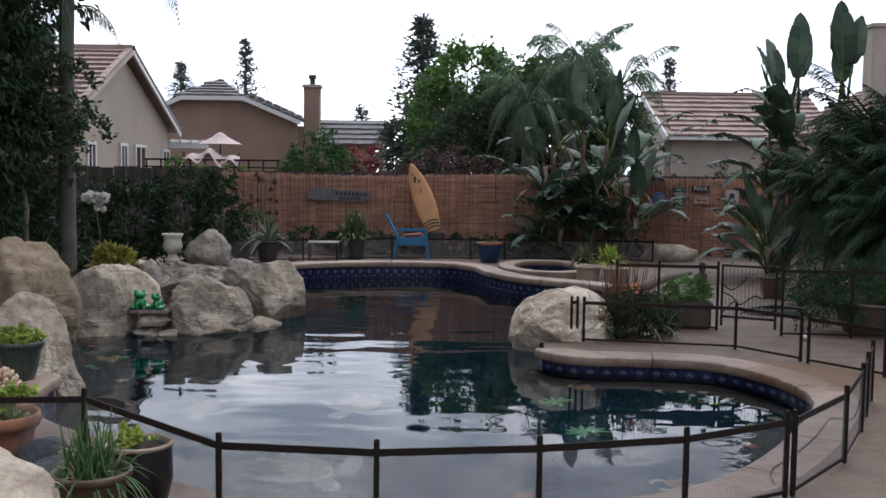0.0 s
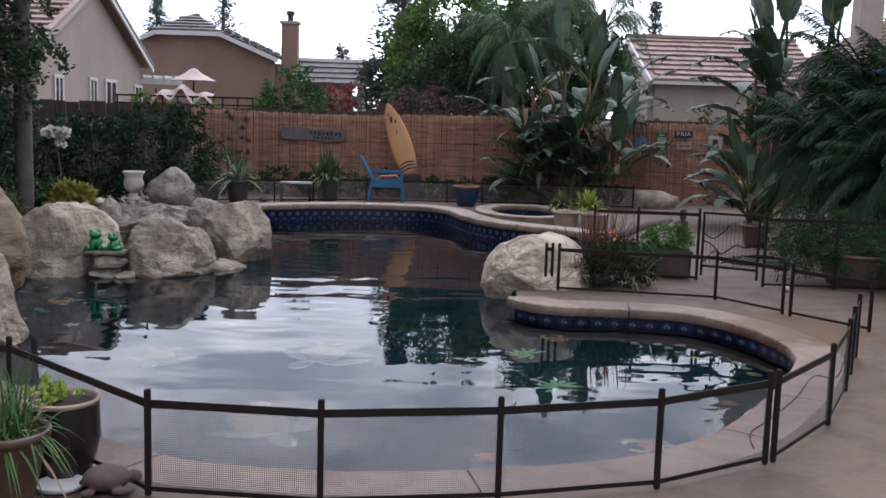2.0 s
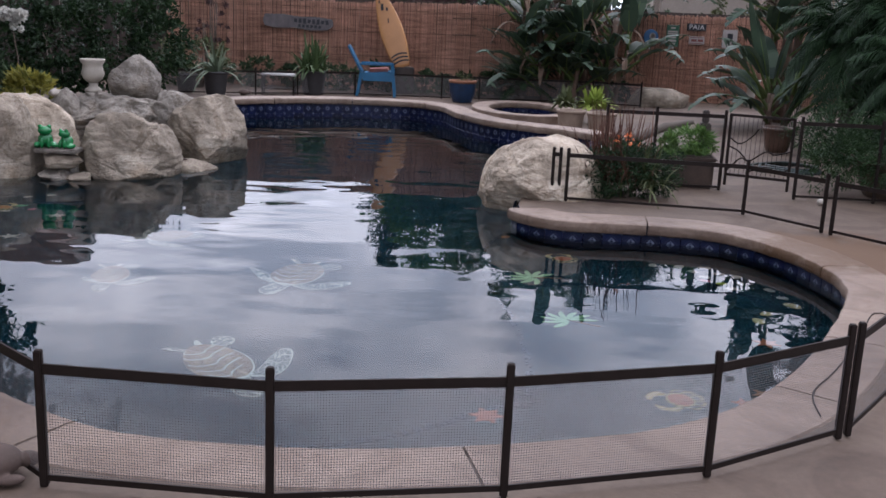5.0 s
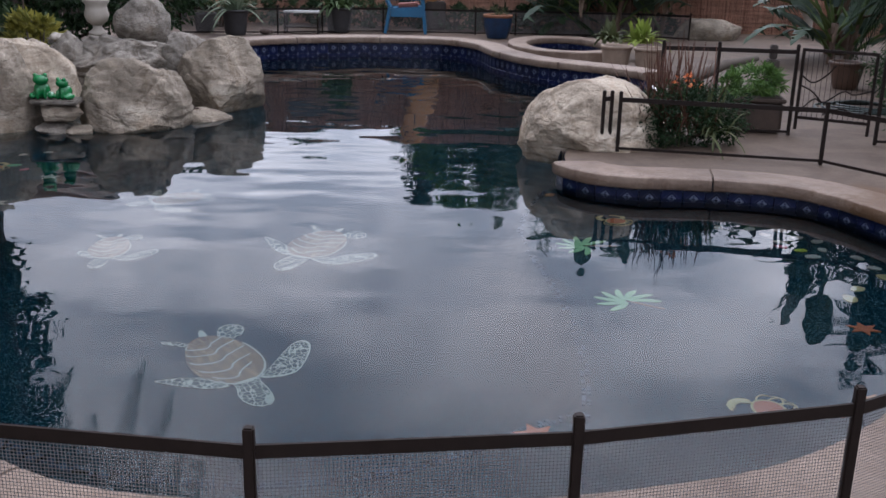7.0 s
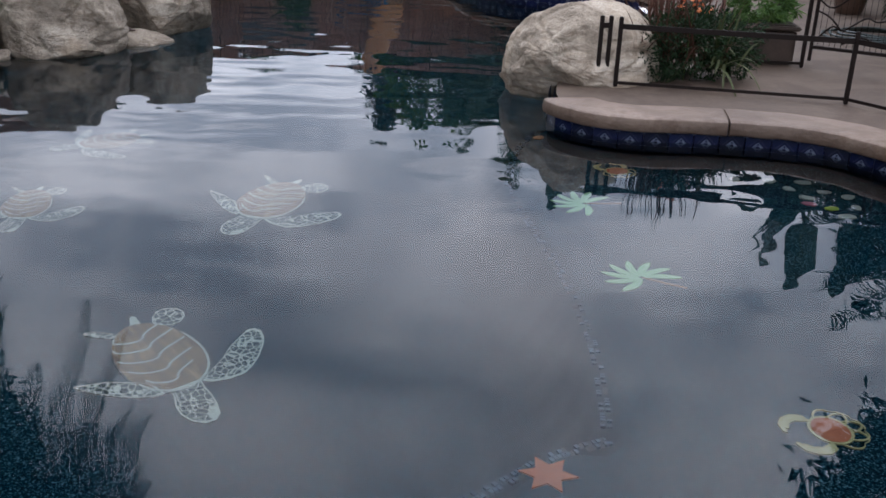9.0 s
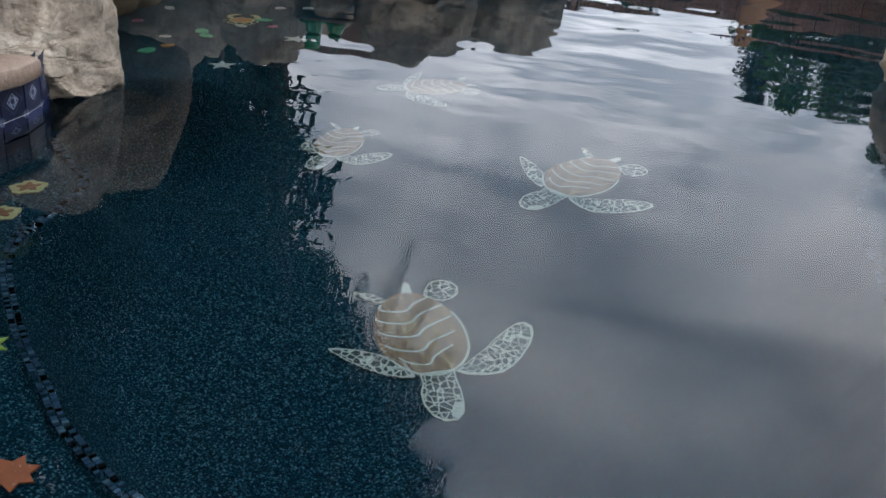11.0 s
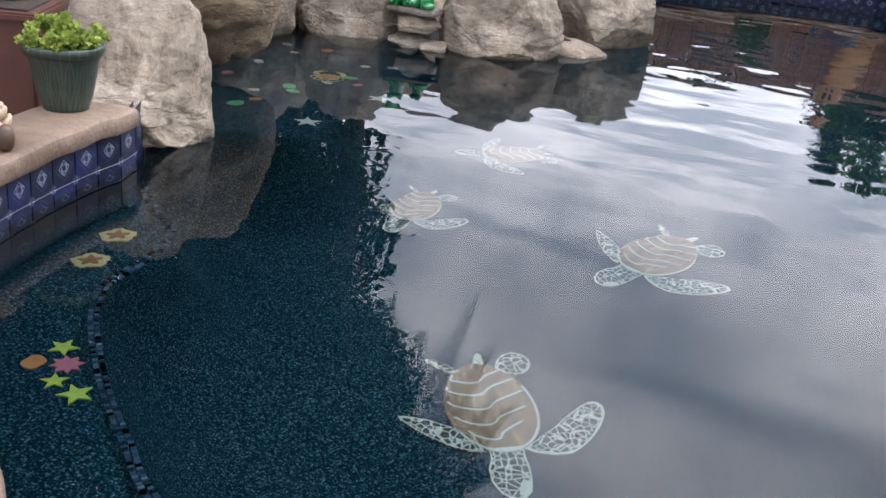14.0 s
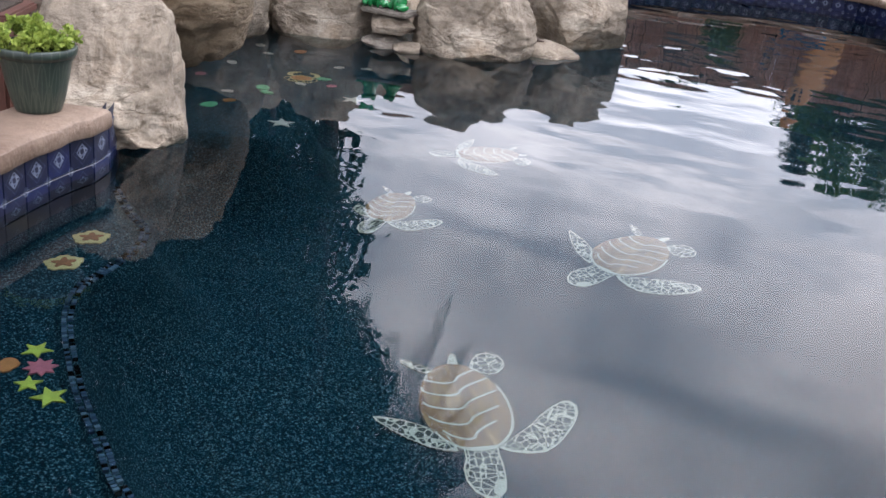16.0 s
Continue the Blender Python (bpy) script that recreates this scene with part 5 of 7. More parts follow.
MT = [(0, 0, 2.6, 0.08, -0.05, 0), (0.3, 0.1, 2.4, 0.07, 0.15, 0), (-0.35, 0, 2.2, 0.075, -0.3, 0), (0.7, 0.1, 2.1, 0.07, 0.35, 0), (0.6, 0, 1.5, 0.05, 0.2, 0), (-0.75, 0.1, 2.0, 0.06, -0.05, 0), (0.1, -0.3, 1.1, 0.05, 0.1, 0), (0.85, -0.1, 1.0, 0.05, 0.2, 0), (-0.4, -0.2, 0.9, 0.05, -0.1, 0)]
MID = clump_leaves(MT, 105, 161, 0.08) + [(-0.1, 0, 2.5, 95, 82, 0.6, 0.95, 0.32), (-0.4, 0, 1.9, 150, 74, 0.5, 0.8, 0.26), (0.45, 0, 1.9, 30, 70, 0.6, 0.85, 0.28), (-0.95, 0, 1.4, 175, 40, 0.5, 0.9, 0.3), (0.9, 0, 1.4, 5, 40, 0.5, 0.9, 0.32)]
paddle_clump("bird_of_paradise", (2.85, 19.65, 0), MID, 61, "tall clump of broad dark paddle leaves by the fence", MT, 42)
RT = [(0, 0, 2.75, 0.10, 0.05, 0), (0.15, 0.1, 2.5, 0.09, 0.15, 0), (-0.12, 0.05, 2.3, 0.08, -0.1, 0), (0.9, 0.1, 3.0, 0.07, 0.12, 0)]
RIGHT = clump_leaves(RT[:3], 26, 162, 0.2) + [(-0.05, 0, 2.75, 140, 72, 0.5, 0.8, 0.4), (1.05, 0, 3.0, 130, 80, 0.5, 0.85, 0.4), (1.1, 0, 3.05, 45, 78, 0.55, 0.95, 0.4), (0.0, 0, 2.7, 120, 78, 0.55, 0.9, 0.42), (0.25, 0, 2.75, 75, 82, 0.6, 1.2, 0.46), (1.0, 0, 3.0, 85, 84, 0.6, 1.15, 0.46), (0.95, 0, 2.8, 60, 78, 0.5, 1.0, 0.4),
         (-0.1, 0, 2.5, 110, 66, 0.4, 0.55, 0.32), (-0.1, -0.1, 2.3, 178, 32, 0.5, 1.0, 0.3), (-0.15, -0.1, 1.9, 190, 30, 0.5, 1.05, 0.3), (-0.15, -0.1, 1.6, 200, 20, 0.5, 1.05, 0.3), (-0.2, -0.2, 1.3, 215, 30, 0.6, 0.9, 0.28),
         (-0.2, -0.2, 0.6, 200, 55, 0.5, 0.7, 0.36), (-0.3, -0.2, 0.4, 190, 30, 0.5, 0.8, 0.28)]
paddle_clump("bird_of_paradise", (5.95, 17.5, 0), RIGHT, 62, "tall bird-of-paradise with ragged leaves and brown trunks", RT, 44)

YT = [(0, 0, 0.5, 0.05, 0, 0), (0.3, 0.2, 0.6, 0.05, 0.1, 0)]
YOUNG = clump_leaves(YT, 22, 171, 0.1) + [(-0.1, -0.1, 0.5, 175, 48, 0.45, 0.75, 0.36), (-0.1, 0, 0.3, 190, 20, 0.5, 0.8, 0.26), (-0.1, 0, 0.45, 150, 62, 0.5, 0.7, 0.34)]
paddle_clump("bird_of_paradise", (5.35, 16.2, 0), YOUNG, 63, "young bird-of-paradise with low glossy leaves", YT, 3)

# right side: feathery palms and ferns
for i, (x, y, h, l, lab) in enumerate([(5.45, 13.75, 1.25, 1.15, "pygmy date palm with arching feathery fronds"), (5.85, 12.9, 1.65, 1.35, "pygmy date palm behind the planter"), (5.6, 11.9, 0.95, 1.1, "low date palm beside the deck"), (6.2, 13.9, 2.0, 1.5, "taller date palm at the back of the bed"), (5.9, 11.4, 1.5, 1.4, "date palm at the edge of the patio")]):
    palm("date_palm", (x, y, 0.0), h, 0.08, 58, l, 0.28, 71 + i, lab, rise=(-0.1, 1.3), droop=(0.55, 1.25), mat=G_DATE, n=34, hang=0.5, wide=0.02, group="date palms")
bush("shrub", (6.3, 13.3, 0), [(-0.9, -0.3, 0.45, 0.6, 0.7, 0.5), (-0.8, -1.6, 0.4, 0.6, 0.7, 0.45), (0, 0.2, 1.7, 0.7, 0.8, 0.8), (0, 0, 0.9, 0.8, 0.9, 0.9), (0.2, -1.5, 0.8, 0.8, 0.9, 0.8), (0.1, -3.0, 0.6, 0.7, 0.8, 0.6), (0.3, 1.5, 0.9, 0.8, 0.8, 0.9), (0.4, 0.8, 2.3, 0.8, 0.8, 0.6), (0.5, 2.2, 1.9, 0.8, 0.9, 0.8), (-0.2, -0.8, 1.5, 0.7, 0.7, 0.7)], 20000, 0.11, 0.03, G_DARK, 74, "dark shrubs along the east side")

tree("shade_tree", (7.5, 13.4, 0), 6.5, 0.2, [(-0.6, -0.2, 5.9, 1.9, 1.8, 1.5), (0.6, -1.6, 6.0, 1.8, 1.7, 1.6), (0.5, 1.3, 6.2, 1.8, 1.7, 1.6), (-0.3, -3.2, 5.4, 1.5, 1.5, 1.3), (0.9, -4.4, 5.0, 1.6, 1.6, 1.6), (0.9, 0, 3.6, 1.1, 1.6, 1.1)], 24000, 0.2, 0.09, G_DARK, 76, "tall dark evergreen tree along the east side", limbs=9)

# beyond the fence
for i, (x, y, h, l, n) in enumerate([(3.3, 25.5, 4.0, 1.6, 24), (2.2, 25.0, 3.3, 1.6, 24), (4.9, 27.5, 3.9, 1.8, 20), (3.9, 28.0, 4.6, 1.6, 20)]):
    palm("queen_palm", (x, y, 0), h, 0.14, n, l, 0.4, 81 + i, "feathery palm beyond the back fence", rise=(0.2, 1.6), droop=(0.85, 1.7), n=40, hang=0.95, wide=0.022, group="palms beyond the fence")
tree("round_tree", (0.75, 30.5, 0), 4.6, 0.2, [(0.2, 0, 4.5, 1.3, 1.1, 1.1), (-0.8, 0, 3.4, 0.9, 0.9, 1.3), (0.9, 0.1, 3.2, 1.1, 1.0, 1.3), (-0.2, -0.3, 2.2, 1.4, 1.0, 0.9), (1.5, 0, 4.5, 0.9, 0.8, 0.9), (2.3, 0, 4.2, 0.8, 0.8, 0.9)], 13000, 0.19, 0.1, G_BRIGHT, 91, "round bright green tree beyond the fence")
tree("feathery_tree", (3.0, 30.0, 0), 4.2, 0.18, [(-0.8, 0, 3.6, 0.9, 0.9, 1.1), (0.3, 0, 4.0, 0.9, 0.9, 1.0), (1.3, 0, 3.7, 1.0, 0.9, 1.2), (2.3, 0, 3.2, 0.9, 0.8, 1.0), (0.3, 0, 2.6, 1.7, 1.0, 1.0)], 11000, 0.26, 0.055, G_PALM, 90, "dark feathery tree behind the palms", droop=1.1)
tree("dark_tree", (1.4, 27.5, 0), 3.4, 0.18, [(-0.6, 0, 2.4, 1.1, 0.9, 1.2), (0.5, 0, 2.8, 1.1, 0.9, 1.3), (-1.5, 0.4, 2.0, 0.9, 0.8, 1.0), (1.6, 0, 2.4, 1.1, 0.9, 1.3), (2.8, 0.3, 2.2, 1.0, 0.9, 1.1), (1.7, 0.2, 3.3, 0.9, 0.8, 0.8), (2.9, 0.3, 3.2, 0.8, 0.8, 0.9), (0.9, 0, 3.5, 0.7, 0.7, 0.6), (0.3, 0, 3.75, 0.8, 0.7, 0.6), (-0.4, 0, 3.3, 0.8, 0.7, 0.7), (3.6, 0.2, 2.9, 0.8, 0.8, 1.0), (2.3, 0.2, 3.9, 0.7, 0.7, 0.5)], 19500, 0.15, 0.07, G_TREE, 92, "dark leafy tree behind the bamboo fence")
tree("dark_tree", (-0.45, 35.0, 0), 4.2, 0.2, [(-0.2, 0, 3.0, 0.9, 0.9, 1.3), (0.4, 0, 4.2, 0.6, 0.6, 1.0), (-0.8, 0, 2.6, 0.8, 0.8, 1.0)], 3600, 0.2, 0.1, G_CONE, 93, "dark evergreen beyond the neighbouring houses")
conifer((-0.6, 37.0, 0), 7.4, 1.75, 94, "tall dark conifer beyond the fence", 4200)
bush("plum_shrub", (0.1, 24.0, 0), [(0, 0, 1.6, 0.9, 0.6, 0.75), (-0.7, 0, 1.3, 0.7, 0.5, 0.7), (0.8, 0, 1.4, 0.7, 0.5, 0.6)], 3800, 0.1, 0.05, G_PLUM, 95, "plum-brown shrub behind the fence")
bush("flowering_shrub", (-1.95, 26.0, 0), [(0, 0, 1.95, 0.44, 0.35, 0.5), (0.1, 0, 1.3, 0.5, 0.4, 0.5), (0.3, 0, 2.1, 0.2, 0.2, 0.4)], 1500, 0.1, 0.06, G_RED, 96, "red flowering shrub behind the fence")
bush("green_shrub", (-3.0, 25.2, 0), [(0, 0, 1.95, 0.65, 0.5, 0.75), (-0.45, 0, 1.5, 0.55, 0.5, 0.7), (0.45, 0, 1.6, 0.5, 0.5, 0.8)], 4600, 0.12, 0.05, G_MID, 97, "leafy green shrub behind the fence")
bush("green_shrub", (4.95, 22.2, 0), [(0, 0, 1.7, 0.25, 0.25, 0.65), (0.05, 0, 1.2, 0.35, 0.3, 0.5)], 700, 0.1, 0.04, G_TREE, 98, "slim green shrub behind the fence")
bush("green_shrub", (6.6, 22.4, 0), [(0, 0, 1.3, 0.8, 0.4, 0.55), (0.9, 0, 1.5, 0.7, 0.4, 0.6)], 1900, 0.1, 0.05, G_OLIVE, 99, "olive shrub behind the fence")
bush("green_shrub", (-5.4, 21.6, 0), [(0, 0, 1.6, 0.5, 0.3, 0.35), (1.1, 0, 1.55, 0.5, 0.3, 0.3)], 900, 0.1, 0.05, G_BRIGHT, 100, "bright green shrub topping the plank fence")
conifer((-11.4, 60.0, 0), 9.4, 2.0, 101, "distant dark conifer behind the roofs", 3000)
conifer((-15.2, 60.0, 0), 8.0, 1.8, 102, "distant pale conifer behind the roofs", 2600)
conifer((-4.55, 60.0, 0), 5.7, 1.2, 103, "distant small conifer behind the roofs", 1200)
conifer((13.6, 60.0, 0), 8.7, 1.6, 104, "distant dark conifer behind the roof", 2600)
# a far belt of trees closes the horizon
rnd = random.Random(7)
blobs = [(x, 95 + rnd.uniform(-6, 6), rnd.uniform(1.2, 2.2), rnd.uniform(3, 5), 2, rnd.uniform(1.6, 3.2)) for x in range(-120, 121, 5)]
belt = tagged(link_mesh("far_trees", *crown_data(blobs, 16000, 0.9, 0.5, 8), G_CONE), "far belt of trees", "trees", kind="stuff")

# ---- pots and potted plants ----
TERRA = plain("terracotta_clay", (0.34, 0.15, 0.08), 0.8, 0, 0.25, 9)
DARKGLAZE = plain("dark_brown_glaze", (0.012, 0.009, 0.009), 0.35, 0, 0.4, 9, 0.05)
BROWNGLAZE = plain("brown_clay_glaze", (0.10, 0.055, 0.035), 0.45, 0, 0.35, 10)
BLUEGLAZE = plain("blue_glaze", (0.012, 0.04, 0.10), 0.3, 0, 0.35, 10, 0.1)
BLACKPOT = plain("black_plastic_pot", (0.035, 0.033, 0.035), 0.6, 0, 0.25, 8)
TANBOWL = plain("brown_clay_bowl", (0.13, 0.09, 0.062), 0.8, 0, 0.25, 9)
BEIGEPOT = plain("beige_clay_pot", (0.36, 0.27, 0.20), 0.8, 0, 0.2, 9)
SOIL = plain("dark_potting_soil", (0.045, 0.03, 0.02), 0.95, 0, 0.5, 30, 0.8)
CREAM = plain("cream_cast_stone", (0.50, 0.45, 0.38), 0.8, 0, 0.15, 12, 0.4)
k = Mat("green_carved_glaze", 0.35)
px = k.n("ShaderNodeSeparateXYZ")
k.link(k.c.outputs["Object"], px.inputs[0])
turn_ = k.math("MULTIPLY", k.math("ARCTAN2", px.outputs["Y"], px.outputs["X"]), 14 / (2 * math.pi))
rib = None
for shift_, foot, tall in ((0.0, 0.03, 0.2), (0.5, 0.0, 0.13)):
    off_ = k.math("ABSOLUTE", k.math("SUBTRACT", k.math("FRACT", k.math("ADD", turn_, 20.0 + shift_)), 0.5))
    up_ = k.math("DIVIDE", k.math("SUBTRACT", px.outputs["Z"], foot), tall)
    leaf_ = k.math("SUBTRACT", k.math("MULTIPLY", k.math("SQRT", k.math("MAXIMUM", k.math("SUBTRACT", 1.0, up_), 0.0)), 0.46), off_)
    edge_ = k.math("LESS_THAN", k.math("ABSOLUTE", leaf_), 0.045)
    spine = k.math("MULTIPLY", k.math("LESS_THAN", off_, 0.035), k.math("LESS_THAN", up_, 0.9))
    one = k.math("MAXIMUM", edge_, spine)
    rib = one if rib is None else k.math("MAXIMUM", rib, one)
c = k.mix(rib, (0.034, 0.054, 0.046), (0.07, 0.092, 0.072))
k.color(k.mix(0.6, c, k.ramp(k.noise(14, 4), [(0.3, (0.55, 0.6, 0.6)), (0.7, (1.3, 1.2, 1.05))]), "MULTIPLY"))
k.bump(rib, 0.6, 0.008)
GREENGLAZE = k.m


def pot(name, at, r, h, mat, label, rim=None, taper=0.68, group="", fill=0.86, round_=0.0, lip=0.02):
    t = thing(name, pose(*at), label, "plant pot", group)
    mid = taper + (1 - taper) * 0.55 + round_
    prof = [(r * taper * 0.96, 0), (r * taper, 0.012), (r * (taper + mid) / 2, h * 0.22), (r * mid, h * 0.5), (r * (1 + mid) / 2, h * 0.76), (r, h - lip * 2), (r, h - lip * 1.6)]
    part("body", lathe(prof + [(r * 0.93, h - lip), (r * 0.9, h * fill)], 32), mat, t, smooth=True)
    part("rim", lathe([(r * 0.92, h - lip * 2), (r * 1.02, h - lip * 2.1), (r * 1.06, h - lip * 1.2), (r * 1.06, h - lip * 0.3), (r * 1.03, h), (r * 0.96, h), (r * 0.92, h - lip), (r * 0.91, h * fill - 0.005)], 32, False), rim or mat, t, smooth=True)
    part("soil", lathe([(r * 0.91, h * fill - 0.01), (r * 0.9, h * fill + 0.008), (r * 0.3, h * fill + 0.018)], 24), SOIL, t)
    return t


def clump(name, at, r, h, count, leaf, width, mat, seed, label, droop=-0.2):
    """A cushion plant of several leafy rosettes."""
    t = thing(name, pose(*at), label, "plant")
    rnd = random.Random(seed)
    spots = [(0, 0, h * 0.62)] + [(r * 0.55 * math.cos(a), r * 0.55 * math.sin(a), h * 0.45 + rnd.uniform(-0.1, 0.12) * h) for a in [i * math.pi / 3 + rnd.uniform(-0.2, 0.2) for i in range(6)]]
    for i, (x, y, z) in enumerate(spots):
        link_mesh("rosette", *crown_data([(x, y, z, r * 0.5, r * 0.5, h * 0.45)], count // 7, leaf, width, seed * 10 + i, droop), mat, t)["kind"] = "stuff"
    return t


pot("plant_pot", (-3.0, 7.22, 0.131), 0.158, 0.28, GREENGLAZE, "green glazed pot with carved leaf pattern", taper=0.62)
clump("succulent", (-3.0, 7.22, 0.365), 0.16, 0.14, 3600, 0.022, 0.024, G_LIME, 201, "bushy yellow-green succulent in a pot")
pot("plant_pot", (-2.42, 5.52, 0.0), 0.21, 0.30, TERRA, "terracotta pot with a wide rim", lip=0.035)
clump("succulent", (-2.42, 5.52, 0.23), 0.2, 0.25, 700, 0.06, 0.045, G_LIME, 202, "bushy green succulent in a terracotta pot")
pot("plant_pot", (-1.43, 4.80, 0.0), 0.155, 0.345, DARKGLAZE, "dark glazed pot with a medallion", BEIGEPOT, 0.76, round_=0.14, lip=0.01)
part("medallion", lathe([(0.045, 0), (0.045, 0.004), (0.03, 0.008), (0.03, 0.004), (0.012, 0.01)], 18), BROWNGLAZE, bpy.data.objects["plant_pot.002"]).matrix_basis = pose(0.04, -0.142, 0.19, 84, 0, 16)
clump("succulent", (-1.47, 4.80, 0.29), 0.12, 0.11, 420, 0.04, 0.022, G_LIME, 203, "small green succulent in a dark pot")
pot("plant_pot", (-1.54, 4.45, 0.0), 0.17, 0.31, BROWNGLAZE, "brown clay pot with rounded rim", taper=0.6)
spider = sword_plant("spider_plant", (-1.54, 4.45, 0.26), 220, 0.40, 0.010, G_MID, 204, "green spider plant with long arching and some dry leaves", 1.0, 0.9, 0, 0.05)
sword_plant("spider_plant", (-1.54, 4.45, 0.26), 40, 0.40, 0.016, G_DRY, 205, "", 0.8, 1.5, 0, 0.05, into=spider)

bm = boxed((0.55, 0.34, 0.46), (0, 0, 0.23), bevel=0.015)
t = thing("planter_box", pose(-3.58, 7.35, 0, 0, 0, 25), "dark red wooden planter box", "planter")
part("box", bm, plain("dark_red_wood", (0.10, 0.034, 0.022), 0.6, 0, 0.3, 7), t)
part("edge", boxed((0.6, 0.39, 0.04), (0, 0, 0.46), bevel=0.01), scene.objects["box"].data.materials[0], t)
part("soil", boxed((0.5, 0.3, 0.03), (0, 0, 0.475)), SOIL, t)
clump("herb", (-3.62, 7.4, 0.47), 0.25, 0.35, 500, 0.07, 0.03, G_TREE, 206, "green herbs growing in a planter box")

# ceramic bowl with pale overlapping petals
t = thing("petal_planter", pose(-2.9, 6.64, 0.13), "ceramic flower planter with cream overlapping petals", "planter")
part("bowl", lathe([(0.07, 0), (0.10, 0.02), (0.12, 0.06), (0.10, 0.11), (0.05, 0.13)], 24), BROWNGLAZE, t, smooth=True)
PETAL = plain("cream_glazed_petal", (0.55, 0.40, 0.27), 0.35, 0, 0.2, 14)
for ring, (rad, z, n, s) in enumerate([(0.115, 0.075, 13, 0.030), (0.10, 0.115, 12, 0.028), (0.075, 0.15, 10, 0.026), (0.045, 0.175, 7, 0.022)]):
    for i in range(n):
        a = 2 * math.pi * (i + 0.5 * (ring % 2)) / n
        bm = bmesh.new()
        bmesh.ops.create_uvsphere(bm, u_segments=10, v_segments=7, radius=s)
        bmesh.ops.scale(bm, vec=(0.6, 0.9, 1.15), verts=bm.verts)
        part("petal", bm, PETAL, t, smooth=True).matrix_basis = pose(rad * math.cos(a), rad * math.sin(a), z, 0, 25, math.degrees(a))
t = thing("pebble", pose(-2.75, 6.645, 0.13), "small brown rounded ornament stone", "stone")
part("body", lathe([(0.015, 0), (0.03, 0.015), (0.034, 0.05), (0.026, 0.085), (0.01, 0.098)], 16), BROWNGLAZE, t, smooth=True)

# slate stones and saucer on the near patio
SLATE = make_stone("dark_slate", (0.035, 0.04, 0.045), (0.07, 0.08, 0.09), (0.13, 0.14, 0.15), 3)
for i, (x, y, z, s) in enumerate([(-2.12, 5.45, 0.06, (0.17, 0.13, 0.12)), (-2.0, 5.22, 0.05, (0.14, 0.12, 0.09)), (-2.3, 5.25, 0.05, (0.15, 0.12, 0.1))]):
    boulder("slate_stone", (x, y, z), s, SLATE, 300 + i, 40 * i, 0, 0.4, 1, 4, "dark blue-grey slate stone on the patio", "slate stones")
t = thing("saucer", pose(-1.38, 4.62, 0.0), "white plastic plant saucer on the patio", "saucer")
part("dish", lathe([(0.085, 0), (0.1, 0.006), (0.105, 0.022), (0.098, 0.022), (0.09, 0.012), (0.02, 0.011)], 28), WHITE, t, smooth=True)


def statue(name, balls, mat, at, turn, label, category):
    """An ornament: rounded lumps fused into one plain mesh."""
    bm = bmesh.new()
    for x, y, z, rx, ry, rz in balls:
        bmesh.ops.create_icosphere(bm, subdivisions=3, radius=1, matrix=Matrix.Translation((x, y, z)) @ Matrix.Diagonal((rx, ry, rz, 1)))
    ob = part(name, bm, mat, smooth=True)
    ob.matrix_basis = pose(*at, 0, 0, turn)
    rm = ob.modifiers.new("fuse", "REMESH")
    rm.mode, rm.voxel_size, rm.use_smooth_shade = "VOXEL", max(0.005, balls[0][3] * 0.06), True
    return tagged(ob, label, category)


STONEFIG = plain("brown_cast_stone", (0.11, 0.075, 0.06), 0.85, 0, 0.35, 18, 0.6)
FROG = plain("green_glazed_ceramic", (0.015, 0.22, 0.06), 0.2, 0, 0.3, 12, 0.05)
statue("turtle_ornament", [(0, 0, 0.055, 0.10, 0.085, 0.055), (0.115, 0.0, 0.05, 0.035, 0.03, 0.028), (0.06, 0.085, 0.02, 0.045, 0.022, 0.018), (0.06, -0.085, 0.02, 0.045, 0.022, 0.018), (-0.08, 0.07, 0.018, 0.03, 0.02, 0.016), (-0.08, -0.07, 0.018, 0.03, 0.02, 0.016)], STONEFIG, (-1.18, 4.6, 0), 20, "small brown cast stone turtle ornament on the patio", "ornament")
for x, y, s, a in ((-3.245, 10.98, 0.98, -75), (-3.05, 10.98, 0.82, -115)):
    statue("frog_ornament", [(0, 0, 0.075 * s, 0.075 * s, 0.07 * s, 0.075 * s), (0.035 * s, 0, 0.165 * s, 0.062 * s, 0.065 * s, 0.045 * s), (0.045 * s, 0.04 * s, 0.205 * s, 0.02 * s, 0.02 * s, 0.02 * s), (0.045 * s, -0.04 * s, 0.205 * s, 0.02 * s, 0.02 * s, 0.02 * s), (0.02 * s, 0.075 * s, 0.03 * s, 0.07 * s, 0.032 * s, 0.03 * s), (0.02 * s, -0.075 * s, 0.03 * s, 0.07 * s, 0.032 * s, 0.03 * s), (0.075 * s, 0.03 * s, 0.05 * s, 0.02 * s, 0.018 * s, 0.05 * s), (0.075 * s, -0.03 * s, 0.05 * s, 0.02 * s, 0.018 * s, 0.05 * s)], FROG, (x, y, 0.123), a, "glossy green ceramic frog on a stone ledge", "ornament")
slabs = boxed((0.40, 0.24, 0.04), (0, 0, 0), (0, 0, -2), 0.012)
tagged(part("ledge_stone", slabs, STONE_GREY), "flat grey stone ledge between boulders", "stone").location = (-3.13, 11.0, 0.103)
statue("otter_ornament", [(0, 0, 0.03, 0.07, 0.03, 0.03), (0.06, 0, 0.05, 0.028, 0.025, 0.025), (-0.07, 0, 0.02, 0.04, 0.014, 0.012)], STONEFIG, (-2.2, 11.68, -0.075), 200, "small brown animal ornament on a flat stone", "ornament")
t = thing("urn", pose(-3.4, 12.95, 0.47), "cream cast stone urn on the rocks", "urn")
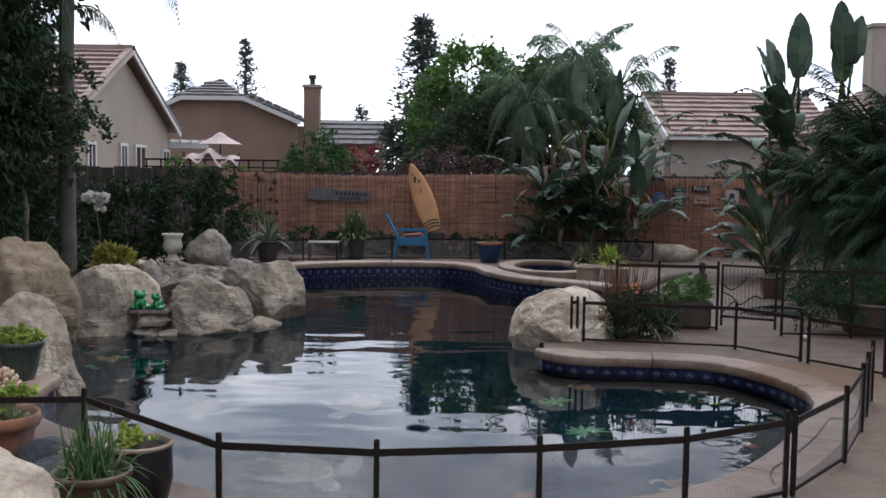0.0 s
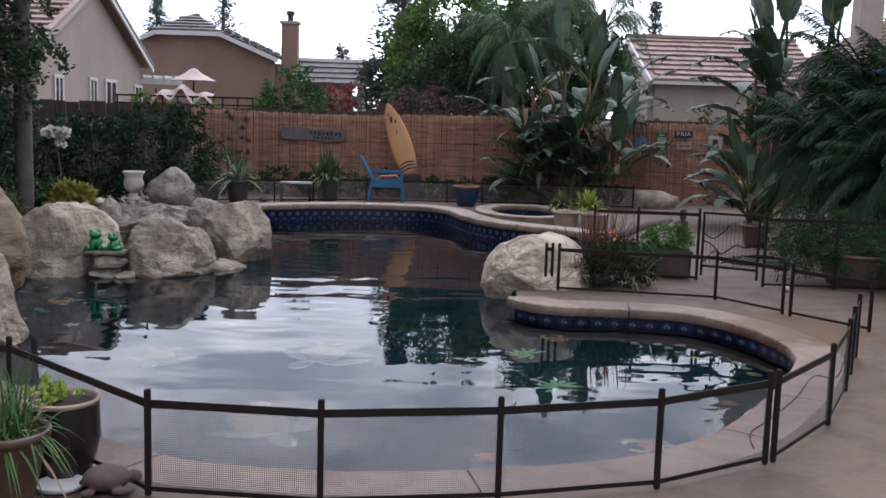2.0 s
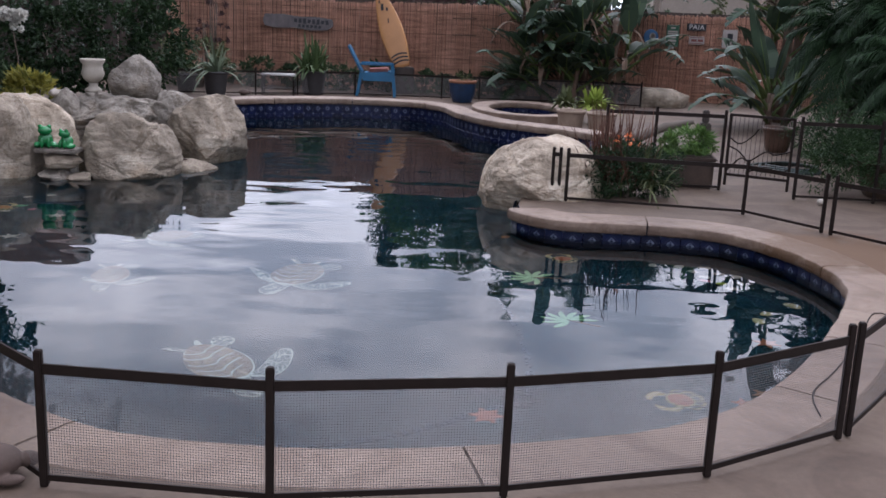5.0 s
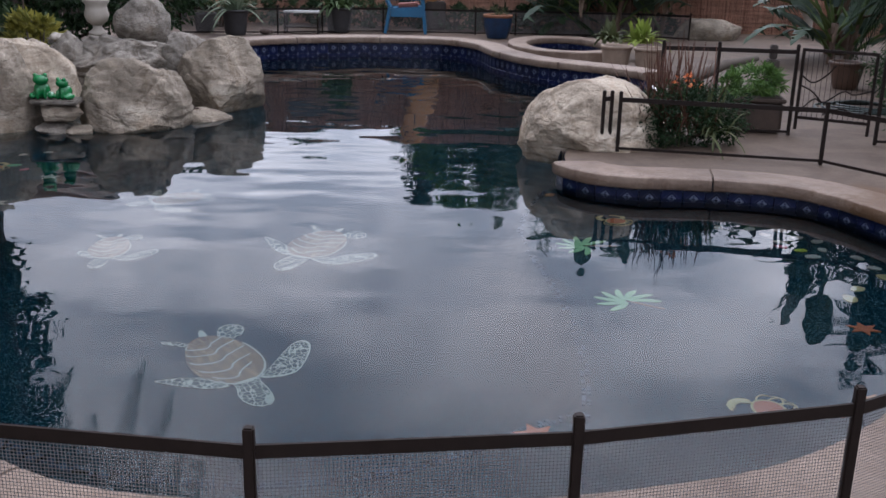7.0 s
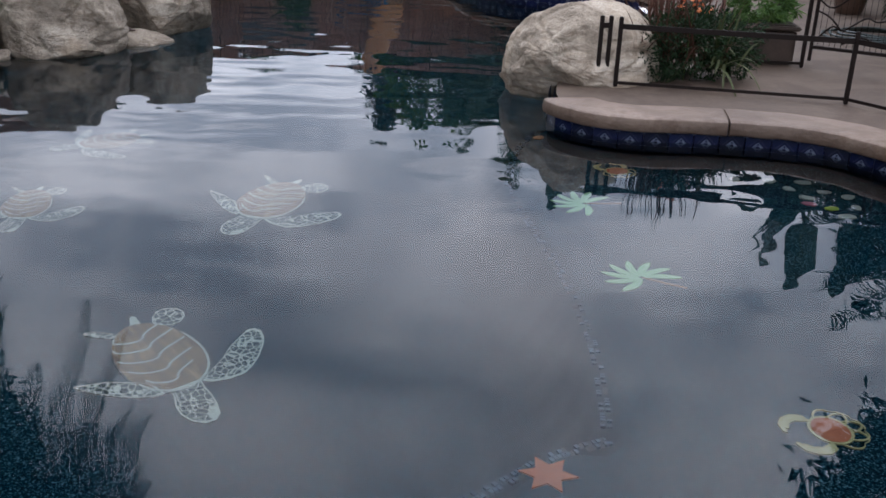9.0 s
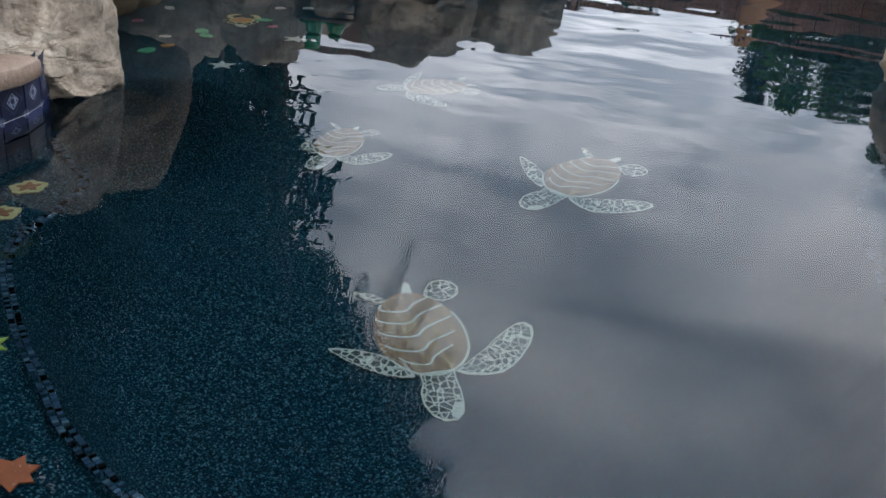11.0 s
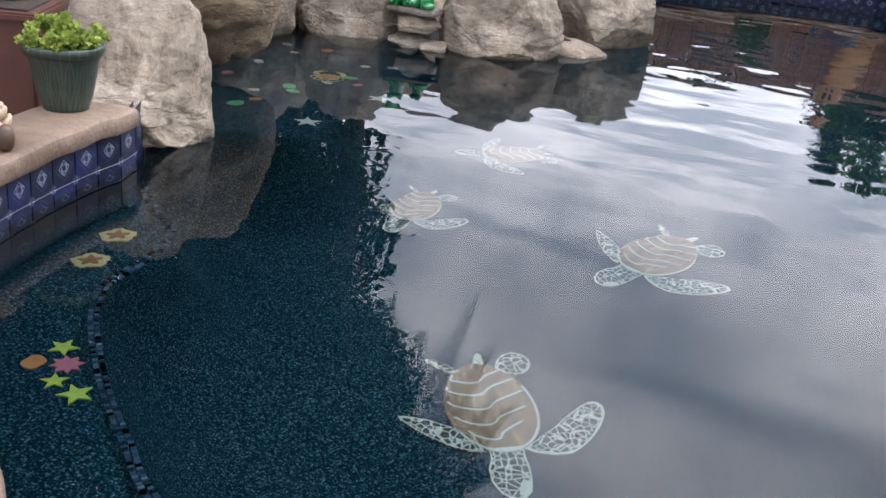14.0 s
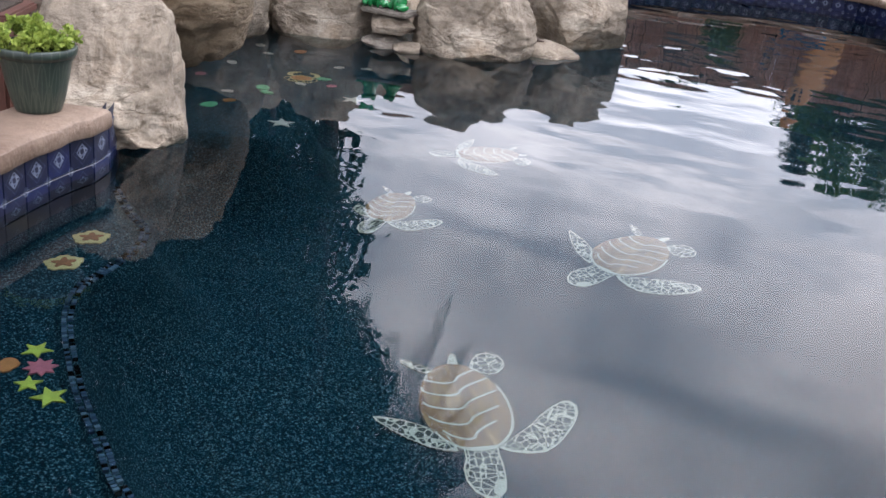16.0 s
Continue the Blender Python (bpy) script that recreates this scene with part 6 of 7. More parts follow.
part("foot", lathe([(0.09, 0), (0.09, 0.03), (0.05, 0.06), (0.045, 0.1)], 24), CREAM, t, smooth=True)
part("bowl", lathe([(0.05, 0.1), (0.1, 0.14), (0.125, 0.2), (0.11, 0.26), (0.105, 0.3), (0.135, 0.34), (0.135, 0.36), (0.11, 0.36), (0.1, 0.3)], 28), CREAM, t, smooth=True)
rnd = random.Random(3)
for i in range(9):
    boulder("white_pebble", (-3.62 + rnd.uniform(-0.14, 0.1), 12.62 + rnd.uniform(-0.12, 0.1), 0.47 + rnd.uniform(-0.02, 0.02)), (0.05, 0.045, 0.035), CREAM, 400 + i, 40 * i, 0, 0.3, 1, 2, "small white pebble on the rocks", "white pebbles")

# deck by the back fence
pot("plant_pot", (-3.08, 18.3, 0.0), 0.2, 0.38, BLACKPOT, "black pot with a sword-leaved plant", taper=0.75)
sword_plant("yucca", (-3.08, 18.3, 0.32), 46, 0.78, 0.045, G_SPIKE, 211, "grey-green yucca with arching sword leaves", 1.0, 0.75)
pot("plant_pot", (-3.62, 18.6, 0.0), 0.17, 0.3, BLACKPOT, "black pot beside the yucca", taper=0.8)
clump("succulent", (-3.62, 18.6, 0.26), 0.2, 0.25, 260, 0.09, 0.03, G_OLIVE, 212, "sparse olive plant in a black pot")
pot("plant_pot", (-1.57, 19.1, 0.0), 0.22, 0.40, BLACKPOT, "black pot with a flax plant", taper=0.78)
sword_plant("flax", (-1.57, 19.1, 0.34), 110, 0.78, 0.05, G_FLAX, 213, "green flax with broad sword leaves", 0.95, 0.75, 0, 0.09)
pot("plant_pot", (0.98, 18.75, 0.0), 0.225, 0.37, BLUEGLAZE, "blue glazed pot with terracotta rim", TERRA, 0.72, round_=0.08, lip=0.022)
clump("succulent", (0.98, 18.75, 0.31), 0.14, 0.18, 120, 0.07, 0.02, G_OLIVE, 214, "sparse small plant in a blue pot")
pot("plant_pot", (2.3, 15.25, 0.0), 0.19, 0.27, BEIGEPOT, "beige clay pot by the spa", taper=0.8)
sword_plant("fern", (2.37, 16.28, 0.22), 60, 0.42, 0.05, G_OLIVE, 215, "green fern in a beige pot", 0.9, 0.7)
pot("plant_pot", (2.68, 15.05, 0.0), 0.19, 0.27, BEIGEPOT, "beige clay pot beside another", taper=0.8)
sword_plant("fern", (2.78, 16.12, 0.22), 80, 0.44, 0.055, G_LIME, 216, "lime green fern in a beige pot", 0.95, 0.6)
t = thing("small_bench", pose(-2.12, 18.8, 0), "low bench with white top and dark metal legs", "bench")
part("top", boxed((0.56, 0.28, 0.03), (0, 0, 0.335), bevel=0.006), WHITE, t)
for x in (-0.26, 0.26):
    for y in (-0.12, 0.12):
        part("leg", boxed((0.025, 0.025, 0.32), (x, y, 0.16)), METAL, t)
    part("brace", boxed((0.02, 0.22, 0.02), (x, 0, 0.1)), METAL, t)
part("shelf", boxed((0.5, 0.24, 0.02), (0, 0, 0.1)), DARKWOOD, t)
statue("turtle_ornament", [(0, 0, 0.045, 0.09, 0.075, 0.045), (0.1, 0, 0.04, 0.03, 0.025, 0.025)], STONEFIG, (-2.65, 18.45, 0), 10, "dark brown turtle ornament beside the pool", "ornament")

CHAIRBLUE = plain("blue_plastic", (0.02, 0.16, 0.32), 0.45, 0, 0.2, 5)
t = thing("plastic_chair", pose(-0.5, 19.4, 0, 0, 0, 0), "blue moulded plastic armchair with a reclined back", "chair")
part("seat", boxed((0.48, 0.46, 0.03), (0.02, 0, 0.40), (0, -4, 0), 0.012), CHAIRBLUE, t)
part("backrest", boxed((0.035, 0.48, 0.52), (-0.37, 0, 0.62), (0, -28, 0), 0.014), CHAIRBLUE, t)
for y in (-0.25, 0.25):
    part("armrest", boxed((0.58, 0.06, 0.035), (0.0, y, 0.545), (0, 0, 0), 0.014), CHAIRBLUE, t)
    part("side_panel", boxed((0.5, 0.018, 0.14), (0.02, y, 0.33), (0, 0, 0), 0.006), CHAIRBLUE, t)
    part("leg", boxed((0.05, 0.045, 0.56), (0.3, y, 0.265), (0, -6, 0), 0.01), CHAIRBLUE, t)
    part("leg", boxed((0.05, 0.045, 0.44), (-0.29, y, 0.2), (0, 10, 0), 0.01), CHAIRBLUE, t)
part("cushion", boxed((0.36, 0.4, 0.06), (0.04, 0, 0.445), (0, -4, 0), 0.025), plain("faded_red_cloth", (0.34, 0.14, 0.12), 0.9), t, "faded red and cream seat cushion")

# surfboard leaning on the fence, on a low block
BOARD = plain("amber_resin_board", (0.60, 0.29, 0.105), 0.35, 0, 0.14, 3, 0)
t = thing("surfboard", pose(-0.05, 19.98, 0.47, -8, -20, 0), "amber orange surfboard with dark tail stripes", "surfboard")


def board_half(s):
    """Half width of the board at s from tail to nose."""
    return 0.225 * (math.sin(math.pi * (0.13 + 0.87 * s)) ** 0.62) * (1 - 0.12 * s)


bm, rings = bmesh.new(), []
for i in range(25):
    s = i / 24
    w = max(board_half(s), 0.004)
    th = 0.028 * math.sin(math.pi * (0.1 + 0.88 * s)) ** 0.5
    rock = 0.05 * max(0, s - 0.6) ** 2 * 6
    rings.append([bm.verts.new((w * math.cos(a), th * math.sin(a) - rock, 1.45 * s)) for a in [2 * math.pi * j / 14 for j in range(14)]])
for a, b in zip(rings, rings[1:]):
    for j in range(14):
        bm.faces.new((a[j], a[(j + 1) % 14], b[(j + 1) % 14], b[j]))
bm.faces.new(rings[0])
bm.faces.new(rings[-1])
bmesh.ops.recalc_face_normals(bm, faces=bm.faces)
part("board", bm, BOARD, t, smooth=True)
INK = plain("dark_paint", (0.02, 0.016, 0.014), 0.5)
for z in (0.07, 0.135, 0.2):
    vs = []
    for x in np.linspace(-0.15, 0.15, 7):
        for dz in (0, 0.028):
            vs.append((x, -0.0335, z + dz + 0.035 * math.cos(x / 0.15 * math.pi / 2)))
    link_mesh("stripe", vs, [(2 * i, 2 * i + 2, 2 * i + 3, 2 * i + 1) for i in range(6)], INK, t)
for x, z, w, h in ((-0.03, 1.12, 0.05, 0.12), (0.04, 1.06, 0.035, 0.06), (0.0, 0.86, 0.02, 0.08), (-0.05, 1.22, 0.03, 0.05)):
    part("marking", boxed((w, 0.004, h), (x, -0.034 - 0.045 * max(0, z / 1.45 - 0.6), z), (0, 15, 0)), INK, t)
for x in (-0.1, 0.1):
    part("fin", boxed((0.012, 0.1, 0.1), (x, 0.05, 0.05), (20, 0, 0), 0.004), INK, t)
tagged(part("wooden_block", boxed((0.34, 0.3, 0.47), (0, 0, 0.235), bevel=0.02), DARKWOOD), "dark wooden block under the surfboard", "block").location = (-0.02, 20.05, 0)


# ---- signs on the fence ----
SIGNGREEN = plain("green_enamel", (0.012, 0.10, 0.05), 0.4, 0, 0.1)
SIGNBLUE = plain("blue_enamel", (0.05, 0.16, 0.34), 0.4, 0, 0.2)
SIGNDARK = plain("black_enamel", (0.015, 0.018, 0.025), 0.45, 0, 0.1)
SIGNPALE = plain("weathered_white_paint", (0.45, 0.41, 0.38), 0.7, 0, 0.2)
GREYWOOD = plain("weathered_grey_board", (0.17, 0.15, 0.15), 0.9, 0, 0.35, 8, 0.5)


def sign(at, w, h, mat, label, bars=(), ink=None, turn=0):
    t = thing("sign", pose(*at, 0, turn, 0), label, "sign", "signs on the fence")
    part("board", boxed((w, 0.016, h), (0, 0, 0), bevel=0.004), mat, t)
    for x, z, bw, bh in bars:
        part("lettering", boxed((bw, 0.004, bh), (x, -0.0105, z)), ink or SIGNPALE, t)
    return t


FY = 20.57
sign((4.92, FY, 1.22), 0.235, 0.40, SIGNGREEN, "green sign with white block lettering", [(0, 0.14, 0.09, 0.035), (0, 0.075, 0.19, 0.03), (0, 0.035, 0.19, 0.03), (0, -0.03, 0.13, 0.035), (0, -0.09, 0.15, 0.04), (0, -0.145, 0.13, 0.035), (0, 0.187, 0.2, 0.008), (0, -0.187, 0.2, 0.008)])
t = sign((5.36, FY, 1.39), 0.36, 0.13, SIGNDARK, "black sign lettered PAIA in white")
tx = bpy.data.curves.new("lettering", "FONT")
tx.body, tx.size, tx.extrude, tx.align_x, tx.align_y = "PAIA", 0.125, 0.002, "CENTER", "CENTER"
tx.space_character = 1.12
tx.materials.append(WHITE)
to = new("lettering", tx)
to.parent = t
to.matrix_basis = pose(0, -0.0105, 0, 90, 0, 0)
sign((5.38, FY, 1.15), 0.29, 0.15, SIGNPALE, "small white sign with dark red lettering", [(-0.05, 0.0, 0.1, 0.045), (0.07, 0.0, 0.1, 0.045), (0, 0.055, 0.25, 0.012), (0, -0.055, 0.25, 0.012)], plain("dull_red_paint", (0.22, 0.06, 0.05), 0.6))
sign((6.0, FY, 1.2), 0.28, 0.34, SIGNPALE, "square cream sign with a dark flower shape", [(0.0, 0.05, 0.1, 0.1), (-0.05, -0.03, 0.05, 0.06), (0.06, -0.06, 0.04, 0.06)], SIGNDARK)
t = thing("sign", pose(4.52, FY, 1.18, 90, 0, 0), "round blue sign with a white wave shape", "sign", "signs on the fence")
part("disc", lathe([(0.135, -0.008), (0.14, 0), (0.135, 0.008)], 32), SIGNBLUE, t)
part("wave", lathe([(0.06, 0.009), (0.06, 0.012), (0.035, 0.012), (0.035, 0.009)], 20), SIGNPALE, t).location = (0.03, 0.02, 0)
t = thing("driftwood_sign", pose(-1.98, FY, 1.17, 0, 2, 0), "weathered grey wooden sign with worn lettering", "sign", "signs on the fence")
bm = bmesh.new()
rnd = random.Random(9)
vs = [bm.verts.new((x, 0, z)) for x, z in [(-0.63, -0.1), (-0.4, -0.13), (-0.1, -0.1), (0.2, -0.135), (0.5, -0.11), (0.62, -0.03), (0.6, 0.09), (0.3, 0.12), (0.0, 0.1), (-0.3, 0.13), (-0.64, 0.11), (-0.67, 0.0)]]
bm.faces.new(vs)
r = bmesh.ops.extrude_face_region(bm, geom=list(bm.faces))
bmesh.ops.translate(bm, vec=(0, 0.03, 0), verts=[v for v in r["geom"] if isinstance(v, bmesh.types.BMVert)])
bmesh.ops.recalc_face_normals(bm, faces=bm.faces)
part("board", bm, GREYWOOD, t)
for i in range(8):
    part("lettering", boxed((0.055, 0.006, 0.065 + 0.015 * (i % 3)), (-0.07 + i * 0.082, -0.004, 0.03), (0, rnd.uniform(-8, 8), 0)), SIGNDARK, t)
for i in range(6):
    part("lettering", boxed((0.05, 0.006, 0.05), (0.0 + i * 0.075, -0.004, -0.06), (0, rnd.uniform(-8, 8), 0)), SIGNDARK, t)
for x, z in ((1.05, 1.36), (1.05, 1.06)):
    tagged(tube("bamboo_rod", [(x - 0.22, 20.57, z), (x + 0.22, 20.57, z + 0.01)], 0.012, HUSK), "short bamboo rod tied across the fence", "rod", "bamboo rods")

# pedestal planter and white blossom
t = thing("pedestal_planter", pose(6.35, 20.1, 0), "cream pedestal planter by the fence", "planter")
part("pedestal", lathe([(0.12, 0), (0.12, 0.06), (0.08, 0.1), (0.08, 0.34), (0.13, 0.4)], 20), CREAM, t, smooth=True)
part("bowl", lathe([(0.09, 0.4), (0.15, 0.44), (0.17, 0.5), (0.15, 0.5), (0.1, 0.46)], 24), CREAM, t, smooth=True)
BLOSSOM = leafy("white_petal", (0.55, 0.53, 0.47), (0.8, 0.78, 0.74), trans=0.2)
t = thing("white_flowers", pose(-5.25, 15.5, 0), "cluster of white blossoms on thin stems", "flowers")
link_mesh("petals", *crown_data([(0, 0, 1.19, 0.19, 0.14, 0.05), (0, 0, 1.23, 0.13, 0.1, 0.05), (0.07, 0, 1.06, 0.035, 0.04, 0.08)], 1700, 0.06, 0.065, 221), BLOSSOM, t)
tube("stem", [(0, 0, 0), (0.05, 0.05, 0.6), (0.0, 0, 1.15)], [0.012, 0.01, 0.006], BARK, t)

# ---- peninsula: gate, taller fence, planters ----
fence_run([(1.95, 10.85), (2.4, 10.82), (3.02, 10.75)], 0.70, False, "bronze metal fence panel beside the gate", "gate fence")
fence_run([(3.6, 10.40), (4.3, 10.34), (5.1, 10.3)], 0.70, False, "bronze metal fence panel beside the gate", "gate fence")
g = thing("metal_gate", pose(3.06, 10.72, 0, 0, 0, -30), "bronze metal garden gate with twig-shaped bars", "gate")
GW, GH = 0.56, 0.72
for x in (0.0, GW):
    part("stile", boxed((0.024, 0.024, GH - 0.06), (x, 0, GH / 2 + 0.03), bevel=0.003), METAL, g)
for z in (0.16, GH - 0.012):
    part("rail", boxed((GW, 0.022, 0.024), (GW / 2, 0, z), bevel=0.003), METAL, g)
for i in range(1, 14):
    tube("wire", [(GW * i / 14, 0, 0.16), (GW * i / 14, 0, GH - 0.02)], 0.0022, METAL, g, 4)
for pts in ([(0.01, 0, 0.2), (0.12, 0, 0.32), (0.2, 0, 0.3), (0.34, 0, 0.4), (0.42, 0, 0.38), (0.55, 0, 0.42)], [(0.01, 0, 0.5), (0.1, 0, 0.45), (0.2, 0, 0.52), (0.26, 0, 0.6)], [(0.01, 0, 0.42), (0.1, 0, 0.38), (0.18, 0, 0.3)], [(0.2, 0, 0.2), (0.34, 0, 0.26), (0.46, 0, 0.22), (0.55, 0, 0.26)]):
    tube("twig_bar", [tuple(p) for p in spline(pts, 0.03, False)], 0.007, METAL, g, 6)

bush("dark_shrub", (2.02, 10.22, 0), [(0, 0, 0.24, 0.36, 0.26, 0.27), (-0.3, -0.05, 0.18, 0.2, 0.2, 0.22), (0.28, 0.05, 0.22, 0.22, 0.22, 0.25)], 6500, 0.042, 0.014, G_DARK, 231, "dense dark shrub behind the low fence")
sword_plant("rust_grass", (1.95, 10.42, 0.1), 280, 0.66, 0.012, G_RUST, 232, "rust-brown ornamental grass", 1.15, 0.3, 0, 0.14)
sword_plant("strappy_plant", (2.2, 10.15, 0.1), 36, 0.6, 0.018, G_OLIVE, 233, "olive strap-leaved plant among the shrubs", 0.9, 0.8)
t = thing("orange_flowers", pose(1.98, 10.15, 0), "small orange blossoms on the shrub", "flowers")
ORANGE = leafy("orange_petal", (0.55, 0.12, 0.04), (0.8, 0.30, 0.12), trans=0.2)
link_mesh("petals", *crown_data([(-0.02, 0, 0.5, 0.05, 0.05, 0.035), (0.1, 0, 0.48, 0.04, 0.04, 0.03), (0.02, -0.02, 0.53, 0.03, 0.03, 0.02)], 34, 0.035, 0.03, 234), ORANGE, t)["kind"] = "stuff"
tube("stem", [(0, 0, 0), (0.01, 0, 0.48)], 0.004, STEM, t)
t = thing("trough_planter", pose(2.78, 10.98, 0, 0, 0, -8), "brown weathered trough planter", "planter")
TROUGH = plain("brown_weathered_trough", (0.062, 0.04, 0.027), 0.85, 0, 0.4, 6, 0.5)
part("body", boxed((0.44, 0.3, 0.27), (0, 0, 0.135), bevel=0.03), TROUGH, t)
part("rim", boxed((0.48, 0.34, 0.03), (0, 0, 0.27), bevel=0.01), TROUGH, t)
part("soil", boxed((0.4, 0.26, 0.02), (0, 0, 0.283)), SOIL, t)
bush("green_plant", (2.76, 10.98, 0.28), [(0, 0, 0.12, 0.26, 0.16, 0.13), (-0.15, 0, 0.08, 0.15, 0.12, 0.1), (0.1, 0, 0.16, 0.14, 0.12, 0.1)], 1700, 0.085, 0.014, G_BRIGHT, 235, "light green feathery plant in a trough", "plant", stems=False)
t = thing("wooden_lantern", pose(2.95, 11.15, 0), "dark carved wooden garden post lantern", "lantern")
part("post", boxed((0.1, 0.1, 0.58), (0, 0, 0.29), bevel=0.012), DARKWOOD, t)
part("cap", boxed((0.06, 0.06, 0.12), (0, 0, 0.64), bevel=0.01), DARKWOOD, t)
tagged(tube("driftwood", [(2.0, 11.2, 0.1), (2.3, 11.3, 0.38), (2.6, 11.35, 0.5), (2.9, 11.4, 0.56)], [0.05, 0.06, 0.045, 0.025], plain("bleached_driftwood", (0.17, 0.14, 0.115), 0.9, 0, 0.3, 9, 0.5), None, 9), "grey weathered driftwood branch", "driftwood")
t = thing("garden_hose", pose(4.15, 12.2, 0), "coiled dark green garden hose on the patio", "hose")
HOSE = plain("dark_green_rubber", (0.018, 0.035, 0.032), 0.45, 0, 0.2)
for i in range(4):
    r = 0.34 - i * 0.035
    tube("coil", [(r * math.cos(a) * 1.15 + 0.03 * i, r * math.sin(a), 0.014 + 0.012 * i + 0.006 * math.sin(3 * a + i)) for a in np.linspace(0, 2 * math.pi, 40)], 0.011, HOSE, t, 7)
t = thing("extension_cord", pose(0, 0, 0), "thin dark cord trailing over the pool edge", "cord")
tube("cord", [tuple(p) for p in spline([(2.8, 6.5, 0.36), (2.8, 6.62, 0.06), (2.72, 6.8, 0.01), (2.41, 6.28, 0.01), (2.1, 5.83, 0.01), (1.9, 5.56, 0.01), (1.83, 5.3, 0.01)], 0.04, False)], 0.0035, METAL, t, 6)
pot("plant_pot", (4.62, 13.75, 0.0), 0.19, 0.30, BROWNGLAZE, "dark red-brown clay pot under the date palm")
pot("planter_bowl", (4.72, 10.75, 0.0), 0.42, 0.34, TANBOWL, "wide brown planter bowl with ferns", taper=0.75)
bush("asparagus_fern", (4.45, 10.75, 0.3), [(0.1, 0, 0.18, 0.55, 0.46, 0.28), (-0.38, -0.1, 0.05, 0.34, 0.34, 0.3), (0.5, -0.2, 0.1, 0.4, 0.34, 0.3), (0.1, -0.42, 0.0, 0.45, 0.25, 0.24), (-0.3, 0.3, 0.2, 0.4, 0.4, 0.3)], 9500, 0.06, 0.014, G_FERN, 241, "feathery asparagus fern spilling from a bowl", "fern")
bush("asparagus_fern", (5.15, 9.7, 0.0), [(0, 0, 0.35, 0.5, 0.5, 0.35), (0.3, 0.6, 0.4, 0.5, 0.5, 0.4)], 4200, 0.07, 0.018, G_DARK, 242, "dark ferny shrub beside the deck", "fern")
statue("stone_ball", [(0, 0, 0.03, 0.035, 0.035, 0.03)], CREAM, (3.75, 10.15, 0), 0, "small pale ball on the patio", "ball")

# hanging blue bird ornament by the date palm
t = thing("wind_ornament", pose(5.95, 13.2, 2.35), "blue and white hanging bird ornament", "ornament")
part("body", lathe([(0.01, -0.12), (0.05, -0.06), (0.06, 0.02), (0.03, 0.09), (0.005, 0.14)], 16), SIGNBLUE, t, smooth=True).matrix_basis = pose(0, 0, 0, 0, 80, 0)
part("wing", boxed((0.22, 0.1, 0.012), (0, -0.05, 0.02), (0, 10, 20), 0.004), SIGNPALE, t)
tube("cord", [(0, 0, 0.04), (0, 0, 0.5)], 0.003, METAL, t)

# ---- neighbours' patio ----
CANVAS = plain("pale_pink_canvas", (0.62, 0.50, 0.46), 0.85, 0, 0.12, 3)
t = thing("patio_umbrella", pose(-6.45, 30.0, 0), "pale pink canvas patio umbrella", "umbrella")
part("canopy", lathe([(0.66, 2.40), (0.45, 2.5), (0.22, 2.62), (0.02, 2.71)], 8), CANVAS, t)
part("vent", lathe([(0.22, 2.63), (0.1, 2.72), (0.02, 2.75)], 8), CANVAS, t)
tube("pole", [(0, 0, 0), (0, 0, 2.72)], 0.025, METAL, t)
t = thing("draped_canopy", pose(-6.6, 29.5, 0), "draped cream cloth over a patio frame", "canopy")
bm = bmesh.new()
bmesh.ops.create_grid(bm, x_segments=40, y_segments=10, size=1)
for v in bm.verts:
    x, y = v.co.x, v.co.y
    v.co = Vector((x * 0.85, y * 0.4, 2.12 + 0.14 * math.cos(x * 9) * (0.4 - 0.6 * y) - 0.22 * abs(y) ** 2 + 0.1 * math.sin(x * 4 + 2)))
part("cloth", bm, CANVAS, t, smooth=True)
for x in (-0.8, 0.8):
    tube("pole", [(x, 0, 0), (x, 0, 2.15)], 0.025, METAL, t)
rail = thing("patio_railing", pose(-6.5, 29.2, 0), "dark metal railing of the neighbours' patio", "railing")
for x in np.arange(-1.9, 2.0, 0.42):
    part("post", boxed((0.04, 0.04, 1.95), (x, 0, 0.975)), METAL, rail)
part("rail", boxed((3.9, 0.05, 0.05), (0, 0, 1.93)), METAL, rail)
part("rail", boxed((3.9, 0.04, 0.04), (0, 0, 1.72)), METAL, rail)
t = thing("patio_umbrella", pose(4.75, 24.2, 0), "small dark green patio umbrella", "umbrella")
part("canopy", lathe([(0.55, 2.0), (0.3, 2.12), (0.02, 2.2)], 8), plain("dark_green_canvas", (0.015, 0.06, 0.05), 0.8), t)
tube("pole", [(0, 0, 0), (0, 0, 2.2)], 0.025, METAL, t)


# ---- mosaics let into the pool floor ----
def flat(name, pts, z, mat, parent=None, label=""):
    bm = bmesh.new()
    q = bm.faces.new([bm.verts.new((x, y, z)) for x, y in pts])
    if q.normal.z < 0:
        bmesh.ops.reverse_faces(bm, faces=[q])
    r = bmesh.ops.extrude_face_region(bm, geom=[q])
    bmesh.ops.translate(bm, vec=(0, 0, -0.008), verts=[v for v in r["geom"] if isinstance(v, bmesh.types.BMVert)])
    bmesh.ops.recalc_face_normals(bm, faces=bm.faces)
    bmesh.ops.triangulate(bm, faces=bm.faces)
    return part(name, bm, mat, parent, label)


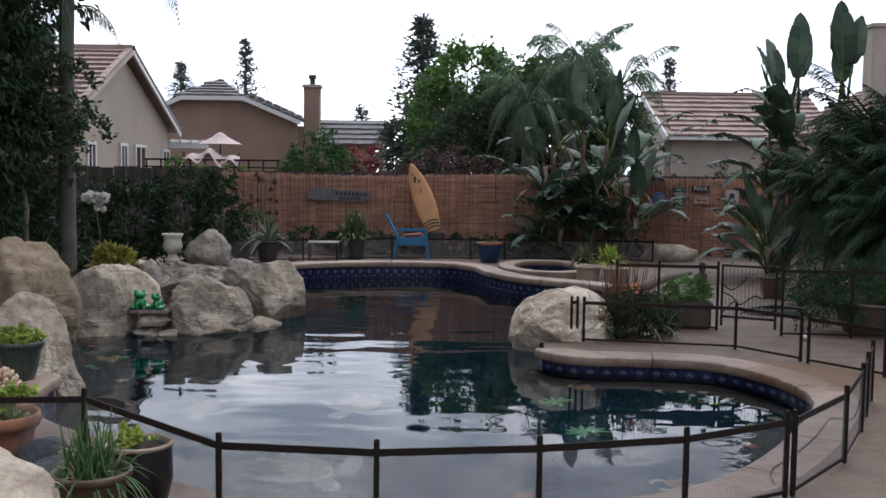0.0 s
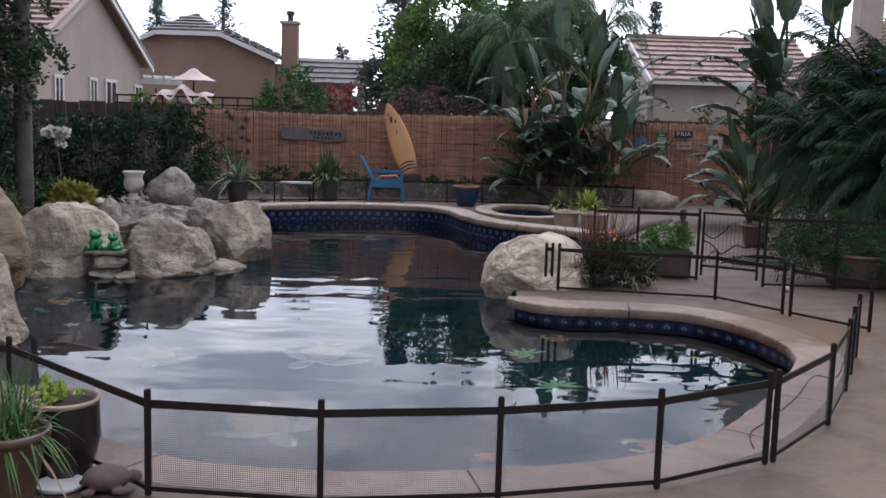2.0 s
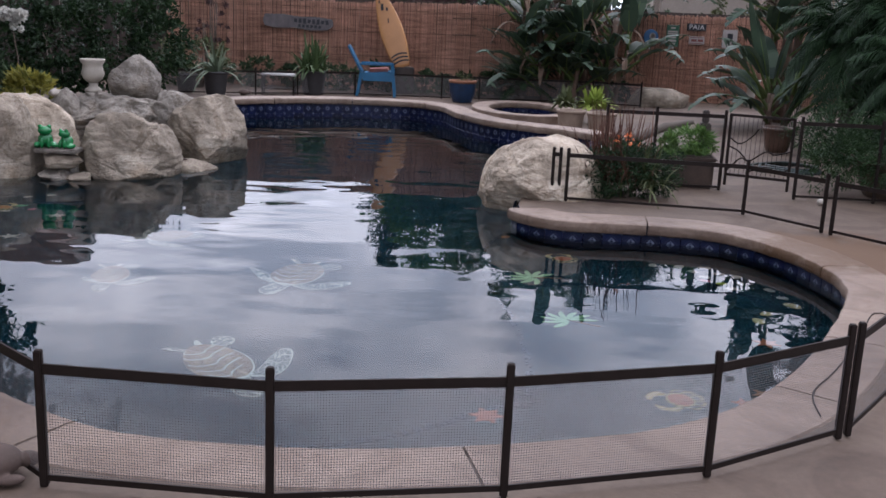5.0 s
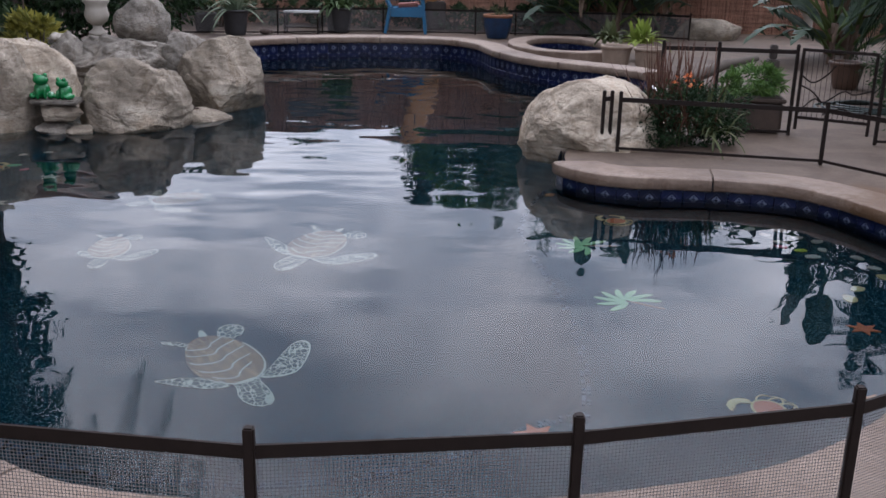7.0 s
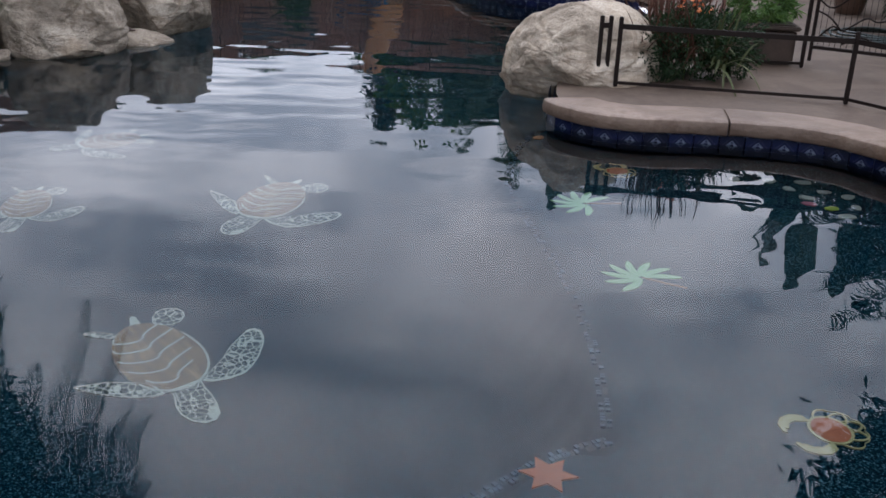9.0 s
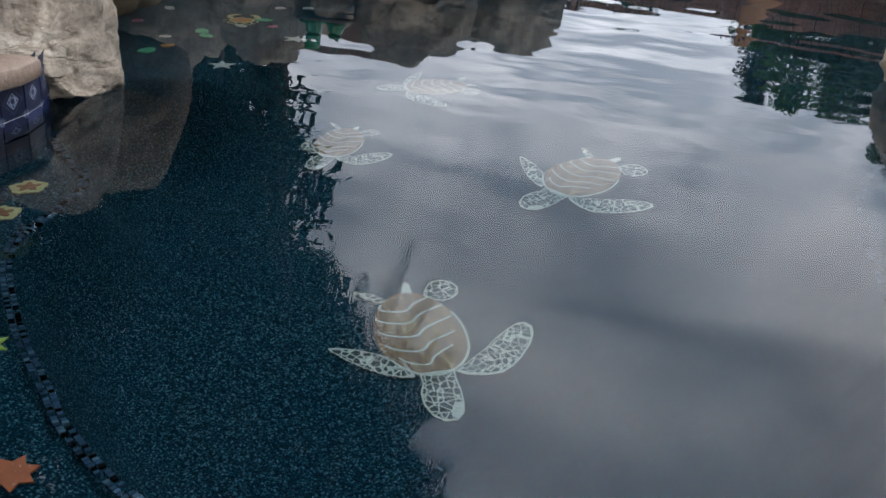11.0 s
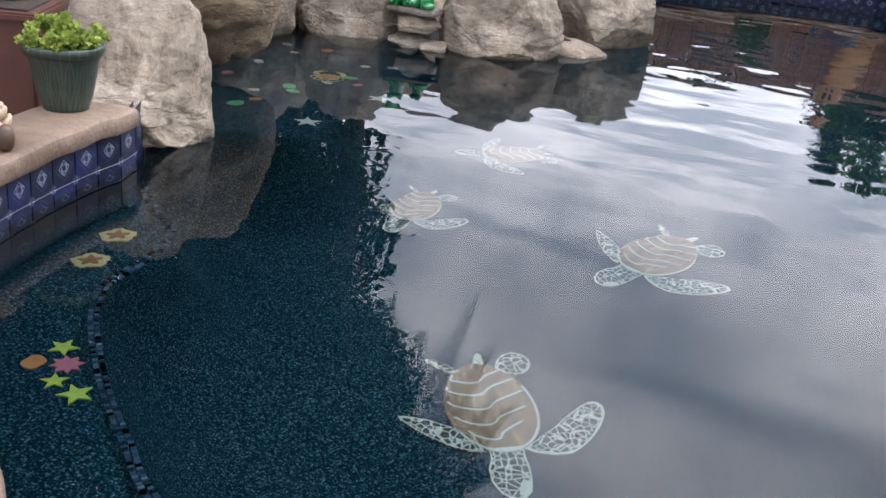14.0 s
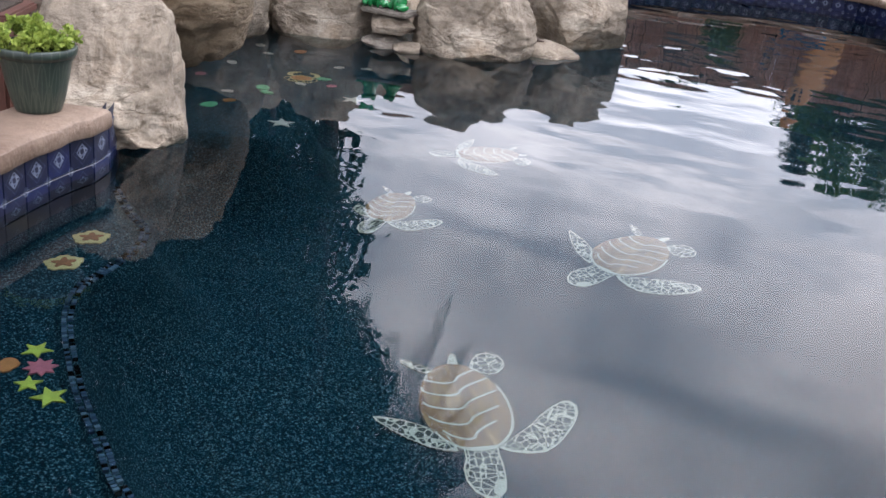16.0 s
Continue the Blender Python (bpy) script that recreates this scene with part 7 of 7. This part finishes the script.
k = Mat("brown_shell_mosaic", 0.5)
k.tone = 1.89
sh = k.ramp(k.noise(26, 5, 0.7, (1, 0.25, 1)), [(0.3, (0.05, 0.018, 0.007)), (0.5, (0.16, 0.078, 0.033)), (0.7, (0.32, 0.20, 0.10))])
k.color(sh)
SHELLM = k.m
PALEM = plain("pale_mint_mosaic", (0.42, 0.385, 0.31), 0.5, 0, 0.15, 30, tone=1.5)
RIMM = plain("dark_brown_mosaic", (0.035, 0.03, 0.024), 0.5, 0, 0.3, 30, tone=1.5)
k = Mat("cell_mosaic", 0.5)
k.tone = 1.5
k.color(k.ramp(k.voronoi(27, "DISTANCE_TO_EDGE"), [(0.055, (0.42, 0.385, 0.31)), (0.10, (0.02, 0.024, 0.022))]))
CELLM = k.m
STARM = {"orange": plain("orange_mosaic", (0.44, 0.10, 0.034), 0.5, 0, 0.2, 25, tone=1.5), "lime": plain("lime_mosaic", (0.36, 0.38, 0.05), 0.5, 0, 0.2, 25, tone=1.5), "pink": plain("rose_mosaic", (0.40, 0.105, 0.13), 0.5, 0, 0.2, 25, tone=1.5),
         "rust": plain("rust_mosaic", (0.42, 0.15, 0.045), 0.5, 0, 0.25, 25, tone=1.5), "yellow": plain("yellow_cream_mosaic", (0.44, 0.32, 0.14), 0.5, 0, 0.15, 25, tone=1.5), "brown": plain("brown_mosaic", (0.24, 0.08, 0.03), 0.5, 0, 0.3, 40, tone=1.5), "cream": plain("cream_mosaic", (0.43, 0.36, 0.29), 0.5, 0, 0.15, 25, tone=1.5), "green": plain("green_mosaic", (0.10, 0.30, 0.14), 0.5, 0, 0.25, 25, tone=1.5)}


def at_floor(x, y, turn=0, reach=0.0):
    """A place on the pool floor; with a reach, laid along the floor's slope."""
    if not reach:
        return pose(x, y, floor_z(x, y) + 0.012, 0, 0, turn)
    gx = (floor_z(x + reach, y) - floor_z(x - reach, y)) / (2 * reach)
    gy = (floor_z(x, y + reach) - floor_z(x, y - reach)) / (2 * reach)
    tilt = Vector((0, 0, 1)).rotation_difference(Vector((-gx, -gy, 1)).normalized()).to_matrix().to_4x4()
    ring = [(reach * math.cos(a), reach * math.sin(a)) for a in np.linspace(0, 2 * math.pi, 17)[:-1]]
    lift = max(0.0, max(floor_z(x + u, y + v) - floor_z(x, y) - gx * u - gy * v for u, v in ring))
    return Matrix.Translation((x, y, floor_z(x, y) + 0.012 + min(lift, 0.03))) @ tilt @ pose(0, 0, 0, 0, 0, turn)


def turtle(x, y, fx, fy, s, reach=0.0):
    """A sea turtle; (fx, fy) is the way that it swims."""
    t = thing("turtle_mosaic", at_floor(x, y, math.degrees(math.atan2(-fx, fy)), reach) @ Matrix.Scale(s, 4), "brown and mint sea turtle mosaic on the pool floor", "mosaic", "turtle mosaics")
    shell = [(0.224 * math.sin(a) * (1 + 0.1 * math.cos(a)) - 0.012, 0.342 * math.cos(a) + 0.004) for a in np.linspace(0, 2 * math.pi, 33)[:-1]]
    flat("rim", [(px_ * 1.06 - 0.004, py_ * 1.04) for px_, py_ in shell], 0.0, RIMM, t)
    sp = flat("shell", shell, 0.004, SHELLM, t)
    lip = [Vector((px_, py_, 0)) for px_, py_ in shell]
    lip = lip[-10:] + lip[:6]
    link_mesh("shell_edge", [(p.x * f, p.y * f, 0.008) for p in lip for f in (0.965, 1.015)], [(2 * i, 2 * i + 1, 2 * i + 3, 2 * i + 2) for i in range(len(lip) - 1)], PALEM, sp)
    for y0 in (0.255, 0.145, 0.03, -0.08, -0.175):
        w = 0.202 * math.sqrt(max(0.05, 1 - (y0 / 0.36) ** 2))
        knots = spline([(w, y0 - 0.075), (w * 0.75, y0 - 0.03), (w * 0.3, y0), (-w * 0.02, y0 - 0.005), (-w * 0.14, y0 - 0.04), (-w * 0.42, y0 - 0.07), (-w, y0 - 0.115)], 0.025, False)
        for p in knots:
            lim = 0.205 * math.sqrt(max(0.02, 1 - (p.y / 0.335) ** 2))
            p.x = min(max(p.x, -lim - 0.012), lim - 0.012)
        nr = normals(knots, False)
        link_mesh("scute_line", [(p.x + n.x * o, p.y + n.y * o, 0.0075) for p, n in zip(knots, nr) for o in (-0.006, 0.006)], [(2 * i, 2 * i + 2, 2 * i + 3, 2 * i + 1) for i in range(len(knots) - 1)], PALEM, sp)
    for name, pts, z in (("front_flipper", [(0.1, 0.33), (0.16, 0.315), (0.23, 0.28), (0.31, 0.21), (0.37, 0.146), (0.43, 0.065), (0.435, 0.045), (0.40, 0.05), (0.30, 0.085), (0.2, 0.15), (0.12, 0.22)], 0.001),
                         ("front_flipper", [(-0.1, 0.33), (-0.14, 0.365), (-0.22, 0.392), (-0.30, 0.392), (-0.36, 0.355), (-0.42, 0.30), (-0.49, 0.215), (-0.53, 0.145), (-0.542, 0.085), (-0.52, 0.05), (-0.485, 0.045), (-0.43, 0.075), (-0.35, 0.13), (-0.27, 0.205), (-0.18, 0.27)], 0.001),
                         ("rear_flipper", [(0.08, -0.29), (0.12, -0.27), (0.17, -0.31), (0.225, -0.375), (0.222, -0.398), (0.19, -0.395), (0.14, -0.36)], 0.001),
                         ("rear_flipper", [(-0.11, -0.3), (-0.13, -0.35), (-0.17, -0.4), (-0.22, -0.41), (-0.275, -0.375), (-0.292, -0.325), (-0.28, -0.275), (-0.24, -0.235), (-0.19, -0.225), (-0.14, -0.25)], 0.001),
                         ("head", [(0.07, 0.32), (0.075, 0.39), (0.1, 0.45), (0.105, 0.53), (0.085, 0.6), (0.045, 0.645), (-0.01, 0.65), (-0.05, 0.61), (-0.07, 0.54), (-0.08, 0.46), (-0.08, 0.39), (-0.09, 0.32)], 0.002)):
        fl = flat(name, [(a * 1.05, b) for a, b in pts], z, CELLM, t)
        cx_, cy_ = sum(a for a, b in pts) / len(pts), sum(b for a, b in pts) / len(pts)
        n_ = len(pts)
        link_mesh("outline", [(cx_ + (a * 1.05 - cx_) * f, cy_ + (b - cy_) * f, z + 0.003) for a, b in pts for f in (0.94, 1.03)], [(2 * i, 2 * i + 1, (2 * i + 3) % (2 * n_), (2 * i + 2) % (2 * n_)) for i in range(n_)], PALEM, fl)
    flat("beak", [(-0.01, 0.65), (-0.05, 0.615), (-0.07, 0.55), (-0.04, 0.54), (-0.01, 0.57), (0.01, 0.62)], 0.007, PALEM, t)
    flat("tail", [(0.0, -0.33), (-0.03, -0.415), (-0.05, -0.43), (-0.065, -0.41), (-0.06, -0.33)], 0.002, PALEM, t)
    return t


turtle(-1.021, 7.51, 0.6, -0.8, 0.86, 0.34)
turtle(-0.711, 9.21, -0.31, -0.95, 0.84)
turtle(-2.1, 9.0, 0.08, -1.0, 0.6)
turtle(-1.92, 10.13, -0.8, -0.6, 0.62)


def star(x, y, r, mat, turn=0, arms=5, inner=0.42, label="starfish mosaic on the underwater ledge"):
    pts = [((r if i % 2 == 0 else r * inner) * math.sin(math.pi * i / arms), (r if i % 2 == 0 else r * inner) * math.cos(math.pi * i / arms)) for i in range(2 * arms)]
    ob = flat("starfish_mosaic", pts, 0, mat)
    ob.matrix_basis = at_floor(x, y, turn)
    return tagged(ob, label, "mosaic", "starfish mosaics")


star(-2.185, 6.304, 0.056, STARM["lime"], 10, label="lime green starfish mosaic on the ledge")
star(-2.06, 6.13, 0.048, STARM["lime"], 40, label="lime green starfish mosaic on the ledge")
star(-1.953, 6.111, 0.062, STARM["lime"], -15, label="lime green starfish mosaic on the ledge")
star(-2.098, 6.227, 0.058, STARM["pink"], 0, 8, 0.6, "rose sea urchin mosaic on the ledge")
star(0.552, 6.05, 0.095, STARM["orange"], 20, 6, 0.5, "orange starfish mosaic on the pool ledge")
star(2.294, 7.186, 0.085, STARM["orange"], 0, 6, 0.45, "orange starfish mosaic on the shallow shelf")
star(1.869, 6.289, 0.06, STARM["orange"], 0, label="orange starfish mosaic on the shallow shelf")
star(2.014, 6.404, 0.07, STARM["rust"], 30, label="rust orange starfish mosaic on the shallow shelf")
star(-2.795, 8.903, 0.085, STARM["cream"], 30, label="cream starfish mosaic by the boulders")
star(-2.714, 9.649, 0.085, STARM["cream"], 10, label="cream starfish mosaic by the boulders")
ob = tagged(flat("shell_mosaic", [(0.036 * math.cos(a) * (1 + 0.15 * math.sin(4 * a)), 0.045 * math.sin(a)) for a in np.linspace(0, 2 * math.pi, 15)[:-1]], 0, STARM["rust"]), "rust brown seashell mosaic on the ledge", "mosaic")
ob.matrix_basis = at_floor(-2.196, 6.177, 20)
for x, y, a in ((-2.643, 7.113, 55), (-2.568, 6.863, 60)):
    t = thing("flower_mosaic", at_floor(x, y, a), "cream hibiscus mosaic with rust centre on the ledge", "mosaic", "flower mosaics")
    flat("petals", [((0.075 + 0.006 * math.cos(5 * b) + 0.003 * math.sin(13 * b)) * math.cos(b), (0.062 + 0.006 * math.cos(5 * b) + 0.003 * math.sin(13 * b)) * math.sin(b)) for b in np.linspace(0, 2 * math.pi, 61)[:-1]], 0, STARM["yellow"], t)
    flat("centre", [((0.04 + 0.013 * math.cos(5 * b)) * math.cos(b), (0.033 + 0.012 * math.cos(5 * b)) * math.sin(b)) for b in np.linspace(0, 2 * math.pi, 31)[:-1]], 0.004, STARM["brown"], t)


LIMEM = plain("pale_green_mosaic", (0.26, 0.40, 0.19), 0.5, 0, 0.2, 25, tone=1.5)


def palm_mosaic(x, y, s, turn):
    t = thing("palm_mosaic", at_floor(x, y, turn) @ Matrix.Scale(s, 4), "mint green palm tree mosaic on the shallow shelf", "mosaic", "palm mosaics")
    for i, a in enumerate((100, 68, 36, 4, -30, 132, 165, 200)):
        c, d = math.cos(radians(a)), math.sin(radians(a))
        out = []
        for u, w in ((0.02, 0.012), (0.08, 0.03), (0.16, 0.038), (0.22, 0.03), (0.262, 0.012)):
            out.append((u, w + 0.12 * u - 1.1 * u * u))
        for u, w in ((0.265, -0.002), (0.22, -0.022), (0.16, -0.026), (0.08, -0.018), (0.02, -0.008)):
            out.append((u, w + 0.12 * u - 1.1 * u * u))
        flat("leaf", [(u * c - w * d, u * d + w * c) for u, w in out], 0.002 + 0.0005 * i, LIMEM, t)
    flat("stem", [(0.005, 0.0), (0.05, -0.15), (0.1, -0.28), (0.12, -0.28), (0.07, -0.15), (0.025, 0.0)], 0, SHELLM, t)


palm_mosaic(1.16, 7.51, 0.68, 40)
palm_mosaic(1.05, 8.44, 0.68, 75)




def crab(x, y, s, turn, mat, label):
    t = thing("crab_mosaic", at_floor(x, y, turn) @ Matrix.Scale(s, 4), label, "mosaic", "crab mosaics")
    flat("body", [(0.1 * math.cos(a), 0.085 * math.sin(a)) for a in np.linspace(0, 2 * math.pi, 21)[:-1]], 0.003, mat, t)
    flat("shell_edge", [(0.115 * math.cos(a), 0.1 * math.sin(a)) for a in np.linspace(0, 2 * math.pi, 21)[:-1]], 0, STARM["yellow"], t)
    for sg in (-1, 1):
        for i in range(4):
            a0 = radians(10 - 32 * i)
            run = [(0.105 + 0.024 * u + 0.05 * math.sin(u * math.pi * 0.8), a0 - 0.75 * u - 0.1 * i) for u in np.linspace(0, 1, 7)]
            out = [((r + 0.009 * (1 - u)) * math.cos(a), (r + 0.009 * (1 - u)) * math.sin(a)) for (r, a), u in zip(run, np.linspace(0, 1, 7))]
            inn = [((r - 0.009 * (1 - u) - 0.002) * math.cos(a), (r - 0.009 * (1 - u) - 0.002) * math.sin(a)) for (r, a), u in zip(run, np.linspace(0, 1, 7))]
            flat("leg", [(sg * px_, py_) for px_, py_ in out + inn[::-1]], 0.001, STARM["yellow"], t)
        flat("claw", [(sg * a, b) for a, b in [(0.085, 0.05), (0.14, 0.06), (0.165, 0.11), (0.15, 0.17), (0.11, 0.21), (0.05, 0.22), (0.035, 0.205), (0.07, 0.195), (0.06, 0.18), (0.095, 0.16), (0.11, 0.12), (0.1, 0.1)]], 0.001, STARM["yellow"], t)


crab(1.555, 6.31, 0.74, 105, STARM["orange"], "orange crab mosaic with yellow legs on the shelf")
star(-1.487, 5.66, 0.075, STARM["orange"], 12, 7, 0.62, "red-orange coral mosaic on the near ledge")
crab(1.336, 9.0, 0.65, 20, STARM["orange"], "orange crab mosaic under the deck point")
crab(-3.229, 9.878, 0.7, 20, STARM["rust"], "rust crab mosaic by the boulders")
for i, (x, y, r, c) in enumerate([(2.39, 8.86, 0.06, "cream"), (2.2, 8.88, 0.055, "cream"), (2.0, 8.9, 0.05, "cream"), (2.267, 8.75, 0.05, "cream"), (2.315, 8.6, 0.055, "cream"), (2.45, 8.7, 0.05, "cream"), (2.556, 8.62, 0.055, "cream"), (2.532, 8.45, 0.045, "cream"), (2.69, 8.3, 0.055, "cream"), (2.72, 8.12, 0.05, "cream"), (2.426, 8.312, 0.06, "cream"), (2.485, 7.76, 0.06, "yellow"), (2.385, 7.606, 0.065, "yellow"), (2.73, 7.95, 0.075, "yellow"), (2.295, 8.5, 0.05, "pink"), (2.392, 8.43, 0.05, "lime"), (0.95, 9.65, 0.05, "rust"),
                                  (-3.312, 8.926, 0.075, "green"), (-3.289, 9.484, 0.075, "green"), (-3.21, 9.40, 0.06, "green"), (-3.113, 9.969, 0.065, "green"), (-3.276, 9.079, 0.05, "rust"), (-3.635, 10.55, 0.07, "rust"), (-3.95, 10.5, 0.06, "cream"), (-3.765, 10.315, 0.05, "cream"), (-3.028, 10.45, 0.05, "cream"), (-3.189, 10.336, 0.05, "cream"), (-3.77, 9.485, 0.06, "pink"), (-3.8, 9.9, 0.06, "cream"), (-3.16, 9.75, 0.05, "cream"), (-3.4, 9.25, 0.045, "cream"), (-2.98, 9.85, 0.045, "pink")]):
    r *= 0.82
    ob = flat("lily_pad_mosaic", [(r * (1 + 0.1 * math.sin(3 * a + i)) * math.cos(a), r * (0.8 + 0.1 * math.cos(2 * a)) * math.sin(a)) for a in np.linspace(0, 2 * math.pi, 17)[:-1]], 0, STARM[c])
    ob.matrix_basis = at_floor(x, y, 37 * i)
    tagged(ob, "small %s leaf mosaic on the underwater ledge" % c, "mosaic", "leaf mosaics")

# ---- waterline tiles: the upper row tile by tile, the lower rows joined ----
TS = 0.15


def tile_mesh():
    bm = bmesh.new()
    w, t = TS / 2 - 0.002, 0.007
    ring = [(-w, -w), (w, -w), (w, w), (-w, w)]
    i = w - 0.003
    top = [bm.verts.new((x * i / w, -t, z * i / w)) for x, z in ring]
    edge = [bm.verts.new((x, -t + 0.003, z)) for x, z in ring]
    back = [bm.verts.new((x, 0, z)) for x, z in ring]
    bm.faces.new(top)
    for a, b in ((top, edge), (edge, back)):
        for k2 in range(4):
            bm.faces.new((a[k2], b[k2], b[(k2 + 1) % 4], a[(k2 + 1) % 4]))
    bmesh.ops.recalc_face_normals(bm, faces=bm.faces)
    me = bpy.data.meshes.new("tile")
    bm.to_mesh(me)
    bm.free()
    me.materials.append(TILE)
    return me


band = ribbon("tile_band", POOL, PN, 0, NP_, [(0.052, -0.03), (0.052, -0.42), (0.085, -0.42), (0.085, -0.03)], GROUT, raised=True)
tagged(band, "grout band with painted blue waterline tiles", "tile band", kind="structure")
me_tile = tile_mesh()
EVEN = spline([(p.x + n.x * 0.05, p.y + n.y * 0.05) for p, n in zip(POOL, PN)][::3], TS)
EN = normals(EVEN)
low = []
for i, (p, n) in enumerate(zip(EVEN, EN)):
    q = EVEN[(i + 1) % len(EVEN)]
    c, ang = (p + q) / 2, math.atan2((q - p).y, (q - p).x)
    top_z = rise(c.x, c.y) - COPE + 0.004
    if not (c.x < -2.5 and 7.7 < c.y < 15.4) and not (c.x > 0.9 and 9.6 < c.y < 13.6):
        ob = new("tile", me_tile)
        ob.parent = band
        ob.matrix_basis = Matrix.Translation((c.x, c.y, top_z - TS / 2)) @ Matrix.Rotation(ang + math.pi, 4, "Z")
        if rise(c.x, c.y):
            ob = new("tile", me_tile)
            ob.parent = band
            ob.matrix_basis = Matrix.Translation((c.x, c.y, top_z - TS * 1.5)) @ Matrix.Rotation(ang + math.pi, 4, "Z")
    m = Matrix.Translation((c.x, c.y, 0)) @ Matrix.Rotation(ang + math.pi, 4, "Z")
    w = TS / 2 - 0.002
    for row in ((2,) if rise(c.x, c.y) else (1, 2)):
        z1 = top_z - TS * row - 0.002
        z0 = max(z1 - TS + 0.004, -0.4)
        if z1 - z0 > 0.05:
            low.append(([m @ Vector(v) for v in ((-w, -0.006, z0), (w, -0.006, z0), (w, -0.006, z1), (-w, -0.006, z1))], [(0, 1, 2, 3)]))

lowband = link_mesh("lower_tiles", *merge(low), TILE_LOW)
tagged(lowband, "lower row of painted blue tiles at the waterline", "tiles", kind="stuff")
SE = spline([(p.x + n.x * 0.026, p.y + n.y * 0.026) for p, n in zip(SPA, SN)][::3], TS)
for i in range(len(SE)):
    p, q = SE[i], SE[(i + 1) % len(SE)]
    c, ang = (p + q) / 2, math.atan2((q - p).y, (q - p).x)
    ob = new("tile", me_tile)
    ob.parent = scene.objects["spa_wall"]
    ob.matrix_basis = Matrix.Translation((c.x, c.y, RISE - COPE - TS / 2)) @ Matrix.Rotation(ang + math.pi, 4, "Z")
